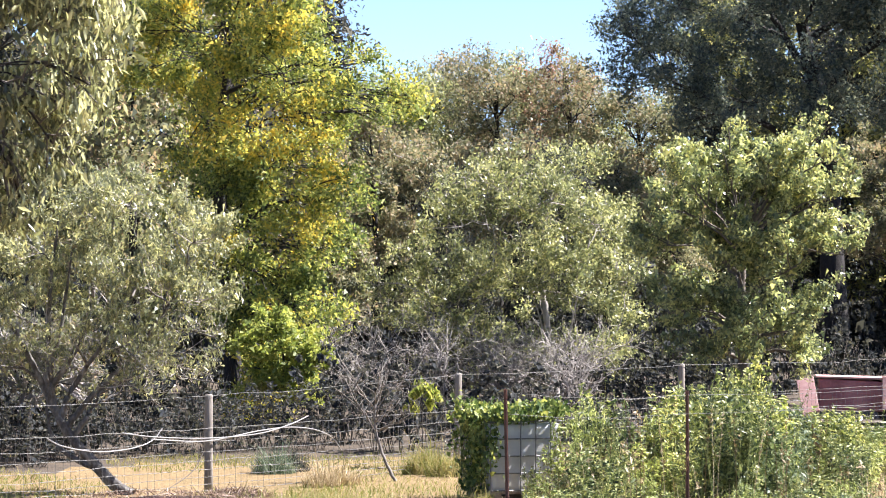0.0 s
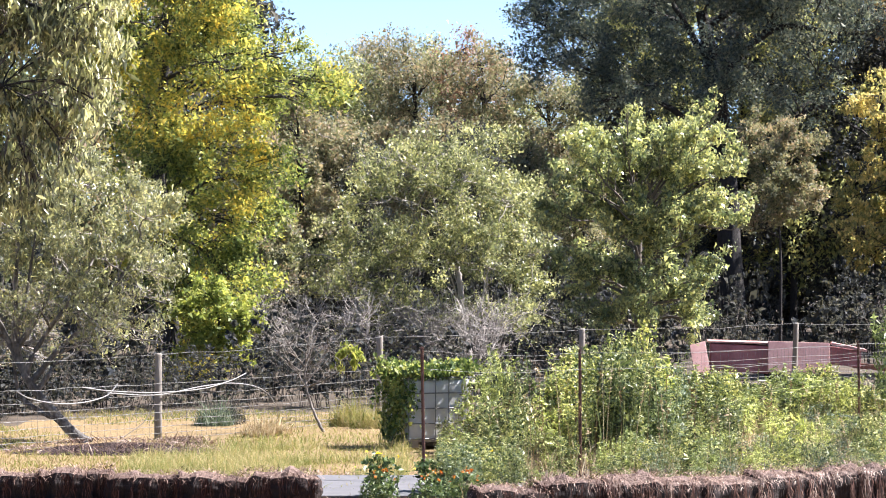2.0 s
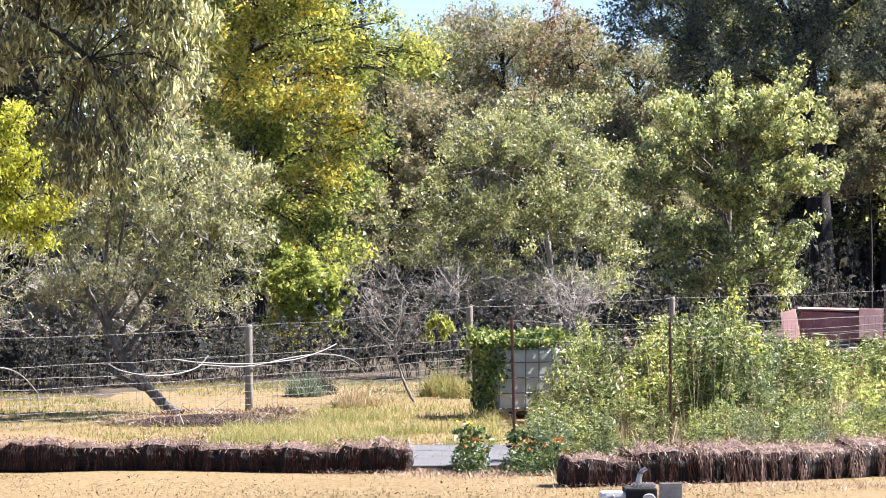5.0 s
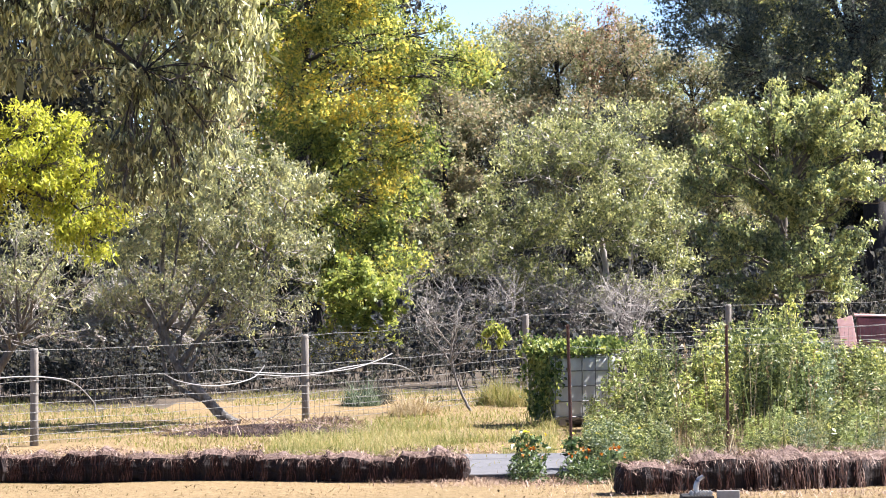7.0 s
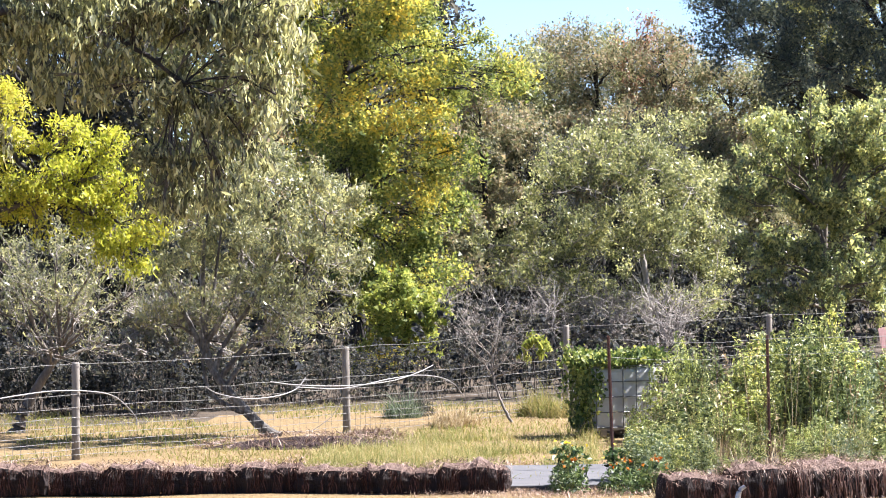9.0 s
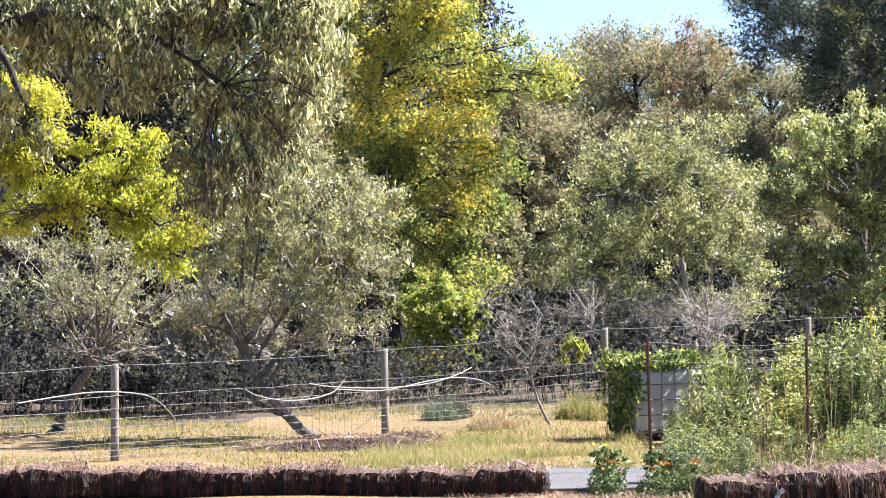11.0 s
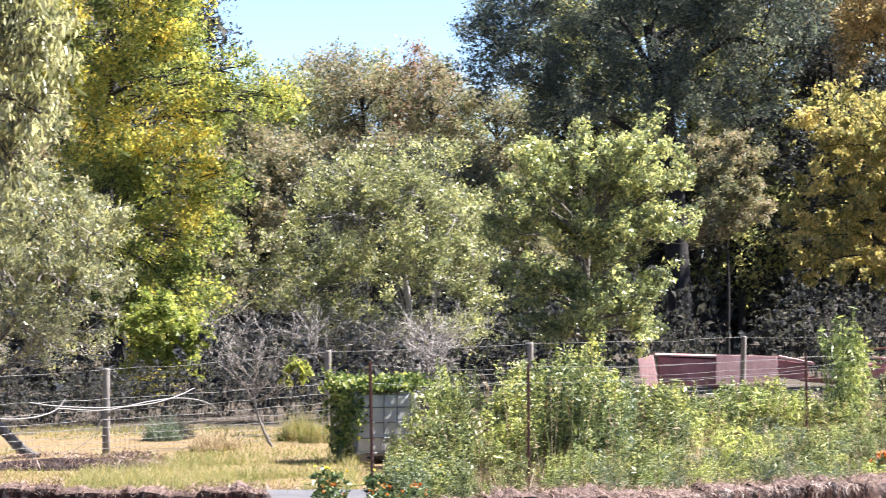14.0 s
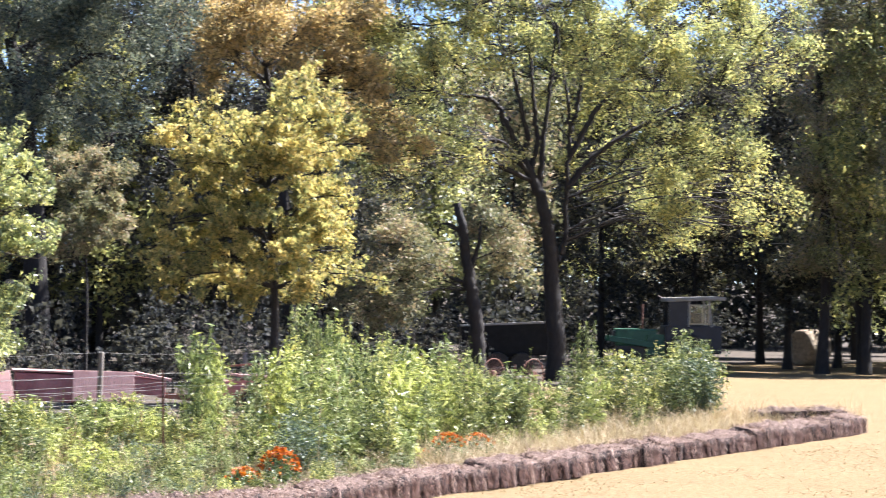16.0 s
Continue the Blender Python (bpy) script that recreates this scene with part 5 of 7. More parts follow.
row_of_bales([(23.2, 73.4), (25.3, 73.6)], 0.95, BALES_SHADED)


def straw_mound(x, y, turn, L, W, Hh):
    n = 900
    a = rng.uniform(-1, 1, n) * L / 2
    b = rng.uniform(-1, 1, n) * W / 2
    h = Hh * np.clip(1 - (2 * a / L) ** 2, 0, 1) * np.clip(1 - (2 * b / W) ** 2, 0, 1)
    bm = bmesh.new()
    bmesh.ops.create_grid(bm, x_segments=24, y_segments=8, size=0.5)
    for v in bm.verts:
        u, w = v.co.x * 2, v.co.y * 2
        v.co = Vector((v.co.x * L, v.co.y * W, -0.04 + 1.05 * Hh * (1 - u * u) * (1 - w * w) * (0.85 + 0.5 * noise.noise((u * 4, w * 3, x)))))
    root = empty("straw_mound", (x, y, 0), turn)
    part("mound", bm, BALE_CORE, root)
    V, Fc = leaves(np.column_stack([a, b, h + 0.015]), 0.16, 0.008, 0.15, 0.3)
    tagged(child("loose_straw", mesh_from("loose_straw", V, Fc, STRAW), root), kind="stuff")
    return tagged(root, "low rotted heap of brown straw by the fence", "straw heap")


straw_mound(-4.6, 51.6, 6, 3.4, 0.7, 0.2)
straw_mound(-3.6, 52.4, 4, 1.3, 0.5, 0.17)


# ---- water tank in a cage, overgrown ----
def make_tank():
    root = empty("caged_tank", (0.2, 53.6, 0), 24)
    W, D, Hh = 1.15, 1.0, 1.0
    bm = bmesh.new()
    for x in (-0.45, 0, 0.45):
        box(bm, (0.1, D, 0.09), (x, 0, 0.045))
    box(bm, (W, D, 0.03), (0, 0, 0.107))
    part("pallet", bm, WOOD_GREY, root, "grey timber pallet")
    part("tank", boxed((W - 0.06, D - 0.06, Hh - 0.05), (0, 0, 0.12 + (Hh - 0.05) / 2), bevel=0.07), TANK_WHITE, root, "white plastic tank", smooth=False)
    part("lid", lathe([(0.11, 0), (0.11, 0.03), (0.08, 0.05)], 20), PAINT_BLACK, root, "black screw lid", at=pose(0, 0, 0.12 + Hh - 0.05))
    ring = mesh_from("cage_ring", *tubes([[(-W / 2, -D / 2, 0), (W / 2, -D / 2, 0), (W / 2, D / 2, 0), (-W / 2, D / 2, 0), (-W / 2, -D / 2, 0)]], [0.010], 6), STEEL_DARK)
    for k in range(5):
        child("cage_ring", ring, root, at=pose(0, 0, 0.14 + k * (Hh - 0.04) / 4))
    bar = mesh_from("cage_bar", *tubes([[(0, 0, 0.1), (0, 0, 0.12 + Hh)]], [0.009], 6), STEEL_DARK)
    for k in range(6):
        for y in (-D / 2 - 0.012, D / 2 + 0.012):
            child("cage_bar", bar, root, at=pose(-W / 2 + W * k / 5, y, 0))
    for k in range(1, 5):
        for x in (-W / 2 - 0.012, W / 2 + 0.012):
            child("cage_bar", bar, root, at=pose(x, -D / 2 + D * k / 5, 0))
    tagged(root, "white plastic water tank in a steel cage", "water tank")
    vine = empty("vine", (0.2, 53.6, 0), 24)
    stems, pts = [], []
    for k in range(26):
        x = rng.uniform(-W / 2, W / 2)
        stems.append(curve_points([(-W / 2 - 0.06, rng.uniform(-D / 2, D / 2), 0.0), (-W / 2 - 0.05, rng.uniform(-D / 2, D / 2), 0.7), (-W / 2, rng.uniform(-D / 2, D / 2), 1.16), (x, rng.uniform(-D / 2, D / 2), 1.2)], 5, 0.02))
    V, Fc = tubes(stems, [0.006] * len(stems), 4)
    tagged(child("stem_mass", mesh_from("stem_mass", V, Fc, STALK_GREEN), vine), kind="stuff")
    n = 70
    hubs = np.column_stack([rng.uniform(-W / 2 - 0.05, W / 2, n), rng.uniform(-D / 2 - 0.08, D / 2, n), 1.15 + np.abs(rng.normal(0, 0.06, n))])
    top = np.repeat(hubs, 50, axis=0) + rng.normal(0, 1, (n * 50, 3)) * np.array([0.1, 0.1, 0.05])
    n = 34
    hubs = np.column_stack([-W / 2 - np.abs(rng.normal(0.02, 0.05, n)), rng.uniform(-D / 2 + 0.1, D / 2, n), rng.uniform(0, 1, n) ** 0.55 * 1.15])
    left = np.repeat(hubs, 50, axis=0) + rng.normal(0, 1, (n * 50, 3)) * np.array([0.05, 0.09, 0.1])
    n = 5
    hubs = np.column_stack([-W / 2 + np.abs(rng.normal(0, 0.05, n)), np.full(n, -D / 2 - 0.05), rng.uniform(0.1, 1.15, n)])
    fr = np.repeat(hubs, 26, axis=0) + rng.normal(0, 1, (n * 26, 3)) * np.array([0.09, 0.03, 0.12])
    V, Fc = leaves(np.concatenate([top, left, fr]), 0.065, 0.045, 0.6, 0.5)
    tagged(child("vine_leaves", mesh_from("vine_leaves", V, Fc, LEAF_VINE), vine), kind="stuff")
    tagged(vine, "green climbing vine draped over the caged tank", "vine")


make_tank()


# ---- machines ----
def wheel(parent, at, r, w, turn=0.0, rim_mat=None, tyre_mat=None):
    tyre = part("wheel", lathe([(r * 0.62, -w / 2), (r * 0.93, -w / 2), (r, -w * 0.3), (r, w * 0.3), (r * 0.93, w / 2), (r * 0.62, w / 2)], 28, "Y"), tyre_mat or RUBBER, parent, "black tyre", at=pose(*at, 0, 0, turn), smooth=False)
    part("rim", lathe([(0.05, -w * 0.42), (r * 0.3, -w * 0.40), (r * 0.6, -w * 0.40), (r * 0.63, -w * 0.5), (r * 0.63, w * 0.46), (r * 0.6, w * 0.25), (r * 0.1, w * 0.3)], 24, "Y"), rim_mat or PAINT_CREAM, tyre)
    return tyre


def make_implement():
    root = empty("farm_implement", (8.0, 77.2, 0), -4)
    root.scale = (1, 1, 1.27)
    bm = boxed((1.35, 1.1, 0.5), (-0.6, 0, 0.47), (0, 2, 0), 0.03)
    part("hopper", bm, PAINT_MAROON, root, "dull maroon steel housing")
    part("cover", boxed((1.4, 0.05, 0.6), (0.74, -0.72, 0.5), (-26, 1, 0), 0.015), PAINT_PINK, root, "sun-faded pink steel cover")
    part("lid", boxed((2.75, 1.2, 0.03), (0.05, 0, 0.745), (0, 1, 0), 0.008), PAINT_PINK, root)
    bm = boxed((0.36, 0.04, 0.8), (-1.5, -0.85, 0.46), (-46, -12, 0), 0.01)
    part("end_plate", bm, PAINT_PINK, root, "leaning pale pink end plate")
    part("side_box", boxed((0.85, 0.9, 0.3), (1.75, 0.1, 0.5), (0, 6, 0), 0.025), PAINT_MAROON, root)
    part("deflector", boxed((0.8, 0.7, 0.05), (1.9, -0.1, 0.68), (0, 9, 0), 0.01), PAINT_PINK, root)
    part("drawbar", boxed((1.4, 0.12, 0.1), (2.7, 0, 0.3), (0, 4, 0), 0.01), RUST, root)
    for y in (-0.32, 0.32):
        wheel(root, (0.2, y, 0.22), 0.22, 0.14)
    tagged(root, "low maroon and faded pink farm implement standing in grass", "farm machine")
    root = empty("hay_tedder", (12.1, 77.6, 0), 6)
    root.scale = (1, 1, 1.15)
    part("housing", boxed((1.3, 0.8, 0.3), (0, 0, 0.55), (0, -3, 0), 0.03), PAINT_MAROON, root)
    part("guard", boxed((0.95, 0.9, 0.05), (0.2, -0.1, 0.76), (0, 3, 0), 0.01), PAINT_PINK, root, "faded pink sheet guard")
    part("frame_bar", boxed((2.2, 0.1, 0.1), (0, 0.1, 0.36), bevel=0.01), RUST, root)
    bm = bmesh.new()
    box(bm, (0.04, 0.04, 0.5), (-0.5, 0, 0.75))
    box(bm, (0.9, 0.04, 0.04), (-0.1, 0, 0.98), (0, -4, 0))
    part("hoop", bm, RUST, root)
    for y in (-0.5, 0.5):
        wheel(root, (0.1, y, 0.27), 0.27, 0.14)
    tagged(root, "small maroon haymaking machine with a faded guard", "farm machine")


make_implement()


def make_tractor():
    root = empty("tractor", (33.9, 115.8, 0), -8)
    part("hood", boxed((1.5, 0.75, 0.62), (-1.75, 0, 1.2), bevel=0.06), PAINT_GREEN, root, "green engine hood")
    part("grille", boxed((0.08, 0.7, 0.55), (-2.54, 0, 1.15), bevel=0.02), PAINT_BLACK, root)
    part("engine", boxed((1.5, 0.72, 0.5), (-1.7, 0, 0.72), bevel=0.04), PAINT_BLACK, root, "dark engine block")
    part("loader_arm", boxed((2.3, 0.12, 0.2), (-1.6, -0.62, 1.0), (0, 8, 0), 0.02), PAINT_GREEN, root)
    part("loader_arm", boxed((2.3, 0.12, 0.2), (-1.6, 0.62, 1.0), (0, 8, 0), 0.02), PAINT_GREEN, root)
    part("side_panel", boxed((0.75, 0.06, 0.75), (-1.0, -0.5, 0.95), bevel=0.02), PAINT_GREEN, root)
    cab = part("cab", boxed((2.05, 1.4, 1.0), (0.25, 0, 1.15), bevel=0.06), PAINT_NAVY, root, "dark blue-black lower cab and fenders")
    for y in (-0.66, 0.66):
        part("door_panel", boxed((0.7, 0.05, 0.95), (-0.3, y, 2.05), bevel=0.01), PAINT_NAVY, cab)
    for x in (-0.62, 0.08, 0.85):
        for y in (-0.66, 0.66):
            part("cab_pillar", boxed((0.07, 0.07, 0.95), (x, y, 2.07), (0, 0 if x < 0.5 else -6, 0), 0.01), PAINT_BLACK if x < 0 else ROOF_GREY, cab)
    part("roof", boxed((1.95, 1.55, 0.14), (0.2, 0, 2.6), (0, -2.5, 0), 0.05), ROOF_GREY, root, "sun-bleached grey cab roof")
    part("visor", boxed((0.6, 1.5, 0.13), (1.1, 0, 2.62), (0, -1, 0), 0.03), ROOF_GREY, root)
    for y in (-0.7, 0.7):
        bm = bmesh.new()
        for z in (1.72, 2.38):
            box(bm, (0.72, 0.04, 0.05), (0.45, y, z))
        for x in (0.11, 0.79):
            box(bm, (0.05, 0.04, 0.7), (x, y, 2.05))
        frame_ob = part("window_frame", bm, PAINT_CREAM, root, "pale window frame")
        pane = part("pane", boxed((0.66, 0.008, 0.64), (0.45, y, 2.05), bevel=0), GLASS, frame_ob)
        pane.visible_shadow = False
    part("seat", boxed((0.5, 0.5, 0.6), (0.35, 0, 1.8), bevel=0.06), PAINT_BLACK, root)
    part("exhaust", lathe([(0.04, 0), (0.04, 0.9), (0.03, 0.9)], 10), RUST, root, at=pose(-1.5, 0, 1.5))
    for y in (-0.85, 0.85):
        wheel(root, (0.0, y, 0.7), 0.7, 0.42)
        wheel(root, (-1.95, y * 0.75, 0.38), 0.38, 0.22)
    tagged(root, "old green farm tractor with a square cab in tree shade", "tractor")


make_tractor()


def make_trailer():
    root = empty("dump_trailer", (26.2, 110.5, 0), -10)
    for y in (-1.0, 1.0):
        part("side_wall", boxed((3.2, 0.08, 1.0), (0, y, 1.2), (0, -3, 0), 0.015), ENGINE_BLACK, root)
    part("front_wall", boxed((0.08, 2.0, 1.0), (-1.58, 0, 1.15), bevel=0.015), ENGINE_BLACK, root)
    part("tailgate", boxed((0.09, 2.0, 1.1), (1.62, 0, 1.25), (0, 4, 0), 0.015), STEEL_DARK, root, "pale dented tailgate")
    part("bed", boxed((3.2, 2.0, 0.08), (0, 0, 0.66), (0, -3, 0), 0.01), ENGINE_BLACK, root)
    # the rail's paler grey paints in the light along its top
    part("top_rail", boxed((3.3, 0.1, 0.07), (0, -1.0, 1.72), (0, -3, 0), 0.01), ROOF_GREY, root, "grey top rail, pale as if lit")
    part("drawbar", boxed((1.6, 0.14, 0.14), (-2.3, 0, 0.5), bevel=0.01), RUST, root)
    for x in (-0.4, 0.4):
        for y in (-1.1, 1.1):
            wheel(root, (x, y, 0.38), 0.38, 0.22, 0, ENGINE_BLACK)
    tagged(root, "black steel dump trailer parked under the trees", "trailer")


make_trailer()


def make_rake_wheel(x, y, turn):
    root = empty("hay_rake_wheel", (x, y, -0.04), turn)
    root.scale = (0.88, 0.88, 0.88)
    r = 0.62
    ang = np.linspace(0, 2 * math.pi, 33)
    V, Fc = tubes([[(r * 0.8 * math.cos(a), 0, 0.66 + r * 0.8 * math.sin(a)) for a in ang]], [0.018], 6)
    child("rim", mesh_from("rim", V, Fc, RUST), root)
    tine = mesh_from("tine", *tubes([[(0.1, 0, 0), (r * 0.8, 0, 0), (r, 0.03, 0.05)]], [0.006], 4), RUST)
    for k in range(28):
        child("tine", tine, root, at=pose(0, 0, 0.66, 0, k * 360 / 28, 0))
    part("hub", lathe([(0.11, -0.06), (0.13, 0), (0.11, 0.06)], 16, "Y"), RUST, root, at=pose(0, 0, 0.66))
    part("leg", boxed((0.08, 0.08, 0.72), (0.0, 0.12, 0.34), bevel=0.01), RUST, root)
    return tagged(root, "spoked wheel of a hay rake in weeds", "hay rake", "hay rake wheels")


make_rake_wheel(20.4, 92.6, 35)
make_rake_wheel(21.5, 92.4, 35)
make_rake_wheel(22.6, 92.2, 35)


def make_hay(x, y, turn):
    bm = lathe([(0.35, -0.6), (0.62, -0.6), (0.7, -0.52), (0.72, 0), (0.7, 0.52), (0.62, 0.6), (0.35, 0.6)], 30, "X")
    bmesh.ops.subdivide_edges(bm, edges=[e for e in bm.edges if e.calc_length() > 0.3], cuts=3)
    for v in bm.verts:
        v.co += v.co.normalized() * 0.03 * noise.noise(v.co * 4)
        v.co.z = max(v.co.z + 0.70, 0.0)
    ob = part("round_hay_bale", bm, HAY, None, smooth=True)
    ob.matrix_world = pose(x, y, -0.01, 0, 0, turn)
    return tagged(ob, "weathered grey-brown round hay bale at the woods' edge", "hay bale", "round hay bales")


make_hay(42.3, 126.8, 25)


def make_mower():
    root = empty("garden_machine", (1.4, 35.0, 0), 4)
    root.scale = (0.92, 0.92, 0.78)
    part("deck", boxed((0.9, 0.7, 0.16), (0, 0, 0.2), bevel=0.05), ENGINE_BLACK, root)
    part("engine", boxed((0.36, 0.4, 0.34), (-0.02, 0, 0.34), bevel=0.03), ENGINE_BLACK, root, "black engine block")
    bm = bmesh.new()
    for k in range(7):
        box(bm, (0.012, 0.3, 0.05), (-0.08 + 0.035 * k, 0, 0.53), (0, 20, 0))
    part("cooling_fins", bm, STEEL_PALE, root)
    part("side_panel", boxed((0.26, 0.03, 0.34), (0.32, -0.12, 0.40), bevel=0.008), ROOF_GREY, root, "bare grey metal panel")
    V, Fc = tubes([curve_points([(-0.03, 0, 0.48), (-0.03, 0, 0.60), (-0.005, 0, 0.70), (0.055, 0, 0.755)], 6)], [np.linspace(0.034, 0.026, 18)], 12)
    child("exhaust_pipe", mesh_from("exhaust_pipe", V, Fc, STEEL_PALE, True), root, "shiny bent exhaust pipe")
    part("filter_cap", lathe([(0.075, -0.03), (0.08, 0), (0.06, 0.03)], 20, "Y"), TANK_WHITE, root, "round white cap", at=pose(0.06, -0.23, 0.36))
    part("fuel_tank", boxed((0.3, 0.3, 0.2), (-0.33, -0.05, 0.36), bevel=0.06), TANK_WHITE, root, "white fuel tank")
    part("handle", lathe([(0.035, -0.12), (0.035, 0.12), (0.02, 0.13)], 12, "X"), STEEL_PALE, root, at=pose(-0.45, -0.2, 0.36, 0, -20, 0))
    for x in (-0.36, 0.36):
        for y in (-0.36, 0.36):
            wheel(root, (x, y, 0.15), 0.15, 0.1)
    tagged(root, "small black engine-driven garden machine with a bent exhaust", "garden machine")


make_mower()


# ---- bare sapling by the fence ----
def make_sapling():
    root = empty("bare_sapling", (-1.56, 57.3, 0))
    stem = curve_points([(0, 0, -0.03), (-0.2, 0.1, 0.35), (-0.33, 0.2, 0.8), (-0.34, 0.2, 1.15)], 6, 0.004)
    V, Fc = tubes([stem], [np.linspace(0.028, 0.016, len(stem))], 7)
    child("stem", mesh_from("stem", V, Fc, BARK_PALE, True), root)
    paths, radii = [], []
    for k in range(16):
        a = stem[rng.integers(len(stem) - 7, len(stem))]
        ang = rng.uniform(0, 6.28)
        d = np.array([math.cos(ang) * 0.62, math.sin(ang) * 0.4, rng.uniform(0.35, 0.9)])
        p = curve_points([a, a + d * 0.5 + [0, 0, -0.04], a + d], 4, 0.012)
        paths.append(p)
        radii.append(np.linspace(0.012, 0.005, len(p)))
        for q in range(5):
            b = p[rng.integers(3, len(p))]
            e = b + np.array([rng.normal(0, 0.16), rng.normal(0, 0.12), rng.uniform(0.02, 0.26)])
            paths.append([b, (b + e) / 2 + rng.normal(0, 0.02, 3), e])
            radii.append(np.array([0.0065, 0.005, 0.0035]))
    V, Fc = tubes(paths, radii, 4)
    tagged(child("branch_mass", mesh_from("branch_mass", V, Fc, BARK_PALE), root), kind="stuff")
    tagged(root, "leafless pale sapling with forking thin branches", "sapling")


make_sapling()


rng = np.random.default_rng(301)
# ---- the two trees that hang into view ----
def hanging_tree(name, label, at, trunk, trunk_r, lobes, mat, count, leaf, limbs, droop):
    return plant_tree(name, label, at, trunk, trunk_r, lobes, mat, BARK_DARK, count, leaf=leaf, depth=0.28, droop=droop, clump=14, spread=0.08, twigs=0.8,
                      twig_mat=BARK_GREY, fork=0.7, limb_r=0.4, hollow=0.25, upward=0.15, twig_r=0.004, boughs=limbs, bough_r=0.24, tufts=6, rise=-0.5, small=False, ragged=2.2, slack=0.85, many=1.35, fine=0.85)


hanging_tree("pecan_tree", "pecan tree with drooping narrow brown-green leaflets", (-6.59, 29.27, 0), [(0, -0.05), (0.18, 3.41), (0.35, 5.14)], 0.22,
             [(1.54, 5.14, 0.4), (2.08, 5.08, 0.45), (2.63, 5.18, 0.45), (3.18, 5.12, 0.45), (3.63, 5.01, 0.3), (3.77, 4.51, 0.23), (3.42, 4.41, 0.33), (2.92, 4.42, 0.38), (2.32, 4.58, 0.33), (2.76, 3.92, 0.25), (3.21, 3.91, 0.25), (3.51, 4.06, 0.21), (2.81, 3.52, 0.18), (1.78, 4.63, 0.25), (3.88, 5.26, 0.25), (3.26, 3.61, 0.14), (2.09, 5.68, 0.45), (2.99, 5.67, 0.45), (3.74, 5.62, 0.3), (0.94, 5.09, 0.45), (1.03, 4.39, 0.35)],
             LEAF_PECAN, 25000, (0.088, 0.024), [[(0.25, 4.3, 0), (1.0, 5.05, 0.1), (1.35, 4.85, 0.3), (1.62, 4.62, 0.3)], [(0.3, 4.6, 0), (1.3, 5.5, 0.1), (2.4, 5.6, 0.0), (3.5, 5.2, 0.0)], [(0.3, 4.5, 0), (1.2, 5.2, -0.3), (2.2, 5.1, -0.3), (3.0, 4.6, -0.2)]], 1.1)
hanging_tree("locust_tree", "locust tree with bright lemon-yellow feathery leaves", (-7.62, 32.11, 0), [(0, -0.05), (0.14, 3.42), (0.27, 5.06)], 0.2,
             [(2.05, 4.16, 0.29), (2.48, 3.88, 0.29), (2.15, 3.67, 0.29), (2.75, 3.55, 0.28), (2.91, 3.22, 0.21), (3.18, 3.27, 0.16), (3.15, 2.99, 0.1), (1.94, 4.61, 0.19), (2.92, 4.1, 0.19), (3.35, 3.43, 0.13), (2.54, 4.27, 0.18), (1.61, 4.06, 0.33), (1.51, 4.61, 0.28), (1.66, 3.51, 0.22), (3.08, 3.77, 0.16)],
             LEAF_LEMON, 26000, (0.046, 0.018), [[(0.25, 4.9, 0), (0.8, 5.5, -0.1), (1.38, 5.28, -0.25), (1.7, 4.73, -0.3), (1.88, 4.37, -0.3), (2.07, 4.04, -0.3), (2.31, 3.77, -0.3), (2.77, 3.49, -0.25)], [(0.8, 5.5, -0.1), (1.5, 5.8, -0.2), (1.94, 5.38, -0.3), (1.92, 5.05, -0.3), (2.11, 4.77, -0.3)], [(0.2, 4.2, 0), (1.2, 4.75, 0.2), (1.8, 4.5, 0.3), (2.2, 3.85, 0.35)], [(0.2, 4.0, 0), (1.3, 4.4, -0.1), (2.3, 4.0, -0.1), (3.0, 3.4, 0)]], 0.5)


rng = np.random.default_rng(302)
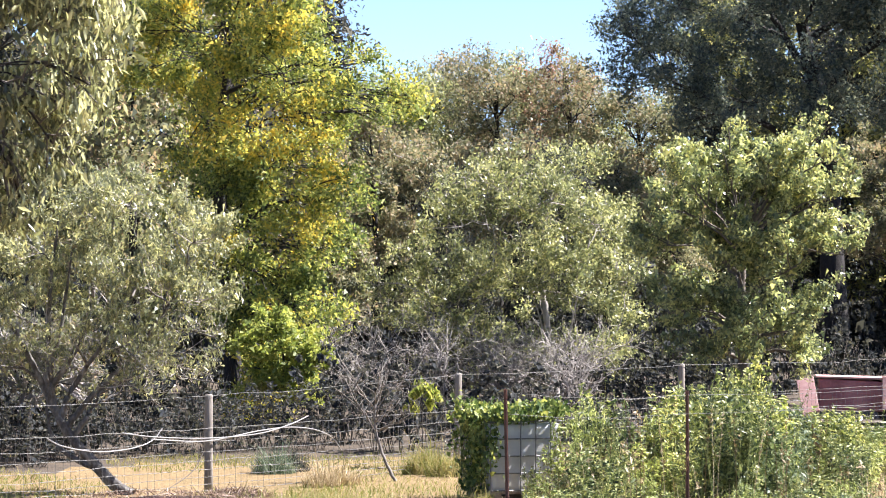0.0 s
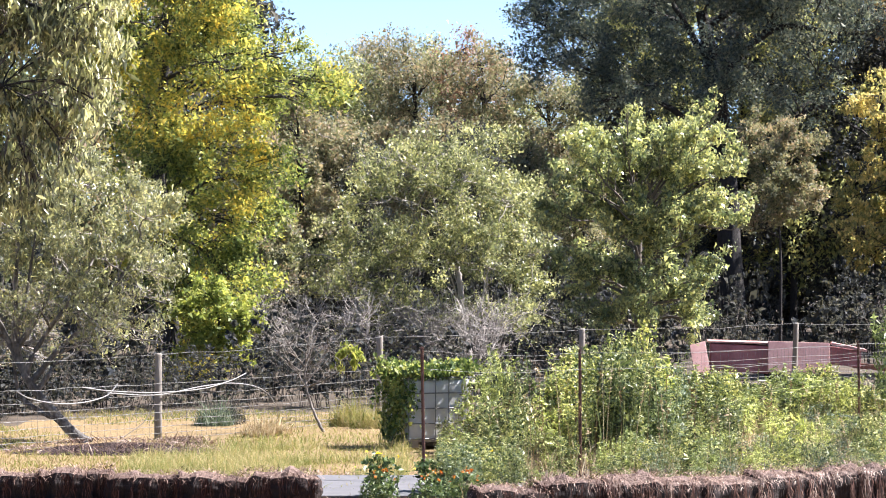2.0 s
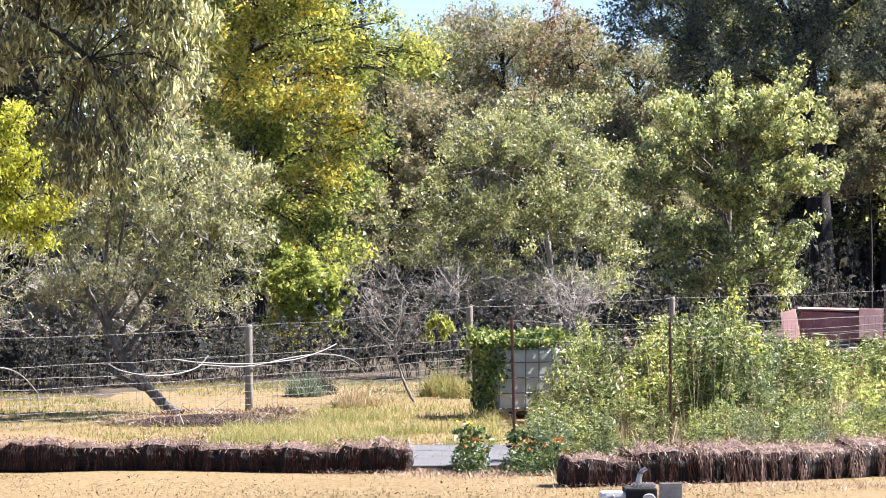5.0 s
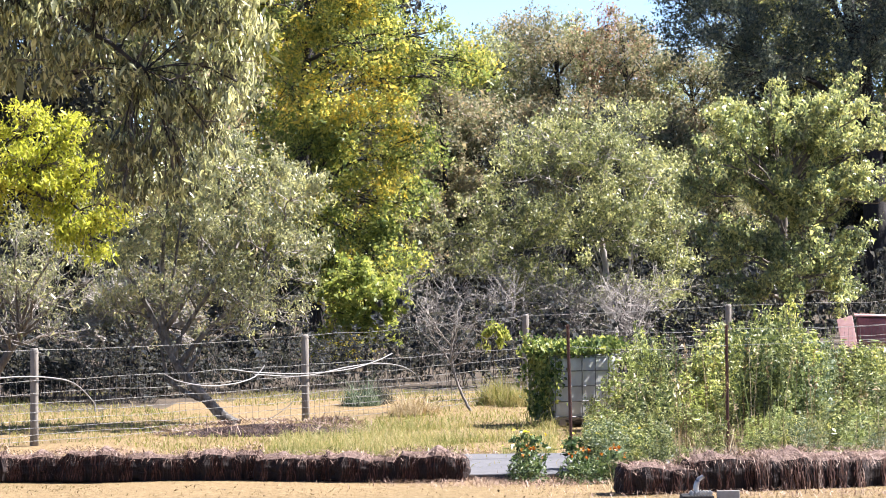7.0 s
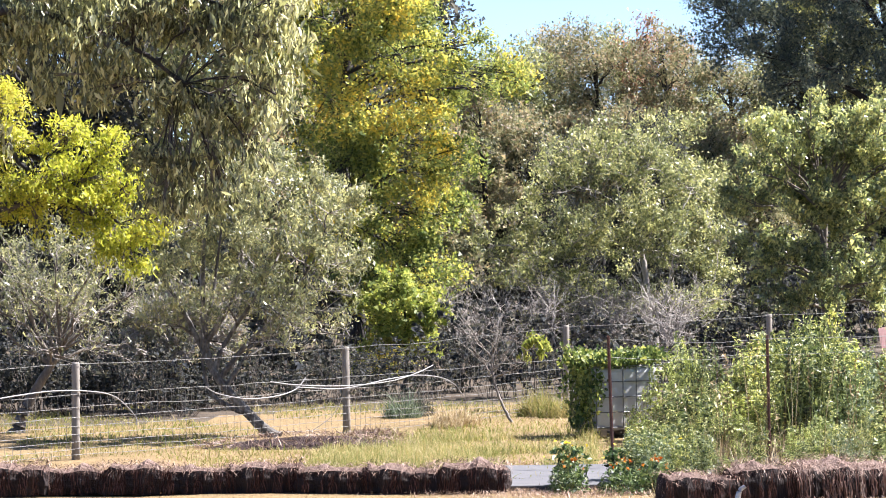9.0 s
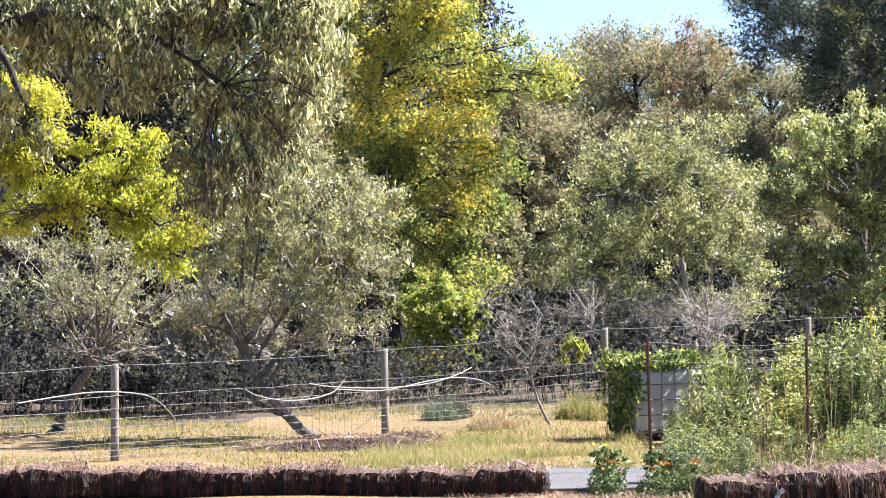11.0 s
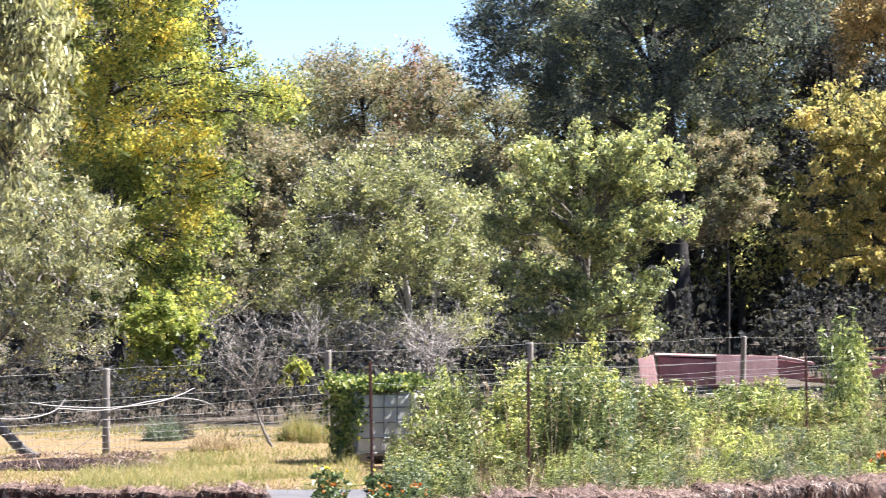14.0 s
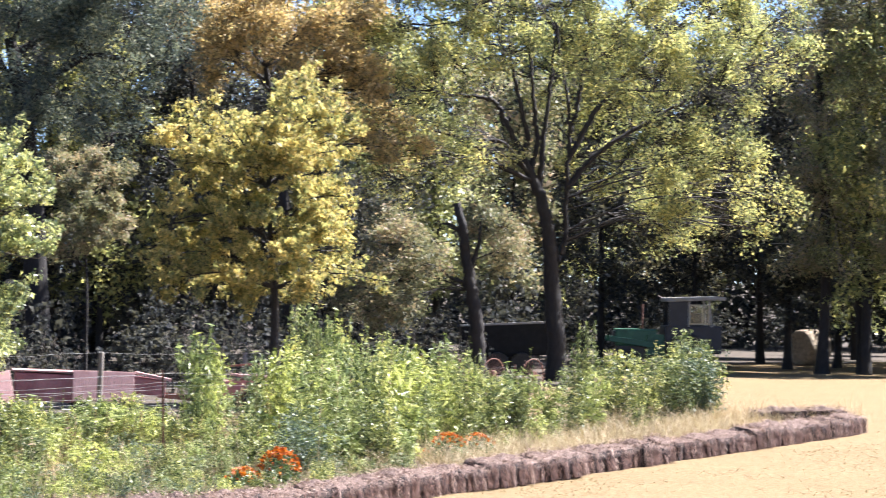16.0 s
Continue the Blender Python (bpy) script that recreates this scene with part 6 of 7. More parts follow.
# ---- woods behind everything ----
def far_wood():
    kinds = []
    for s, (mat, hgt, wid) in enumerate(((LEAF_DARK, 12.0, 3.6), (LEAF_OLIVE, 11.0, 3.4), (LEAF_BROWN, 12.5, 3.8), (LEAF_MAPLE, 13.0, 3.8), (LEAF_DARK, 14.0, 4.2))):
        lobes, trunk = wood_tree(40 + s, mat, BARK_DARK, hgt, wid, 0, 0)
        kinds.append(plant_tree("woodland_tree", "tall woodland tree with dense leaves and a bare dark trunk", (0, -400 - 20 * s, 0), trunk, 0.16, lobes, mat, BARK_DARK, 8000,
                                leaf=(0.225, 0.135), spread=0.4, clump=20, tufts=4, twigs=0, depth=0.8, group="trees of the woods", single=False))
    used = set()

    def put(k, x, y, scale):
        m = pose(x, y, -0.05, 0, 0, rng.uniform(0, 360)) @ Matrix.Diagonal((scale * rng.uniform(0.9, 1.1), scale * rng.uniform(0.9, 1.1), scale, 1))
        set_copy(kinds[k], m, used)

    for k in range(44):
        az = radians(-13 + 39 * (k + rng.uniform(0, 1)) / 44)
        deg = math.degrees(az)
        low = -3.2 < deg < 3.5
        far = rng.uniform(86, 112) if low else rng.uniform(96, 125)
        if deg < -3.5:
            far = rng.uniform(82, 105)
        if 3.5 <= deg <= 8:
            far = rng.uniform(114, 130)
        if deg > 8:
            far = rng.uniform(126, 158)
        scale = rng.uniform(0.42, 0.54) if low else rng.uniform(0.85, 1.15)
        put(int(rng.choice([1, 2, 0] if low else [0, 1, 3, 4, 2])), math.sin(az) * far, math.cos(az) * far, scale)

    for k in range(11):                           # trees behind the oak, in the tint darkened for woodland shade
        az = radians(3.3 + 0.75 * k)
        put(int(rng.choice([0, 4])), math.sin(az) * (116 + 3 * (k % 3)), math.cos(az) * (116 + 3 * (k % 3)), rng.uniform(0.62, 0.75) if k < 3 else rng.uniform(0.8, 0.95))
    for x, y in ((40.5, 115.5), (44.0, 113.0), (39.5, 121), (42.5, 124), (46, 131), (48.5, 127), (45, 121.5), (50, 131), (49, 110), (50.5, 115), (49, 119), (53, 113), (54, 121), (56, 117), (51, 107), (58, 126), (37, 125), (33, 124), (29, 122)):
        put(int(rng.choice([0, 0, 4, 2, 3])), x, y, rng.uniform(0.85, 1.0))
    for k in range(9):                            # the woods go on to the east, and shade the far lawn
        put(int(rng.choice([0, 1, 3, 4])), rng.uniform(50, 80), rng.uniform(104, 150), rng.uniform(0.95, 1.2))


far_wood()


rng = np.random.default_rng(303)
# ---- undergrowth along the woods' edge ----
def make_shrub(name, label, mat, hgt, rad, count, leaf, group, stems=9, stalk=None, droop=0.3, flowers=None, slim=1.0, upward=0.6, spikes=False):
    """A bush or weed: stems that fan from the ground, leaves along them, perhaps flower heads."""
    root = empty(name)
    paths, radii, cs, tips = [], [], [], []
    for k in range(stems):
        ang = rng.uniform(0, 6.28)
        r = rad * math.sqrt(rng.uniform(0, 1))
        h = hgt * rng.uniform(0.7, 1.05)
        b = np.array([math.cos(ang) * r * 0.35, math.sin(ang) * r * 0.35, -0.02])
        e = np.array([math.cos(ang) * r, math.sin(ang) * r, h])
        p = curve_points([b, (b + e) / 2 + rng.normal(0, 0.05, 3) * rad, e], 3, 0.006)
        paths.append(p)
        radii.append(np.linspace(0.009, 0.003, len(p)) * slim)
        tips.append(e)
        m = count // stems
        nodes = max(4, m // 11)
        t = np.sort(rng.uniform(0.1, 1, nodes) ** 0.8) * (len(p) - 1)
        i = np.minimum(t.astype(int), len(p) - 2)
        q = p[i] + (p[i + 1] - p[i]) * (t - i)[:, None]
        out = rng.normal(0, 1, (nodes, 3)) * rad * 0.24 * (1.2 - 0.7 * (t / len(p)))[:, None]
        out[:, 2] = np.abs(out[:, 2]) * 0.6
        hub = q + out
        cs.append(np.repeat(hub, m // nodes, axis=0) + rng.normal(0, 1, (m // nodes * nodes, 3)) * np.array([1, 1, 0.8]) * min(0.045, rad * 0.12))
        if spikes:                                # upright feathery tips
            q = e + np.column_stack([rng.normal(0, 0.012, 14), rng.normal(0, 0.012, 14), rng.uniform(-0.12, 0.16, 14)])
            cs.append(q)
            paths.append(np.array([e, e + np.array([rng.normal(0, 0.02), rng.normal(0, 0.02), 0.17])]))
            radii.append(np.array([0.003, 0.0015]))
    V, Fc = tubes(paths, radii, 3)
    tagged(child("stem_mass", mesh_from("stem_mass", V, Fc, stalk or STALK_GREEN), root), kind="stuff")
    cs = np.concatenate(cs)
    V, Fc = leaves(cs[cs[:, 2] > 0.03], leaf[0], leaf[1], droop, upward)
    tagged(child("foliage", mesh_from("foliage", V, Fc, mat), root), kind="stuff")
    if flowers:
        fmat, n, size = flowers
        tips = np.array(tips)
        f = tips[rng.integers(0, len(tips), n)] + rng.normal(0, 1, (n, 3)) * np.array([rad * 0.22, rad * 0.22, 0.035])
        V, Fc = leaves(f, size, size * 0.8, -0.2, 1.2)
        tagged(child("blossoms", mesh_from("blossoms", V, Fc, fmat), root), kind="stuff")
    return tagged(root, label, "shrub" if not flowers else "flower", group)


def scatter(kinds, places):
    used = set()
    for k, x, y, s, sz in places:
        if sz < 0.45:
            s = max(0.4, 1.5 * sz)
        m = pose(x, y, -0.02, 0, 0, rng.uniform(0, 360)) @ Matrix.Diagonal((s, s, sz, 1))
        set_copy(kinds[k], m, used)
    for k, ob in enumerate(kinds):
        if ob.name not in used:
            ob.matrix_world = pose(-30, 60 + k, 0)


edge = [make_shrub("edge_shrub", "tangled shrub at the edge of the woods, darkened for shade", LEAF_DARK, 2.2, 1.1, 1100, (0.12, 0.07), "undergrowth", 16, BARK_DARK),
        make_shrub("edge_shrub", "twiggy shrub at the edge of the woods, darkened for shade", LEAF_DARK, 1.9, 1.0, 950, (0.12, 0.065), "undergrowth", 18, BARK_DARK),
        make_shrub("edge_shrub", "half-bare shrub at the edge of the woods, darkened for shade", LEAF_DARK, 1.7, 0.9, 620, (0.1, 0.05), "undergrowth", 18, BARK_GREY)]
spots = []
for k in range(84):
    az = -12 + 36 * (k + rng.uniform(0, 1)) / 84
    x0 = math.tan(radians(az))
    y = 75.0
    for _ in range(6):
        y = wood_edge(x0 * y)
    y += rng.uniform(13, 17) if k % 2 else rng.uniform(18, 30)
    if az > 10:
        y += 6
    if az < -5.2:
        y -= 9
    elif az < -1:
        y += 4
    s = rng.uniform(0.8, 1.15)
    spots.append((int(rng.choice([0, 0, 0, 1, 2])), x0 * y, y, s * 1.2, s * (1.0 if k % 2 else 1.5)))
for k in range(42):                              # near-black brush standing in for the shade where the pasture ends
    az = -12 + 15 * (k + rng.uniform(0, 1)) / 42
    y = wood_edge(math.tan(radians(az)) * 66) + rng.uniform(1.5, 5.5)
    spots.append((int(rng.choice([0, 2, 2, 2])), math.tan(radians(az)) * y, y, rng.uniform(0.8, 1.0), rng.uniform(0.45, 0.85)))
for k in range(14):                              # a close stand behind the pear tree
    spots.append((int(rng.choice([0, 1])), rng.uniform(5.0, 16.0), rng.uniform(112, 132), rng.uniform(1.3, 1.7), rng.uniform(1.0, 1.6)))
scatter(edge, spots)

def wood_bank():
    """The closed mass of leaves deep in the woods, near-black in place of its shade."""
    n = 120000
    az = np.radians(np.where(rng.uniform(0, 1, n) < 0.4, rng.uniform(9, 27, n), rng.uniform(-14, 27, n)))
    far = np.where(np.degrees(az) < -3.0, rng.uniform(104, 112, n), rng.uniform(164, 176, n))
    low = (np.degrees(az) > -3.5) & (np.degrees(az) < 3.5)
    top = np.where(low, 7.0, np.where(np.degrees(az) > 9.0, 19.0, 11.0)) * (0.8 + 0.2 * np.sin(az * 60) + 0.1 * np.sin(az * 170))
    z = top * rng.uniform(0, 1, n)
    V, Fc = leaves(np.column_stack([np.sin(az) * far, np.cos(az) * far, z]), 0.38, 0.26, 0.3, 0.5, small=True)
    return tagged(new("deep_woods", mesh_from("deep_woods", V, Fc, LEAF_DARK)), "dense leaves deep in the woods, near-black for their shade", "woods", kind="stuff")


wood_bank()

def make_brush():
    """Leafless brush: stems that arch out of one root, with a tangle of side twigs."""
    root = empty("bare_brush")
    paths, radii = [], []
    for k in range(9):
        a, h = rng.uniform(0, 6.28), rng.uniform(1.3, 2.3)
        out = np.array([math.cos(a), math.sin(a) * 0.6, 0]) * rng.uniform(0.4, 1.3)
        stem = curve_points([(0.1 * math.cos(a), 0.1 * math.sin(a), -0.03), tuple(out * 0.35 + [0, 0, h * 0.55]), tuple(out + [0, 0, h])], 4, 0.02)
        paths.append(stem)
        radii.append(np.linspace(0.022, 0.009, len(stem)))
        for side in spawn(stem, 9, 0.8, 0.05, 0.75, 0.2):
            paths.append(side)
            radii.append(np.linspace(0.010, 0.006, 4))
            for twig in spawn(side, 5, 0.38, 0.1, 0.8):
                paths.append(twig[[0, 1, 3]])
                radii.append(np.array([0.0065, 0.005, 0.003]))
    V, Fc = tubes(paths, radii, 3)
    tagged(child("branch_mass", mesh_from("branch_mass", V, Fc, TWIG_GREY), root), kind="stuff")
    return tagged(root, "leafless grey brush at the edge of the pasture", "shrub", "bare brush")


bare = [make_brush(), make_brush()]
scatter(bare, [(k % 2, -1.3 + 0.95 * k + 0.3 * math.sin(k * 2.1), 75.6 + 0.8 * math.sin(k * 1.3), 1.0, 0.85 + 0.15 * math.sin(k * 3.0)) for k in range(-2, 4)])

rng = np.random.default_rng(304)
# ---- garden weeds behind the bales ----
TALL = 1.6
weeds = [make_shrub("leafy_weed", "leafy green garden plant grown wild behind the bales", LEAF_WEED, TALL, 0.36, 1650, (0.055, 0.025), "garden plants", 13, spikes=True),
         make_shrub("arching_weed", "tall pale green weed with narrow arching leaves", LEAF_LIME, TALL, 0.34, 1300, (0.085, 0.019), "garden plants", 12, droop=0.4, upward=0.2, spikes=True),
         make_shrub("blue_green_bush", "bushy blue-green garden plant", LEAF_BLUE, TALL, 0.38, 1500, (0.05, 0.023), "garden plants", 15),
         make_shrub("dry_stalk_weed", "dry brown-stalked weed with few green leaves", LEAF_LIME, TALL, 0.34, 600, (0.07, 0.026), "garden plants", 16, STALK_BROWN, slim=0.7, spikes=True),
         make_shrub("willow_weed", "willow-leaved green weed with feathery tips", LEAF_WEED, TALL, 0.32, 1600, (0.068, 0.017), "garden plants", 14, droop=0.1, upward=0.2, spikes=True),
         make_shrub("broadleaf_plant", "broad-leaved yellow-green garden plant", LEAF_VINE, TALL, 0.38, 700, (0.095, 0.05), "garden plants", 13, droop=0.5)]
ROW = ((0.35, 40.2), (6.2, 42.6), (24.6, 70.4))


def behind_row(s, off):
    """A place s metres along the right-hand bales and off metres behind them."""
    for (x0, y0), (x1, y1) in zip(ROW, ROW[1:]):
        L = math.hypot(x1 - x0, y1 - y0)
        if s <= L or (x1, y1) == ROW[-1]:
            ux, uy = (x1 - x0) / L, (y1 - y0) / L
            return x0 + ux * s - uy * off, y0 + uy * s + ux * off
        s -= L




def weed_height(x, y):
    """The garden's zones: a thicket by the slab, a lower bed, a stand of tall stalks, then low again."""
    bed = x / y
    if bed < 0.078:
        return 1.52
    if bed < 0.145:
        return 1.3 - 0.03 * (y - 46)
    if bed < 0.17:
        return 1.5
    if bed < 0.205:
        return 2.12
    if bed < 0.225:
        return 1.8
    if bed < 0.245:
        return 1.65
    return 1.35


def clump_height(x, y):
    """Plants stand in clumps with hollows between them."""
    return min(1.08, max(0.4, 0.86 + 0.75 * noise.noise((x * 0.8, y * 0.5, 3.0))))


def clump_kind(x, y, kinds):
    """Neighbours are mostly of one kind."""
    return kinds[int(len(kinds) * (0.5 + 0.75 * noise.noise((x * 0.55, y * 0.35, 11.0))) + rng.uniform(-0.6, 0.6)) % len(kinds)]


def before_posts(x, y):
    """Whether a place lies on the near side of the steel posts' line."""
    for (x0, y0, _), (x1, y1, _) in zip(RODS, RODS[1:]):
        if x <= x1:
            return y < y0 + (y1 - y0) * (x - x0) / (x1 - x0) + 0.25
    return False


FLOWERS = ((8.35, 50.0), (7.75, 49.6), (12.6, 57.6), (13.4, 58.8))


def clear_of_flowers(x, y):
    """Keeps the strip between the marigolds and the bales free of tall plants."""
    return all(not (-9.0 < y - fy < 0.35 and abs(x - fx * y / fy) < 0.7) for fx, fy in FLOWERS)


spots = []
for k in range(16):                              # dark low plants between the slab and the bales
    spots.append((int(rng.choice([0, 2, 2])), rng.uniform(0.35, 1.3), rng.uniform(42.2, 44.6), rng.uniform(0.7, 0.95), rng.uniform(0.4, 0.75) / TALL))
for k in range(170):                             # thicket next to the slab
    x, y = rng.uniform(0.3, 7.2), rng.uniform(43.0, 52.5)
    bed = x / y
    h = weed_height(x, y) * clump_height(x, y) * rng.uniform(0.72, 1.1)
    if before_posts(x, y):
        if rng.uniform() < 0.45:
            continue
        h = rng.uniform(0.25, 0.6)
    if bed < 0.021:
        h = rng.uniform(0.25, 0.5)
    elif bed < 0.027:
        h *= 0.6
    kind = clump_kind(x, y, (0, 4, 3, 4, 0, 1)) if x < 3.6 else clump_kind(x, y, (0, 3, 1, 2, 4, 1))
    spots.append((int(kind), x, y, rng.uniform(0.8, 1.2), h / TALL))
for k in range(330):                             # along the slanting row
    s = rng.uniform(6, 22) if k < 200 else rng.uniform(19, 34)
    off = rng.uniform(0.9 if s < 13 else 2.8, 9.5)
    x, y = behind_row(s, off)
    if x / y < 0.04:
        continue
    h = weed_height(x, y) * clump_height(x, y) * rng.uniform(0.72, 1.1)
    if off < 2.8 or before_posts(x, y):
        if rng.uniform() < 0.25:
            continue
        h *= rng.uniform(0.35, 0.75)
    kind = clump_kind(x, y, (1, 2, 0, 1, 4, 3)) if x / y < 0.2 else clump_kind(x, y, (0, 1, 5, 1, 4))
    spots.append((int(kind), x, y, rng.uniform(0.85, 1.25), h / TALL))
for k in range(26):                              # a last bushy clump at the row's end
    x, y = rng.uniform(19.6, 23.6), rng.uniform(73.0, 78.5)
    if x / y < 0.262 or x / y > 0.302:
        continue
    spots.append((int(rng.choice([0, 0, 2, 4])), x, y, rng.uniform(1.1, 1.5), rng.uniform(0.7, 1.05) * (1.3 + 20 * (x / y - 0.262)) / TALL))
for x, y, h in ((18.6, 71.4, 2.1), (18.75, 71.6, 1.6), (18.5, 71.8, 1.3)):
    spots.append((0, x, y, 0.8, h / TALL))
for k in range(70):                              # low green plants right behind the bales
    x, y = behind_row(rng.uniform(1.5, 16), rng.uniform(0.55, 2.0))
    if all(abs(x - fx * y / fy) > 0.5 for fx, fy in FLOWERS):
        spots.append((int(rng.choice([0, 2, 4])), x, y, rng.uniform(0.7, 1.0), rng.uniform(0.3, 0.6) / TALL))
for x, y, h in ((0.95, 52.4, 1.1), (1.15, 51.6, 1.35), (0.75, 51.8, 0.8), (1.3, 52.6, 1.5), (0.5, 51.2, 0.5)):   # beside the tank
    spots.append((3 if h < 1.2 else 1, x, y, 0.8, h / TALL))
for k in range(64):                              # the garden's far end tapers off beside the trailer
    s = rng.uniform(21, 31.5)
    x, y = behind_row(s, rng.uniform(3.4, 8.5))
    spots.append((int(rng.choice([1, 0, 4, 1])), x, y, rng.uniform(0.9, 1.2), (2.1 - 0.075 * (s - 21)) * rng.uniform(0.75, 1.05) / TALL))
scatter(weeds, [q for q in spots if q[4] * TALL < 0.62 or clear_of_flowers(q[1], q[2])])


def dry_stalks(name, label, n, lengths, mat):
    """Thin upright stems with small seed heads, standing among the weeds."""
    paths, radii, heads = [], [], []
    while len(paths) < n:
        x, y = behind_row(rng.uniform(0.5, 30), rng.uniform(2.6, 8.5))
        if x / y < 0.02 or not clear_of_flowers(x, y):
            continue
        h = weed_height(x, y) * rng.uniform(*lengths)
        lean = rng.normal(0, 0.1, 2) * h
        p = np.array([(x, y, -0.02), (x + lean[0] * 0.3, y + lean[1] * 0.3, h * 0.5), (x + lean[0], y + lean[1], h)])
        paths.append(p)
        radii.append(np.array([0.0045, 0.0035, 0.002]))
        q = np.sort(rng.uniform(0.72, 1.02, 12))[:, None]
        heads.append(p[1] + (p[2] - p[1]) * (2 * q - 1) + rng.normal(0, 0.018, (12, 3)))
    V, Fc = tubes(paths, radii, 3)
    U, Fl = leaves(np.concatenate(heads), 0.045, 0.016, -0.3, 0.2)
    return tagged(new(name, mesh_from(name, np.concatenate([V, U]), [Fc, Fl + len(V)], mat)), label, "weeds", kind="stuff")


dry_stalks("dry_stalks", "dry brown weed stalks with seed heads", 60, (0.6, 1.1), STALK_BROWN)
dry_stalks("pale_stalks", "pale straw-coloured weed stalks with seed heads", 60, (0.5, 1.0), STALK_DRY)
dry_stalks("green_stalks", "tall green flowering stalks above the weeds", 90, (0.9, 1.25), STALK_GREEN)


def make_marigold(label, rad, hgt, blooms, size):
    """A round bush: leaves through a dome, blossoms over its upper half."""
    root = empty("marigold")
    n = 900
    d = rng.normal(0, 1, (n, 3))
    d[:, 2] = np.abs(d[:, 2])
    d /= np.linalg.norm(d, axis=1)[:, None]
    q = d * rng.uniform(0.25, 1.0, (n, 1)) ** 0.5 * np.array([rad, rad, hgt * 0.92])
    stems = [curve_points([(0, 0, -0.02), tuple(d[k] * np.array([rad, rad, hgt]) * 0.4), tuple(q[k])], 3) for k in range(16)]
    tagged(child("stem_mass", mesh_from("stem_mass", *tubes(stems, [0.006] * 16, 3), STALK_GREEN), root), kind="stuff")
    V, Fc = leaves(q, 0.055, 0.022, 0.1, 0.5)
    tagged(child("foliage", mesh_from("foliage", V, Fc, LEAF_MARIGOLD), root), kind="stuff")
    d = rng.normal(0, 1, (blooms, 3))
    d[:, 2] = np.abs(d[:, 2]) * 1.5 + 0.9
    d /= np.linalg.norm(d, axis=1)[:, None]
    hub = d * np.array([rad, rad, hgt]) * rng.uniform(0.93, 1.06, (blooms, 1))
    V, Fc = leaves(np.repeat(hub, 7, axis=0) + rng.normal(0, 0.011, (blooms * 7, 3)), size, size * 0.8, -0.2, 1.0)
    tagged(child("blossoms", mesh_from("blossoms", V, Fc, PETAL_ORANGE), root), kind="stuff")
    return tagged(root, label, "flower", "orange flowers")


rng = np.random.default_rng(306)
# orange flowers
scatter([make_marigold("round bush of orange marigolds", 0.40, 0.6, 110, 0.036)], [(0, 8.35, 50.0, 1.0, 1.1)])
scatter([make_marigold("low bush of orange marigolds", 0.36, 0.36, 50, 0.03)], [(0, 7.75, 49.6, 1.0, 1.1)])
scatter([make_marigold("fading bush of brownish orange marigolds", 0.45, 0.55, 60, 0.028)], [(0, 12.6, 57.6, 1.05, 1.0), (0, 13.4, 58.8, 0.95, 0.9)])
scatter([make_marigold("green marigold bush with a few orange flowers beside the slab", 0.34, 0.52, 9, 0.026)], [(0, -0.46, 41.9, 0.85, 0.85), (0, 0.22, 41.8, 0.95, 0.8), (0, 0.62, 42.0, 0.95, 0.85)])
lil = [make_shrub("yellow_flower", "leafy green plant with small yellow flowers", LEAF_MARIGOLD, 0.75, 0.36, 700, (0.07, 0.04), "yellow flowers", 16, flowers=(PETAL_YELLOW, 7, 0.04))]
scatter(lil, [(0, -0.42, 42.3, 0.8, 0.82), (0, 0.3, 43.2, 0.9, 0.7), (0, 0.75, 43.4, 0.9, 0.75)])


rng = np.random.default_rng(305)
# ---- grass ----
def turf(name, label, boxes, density, height, width, mat, lean=0.6, keep=None):
    roots = []
    for x0, x1, y0, y1 in boxes:
        n = int((x1 - x0) * (y1 - y0) * density)
        roots.append(np.column_stack([rng.uniform(x0, x1, n), rng.uniform(y0, y1, n), np.full(n, -0.03)]))
    roots = np.concatenate(roots)
    if keep is not None:
        roots = roots[[keep(x, y) for x, y, _ in roots]]
    V, Fc = blades(roots, height, width, lean)
    return tagged(new(name, mesh_from(name, V, Fc, mat)), label, "grass", kind="stuff")


turf("lawn_grass", "short dry golden lawn grass", [(-7, 12, 34.5, 42.0)], 260, 0.02, 0.012, GRASS_DRY, 2.2)
turf("lawn_grass", "short dry golden lawn grass", [(8, 30, 42, 72)], 40, 0.022, 0.016, GRASS_DRY, 2.2, lambda x, y: (x - 6.5) * 27.8 - (y - 42.4) * 18.2 > 0)
turf("pasture_grass", "patchy dry pasture grass with green tufts", [(-14, 0.5, 43.5, 64)], 150, 0.07, 0.012, GRASS_MIXED, 1.2, lambda x, y: noise.noise((x * 0.35, y * 0.25, 5)) > -0.05)
turf("tall_grass", "tall pale seeding grass beside the fence", [(-4.2, -0.1, 46.0, 53)], 800, 0.15, 0.0065, GRASS_GREEN, 0.8, lambda x, y: noise.noise((x * 0.5, y * 0.4, 1)) > -0.2)
turf("dry_grass", "dry straw-coloured grass among the weeds", [(0.5, 27, 42, 78)], 60, 0.34, 0.008, STALK_DRY, 0.6,
     lambda x, y: clear_of_flowers(x, y) and -11.5 < ((x - 6.0) * 27.8 - (y - 42.6) * 18.2) / 33.2 < -0.7 and noise.noise((x * 0.3, y * 0.3, 2)) > -0.3)


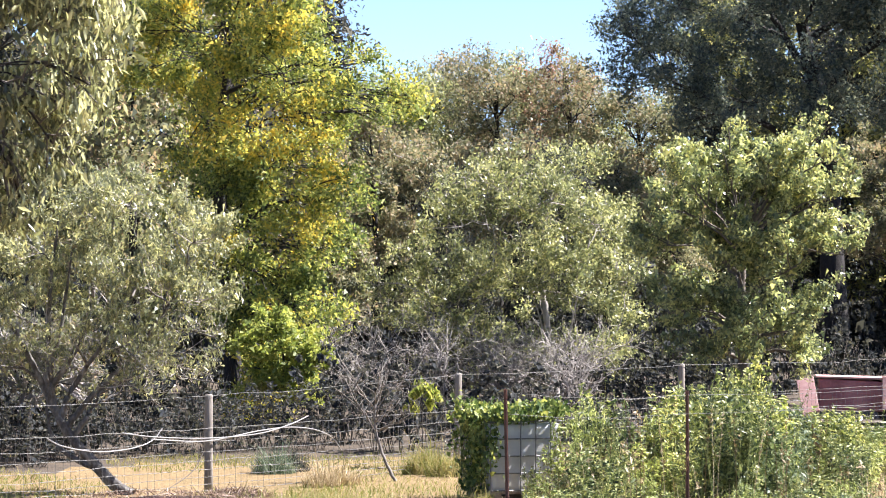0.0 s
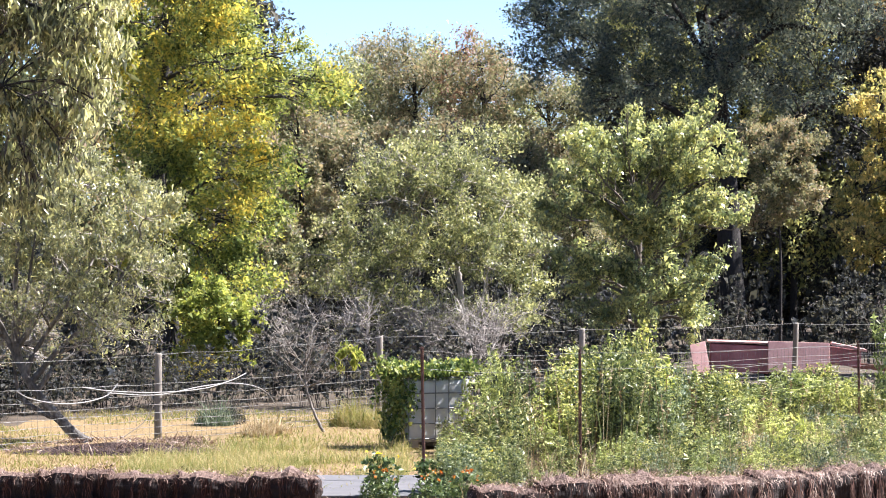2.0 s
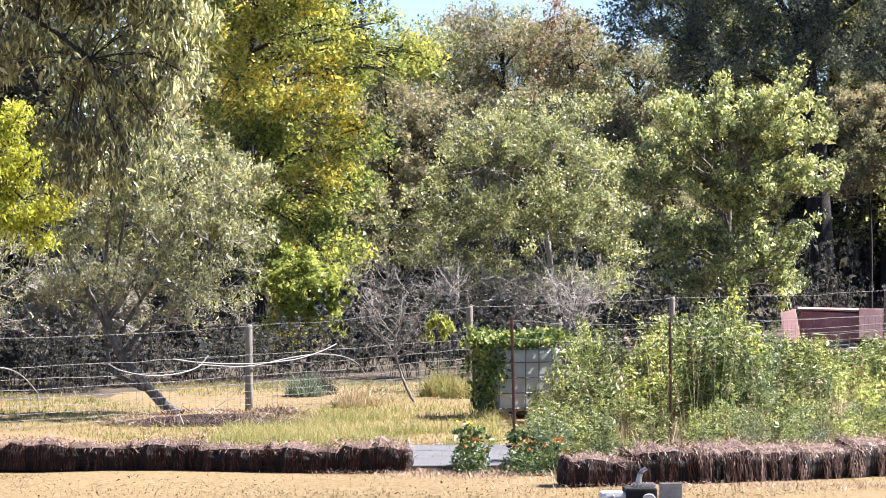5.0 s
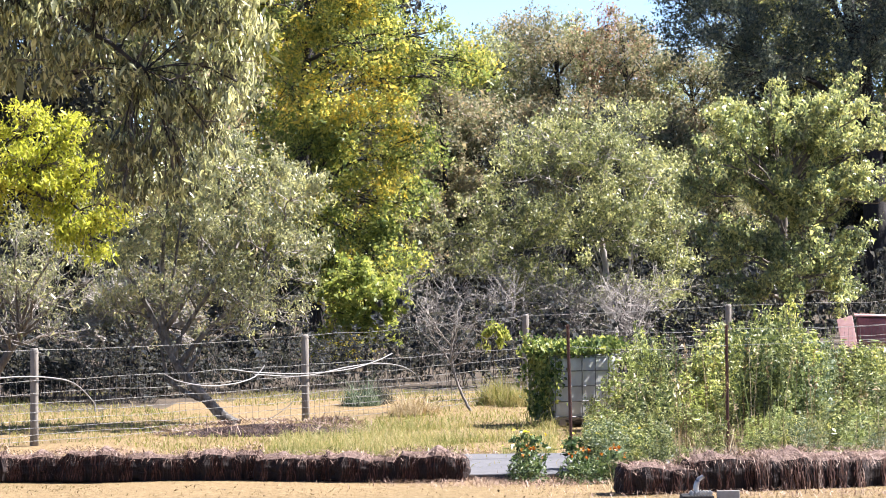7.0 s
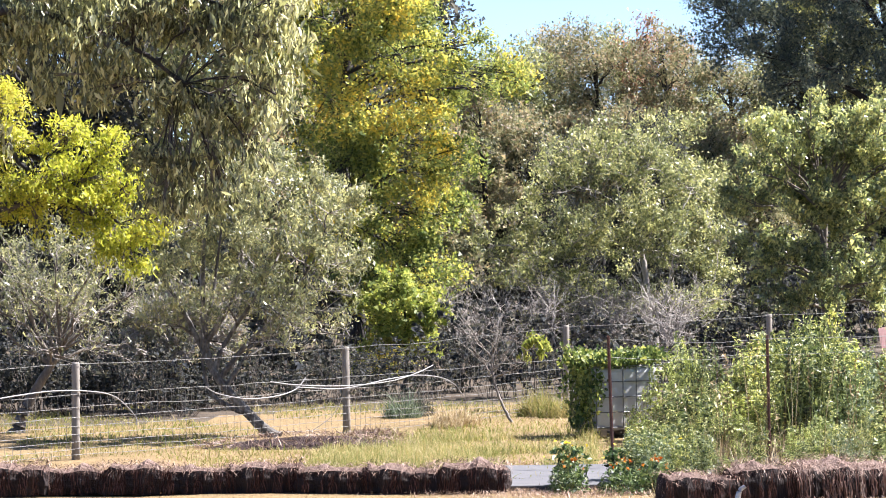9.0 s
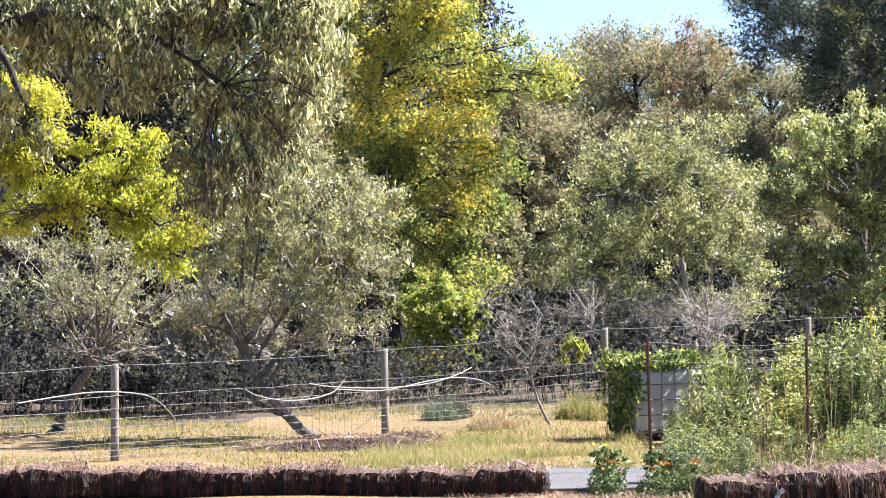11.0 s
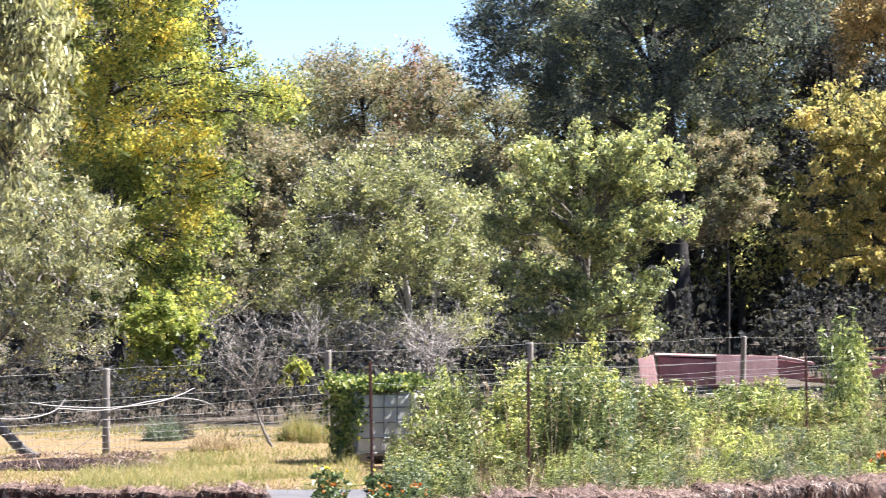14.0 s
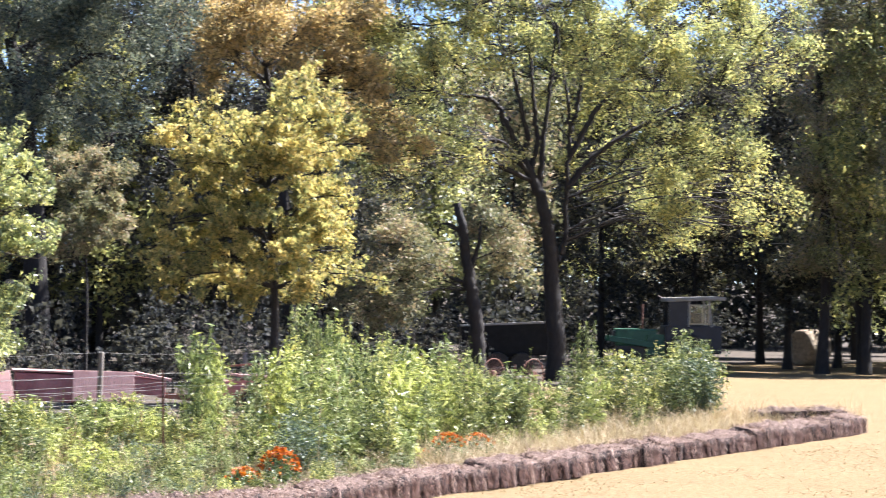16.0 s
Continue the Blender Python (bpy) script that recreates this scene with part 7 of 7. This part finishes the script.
def tussock(x, y, r, h, mat, label):
    n = int(900 * r)
    a = rng.uniform(0, 6.28, n)
    q = r * 0.5 * np.sqrt(rng.uniform(0, 1, n))
    V, Fc = blades(np.column_stack([np.cos(a) * q, np.sin(a) * q, np.full(n, -0.02)]), h * (1.15 - 1.4 * q / r), 0.009, 0.9)
    ob = new("grass_tussock", mesh_from("grass_tussock", V, Fc, mat))
    ob.matrix_world = pose(x, y, 0)
    return tagged(ob, label, "grass", "tussocks in the pasture")


tussock(-3.57, 59.3, 0.7, 0.4, LEAF_BLUE, "dark green grass tussock in the pasture")
tussock(-3.3, 59.8, 0.55, 0.35, LEAF_DARK, "dark green grass tussock in the pasture")
tussock(-2.62, 56.2, 0.6, 0.34, STALK_DRY, "pale dry grass tussock in the pasture")
tussock(-2.3, 56.6, 0.45, 0.26, STALK_DRY, "pale dry grass tussock in the pasture")
tussock(-1.13, 59.2, 0.8, 0.45, GRASS_MIXED, "yellow-green grass tussock in the pasture")
tussock(-0.8, 58.4, 0.7, 0.4, GRASS_MIXED, "yellow-green grass tussock in the pasture")


def fallen_leaves():
    n = 1000
    x, y = rng.uniform(-7, 10, n), rng.uniform(36.5, 42, n)
    V, Fc = leaves(np.column_stack([x, y, np.full(n, 0.012)]), 0.027, 0.016, 0.0, 4.0)
    return tagged(new("fallen_leaves", mesh_from("fallen_leaves", V, Fc, LEAF_FALLEN)), "scattered fallen brown leaves on the lawn", "leaves", kind="stuff")


fallen_leaves()

turf("bed_edge_grass", "dry straw-coloured grass along the back of the bales", [(0.5, 12, 40.5, 56)], 300, 0.15, 0.006, STALK_DRY, 0.9,
     lambda x, y: 0.35 < min(((y - 40.2) * 5.65 - (x - 0.35) * 2.4) / 6.14, ((y - 42.6) * 18.2 - (x - 6.0) * 27.8) / 33.2 if x > 5 else 9) < 2.4 and noise.noise((x * 0.8, y * 0.6, 4)) > -0.25)
turf("pale_seeding_grass", "pale seeding grass along the far bales", [(12, 23, 52, 77)], 230, 0.34, 0.008, STALK_DRY, 0.7,
     lambda x, y: -3.4 < ((x - 6.0) * 27.8 - (y - 42.6) * 18.2) / 33.2 < -0.25 and noise.noise((x * 0.5, y * 0.4, 8)) > -0.35)


def straw_litter():
    """Loose straw trodden into the ground round the slab and along the feet of the bales."""
    q = []
    for x0, x1, y0, y1, n in ((-1.9, 0.9, 40.9, 42.6, 3200), (-2.6, 0.2, 45.9, 47.2, 2000), (-9.5, -1.4, 43.1, 44.4, 4200), (0.6, 6.0, 39.2, 40.3, 1800)):
        q.append(np.column_stack([rng.normal((x0 + x1) / 2, (x1 - x0) / 3.4, n), rng.normal((y0 + y1) / 2, (y1 - y0) / 3.4, n), rng.uniform(0.008, 0.03, n)]))
    V, Fc = leaves(np.concatenate(q), 0.065, 0.006, 0.05, 3.0)
    return tagged(new("straw_litter", mesh_from("straw_litter", V, Fc, STRAW)), "loose straw trodden into the ground by the bales", "straw", kind="stuff")


straw_litter()
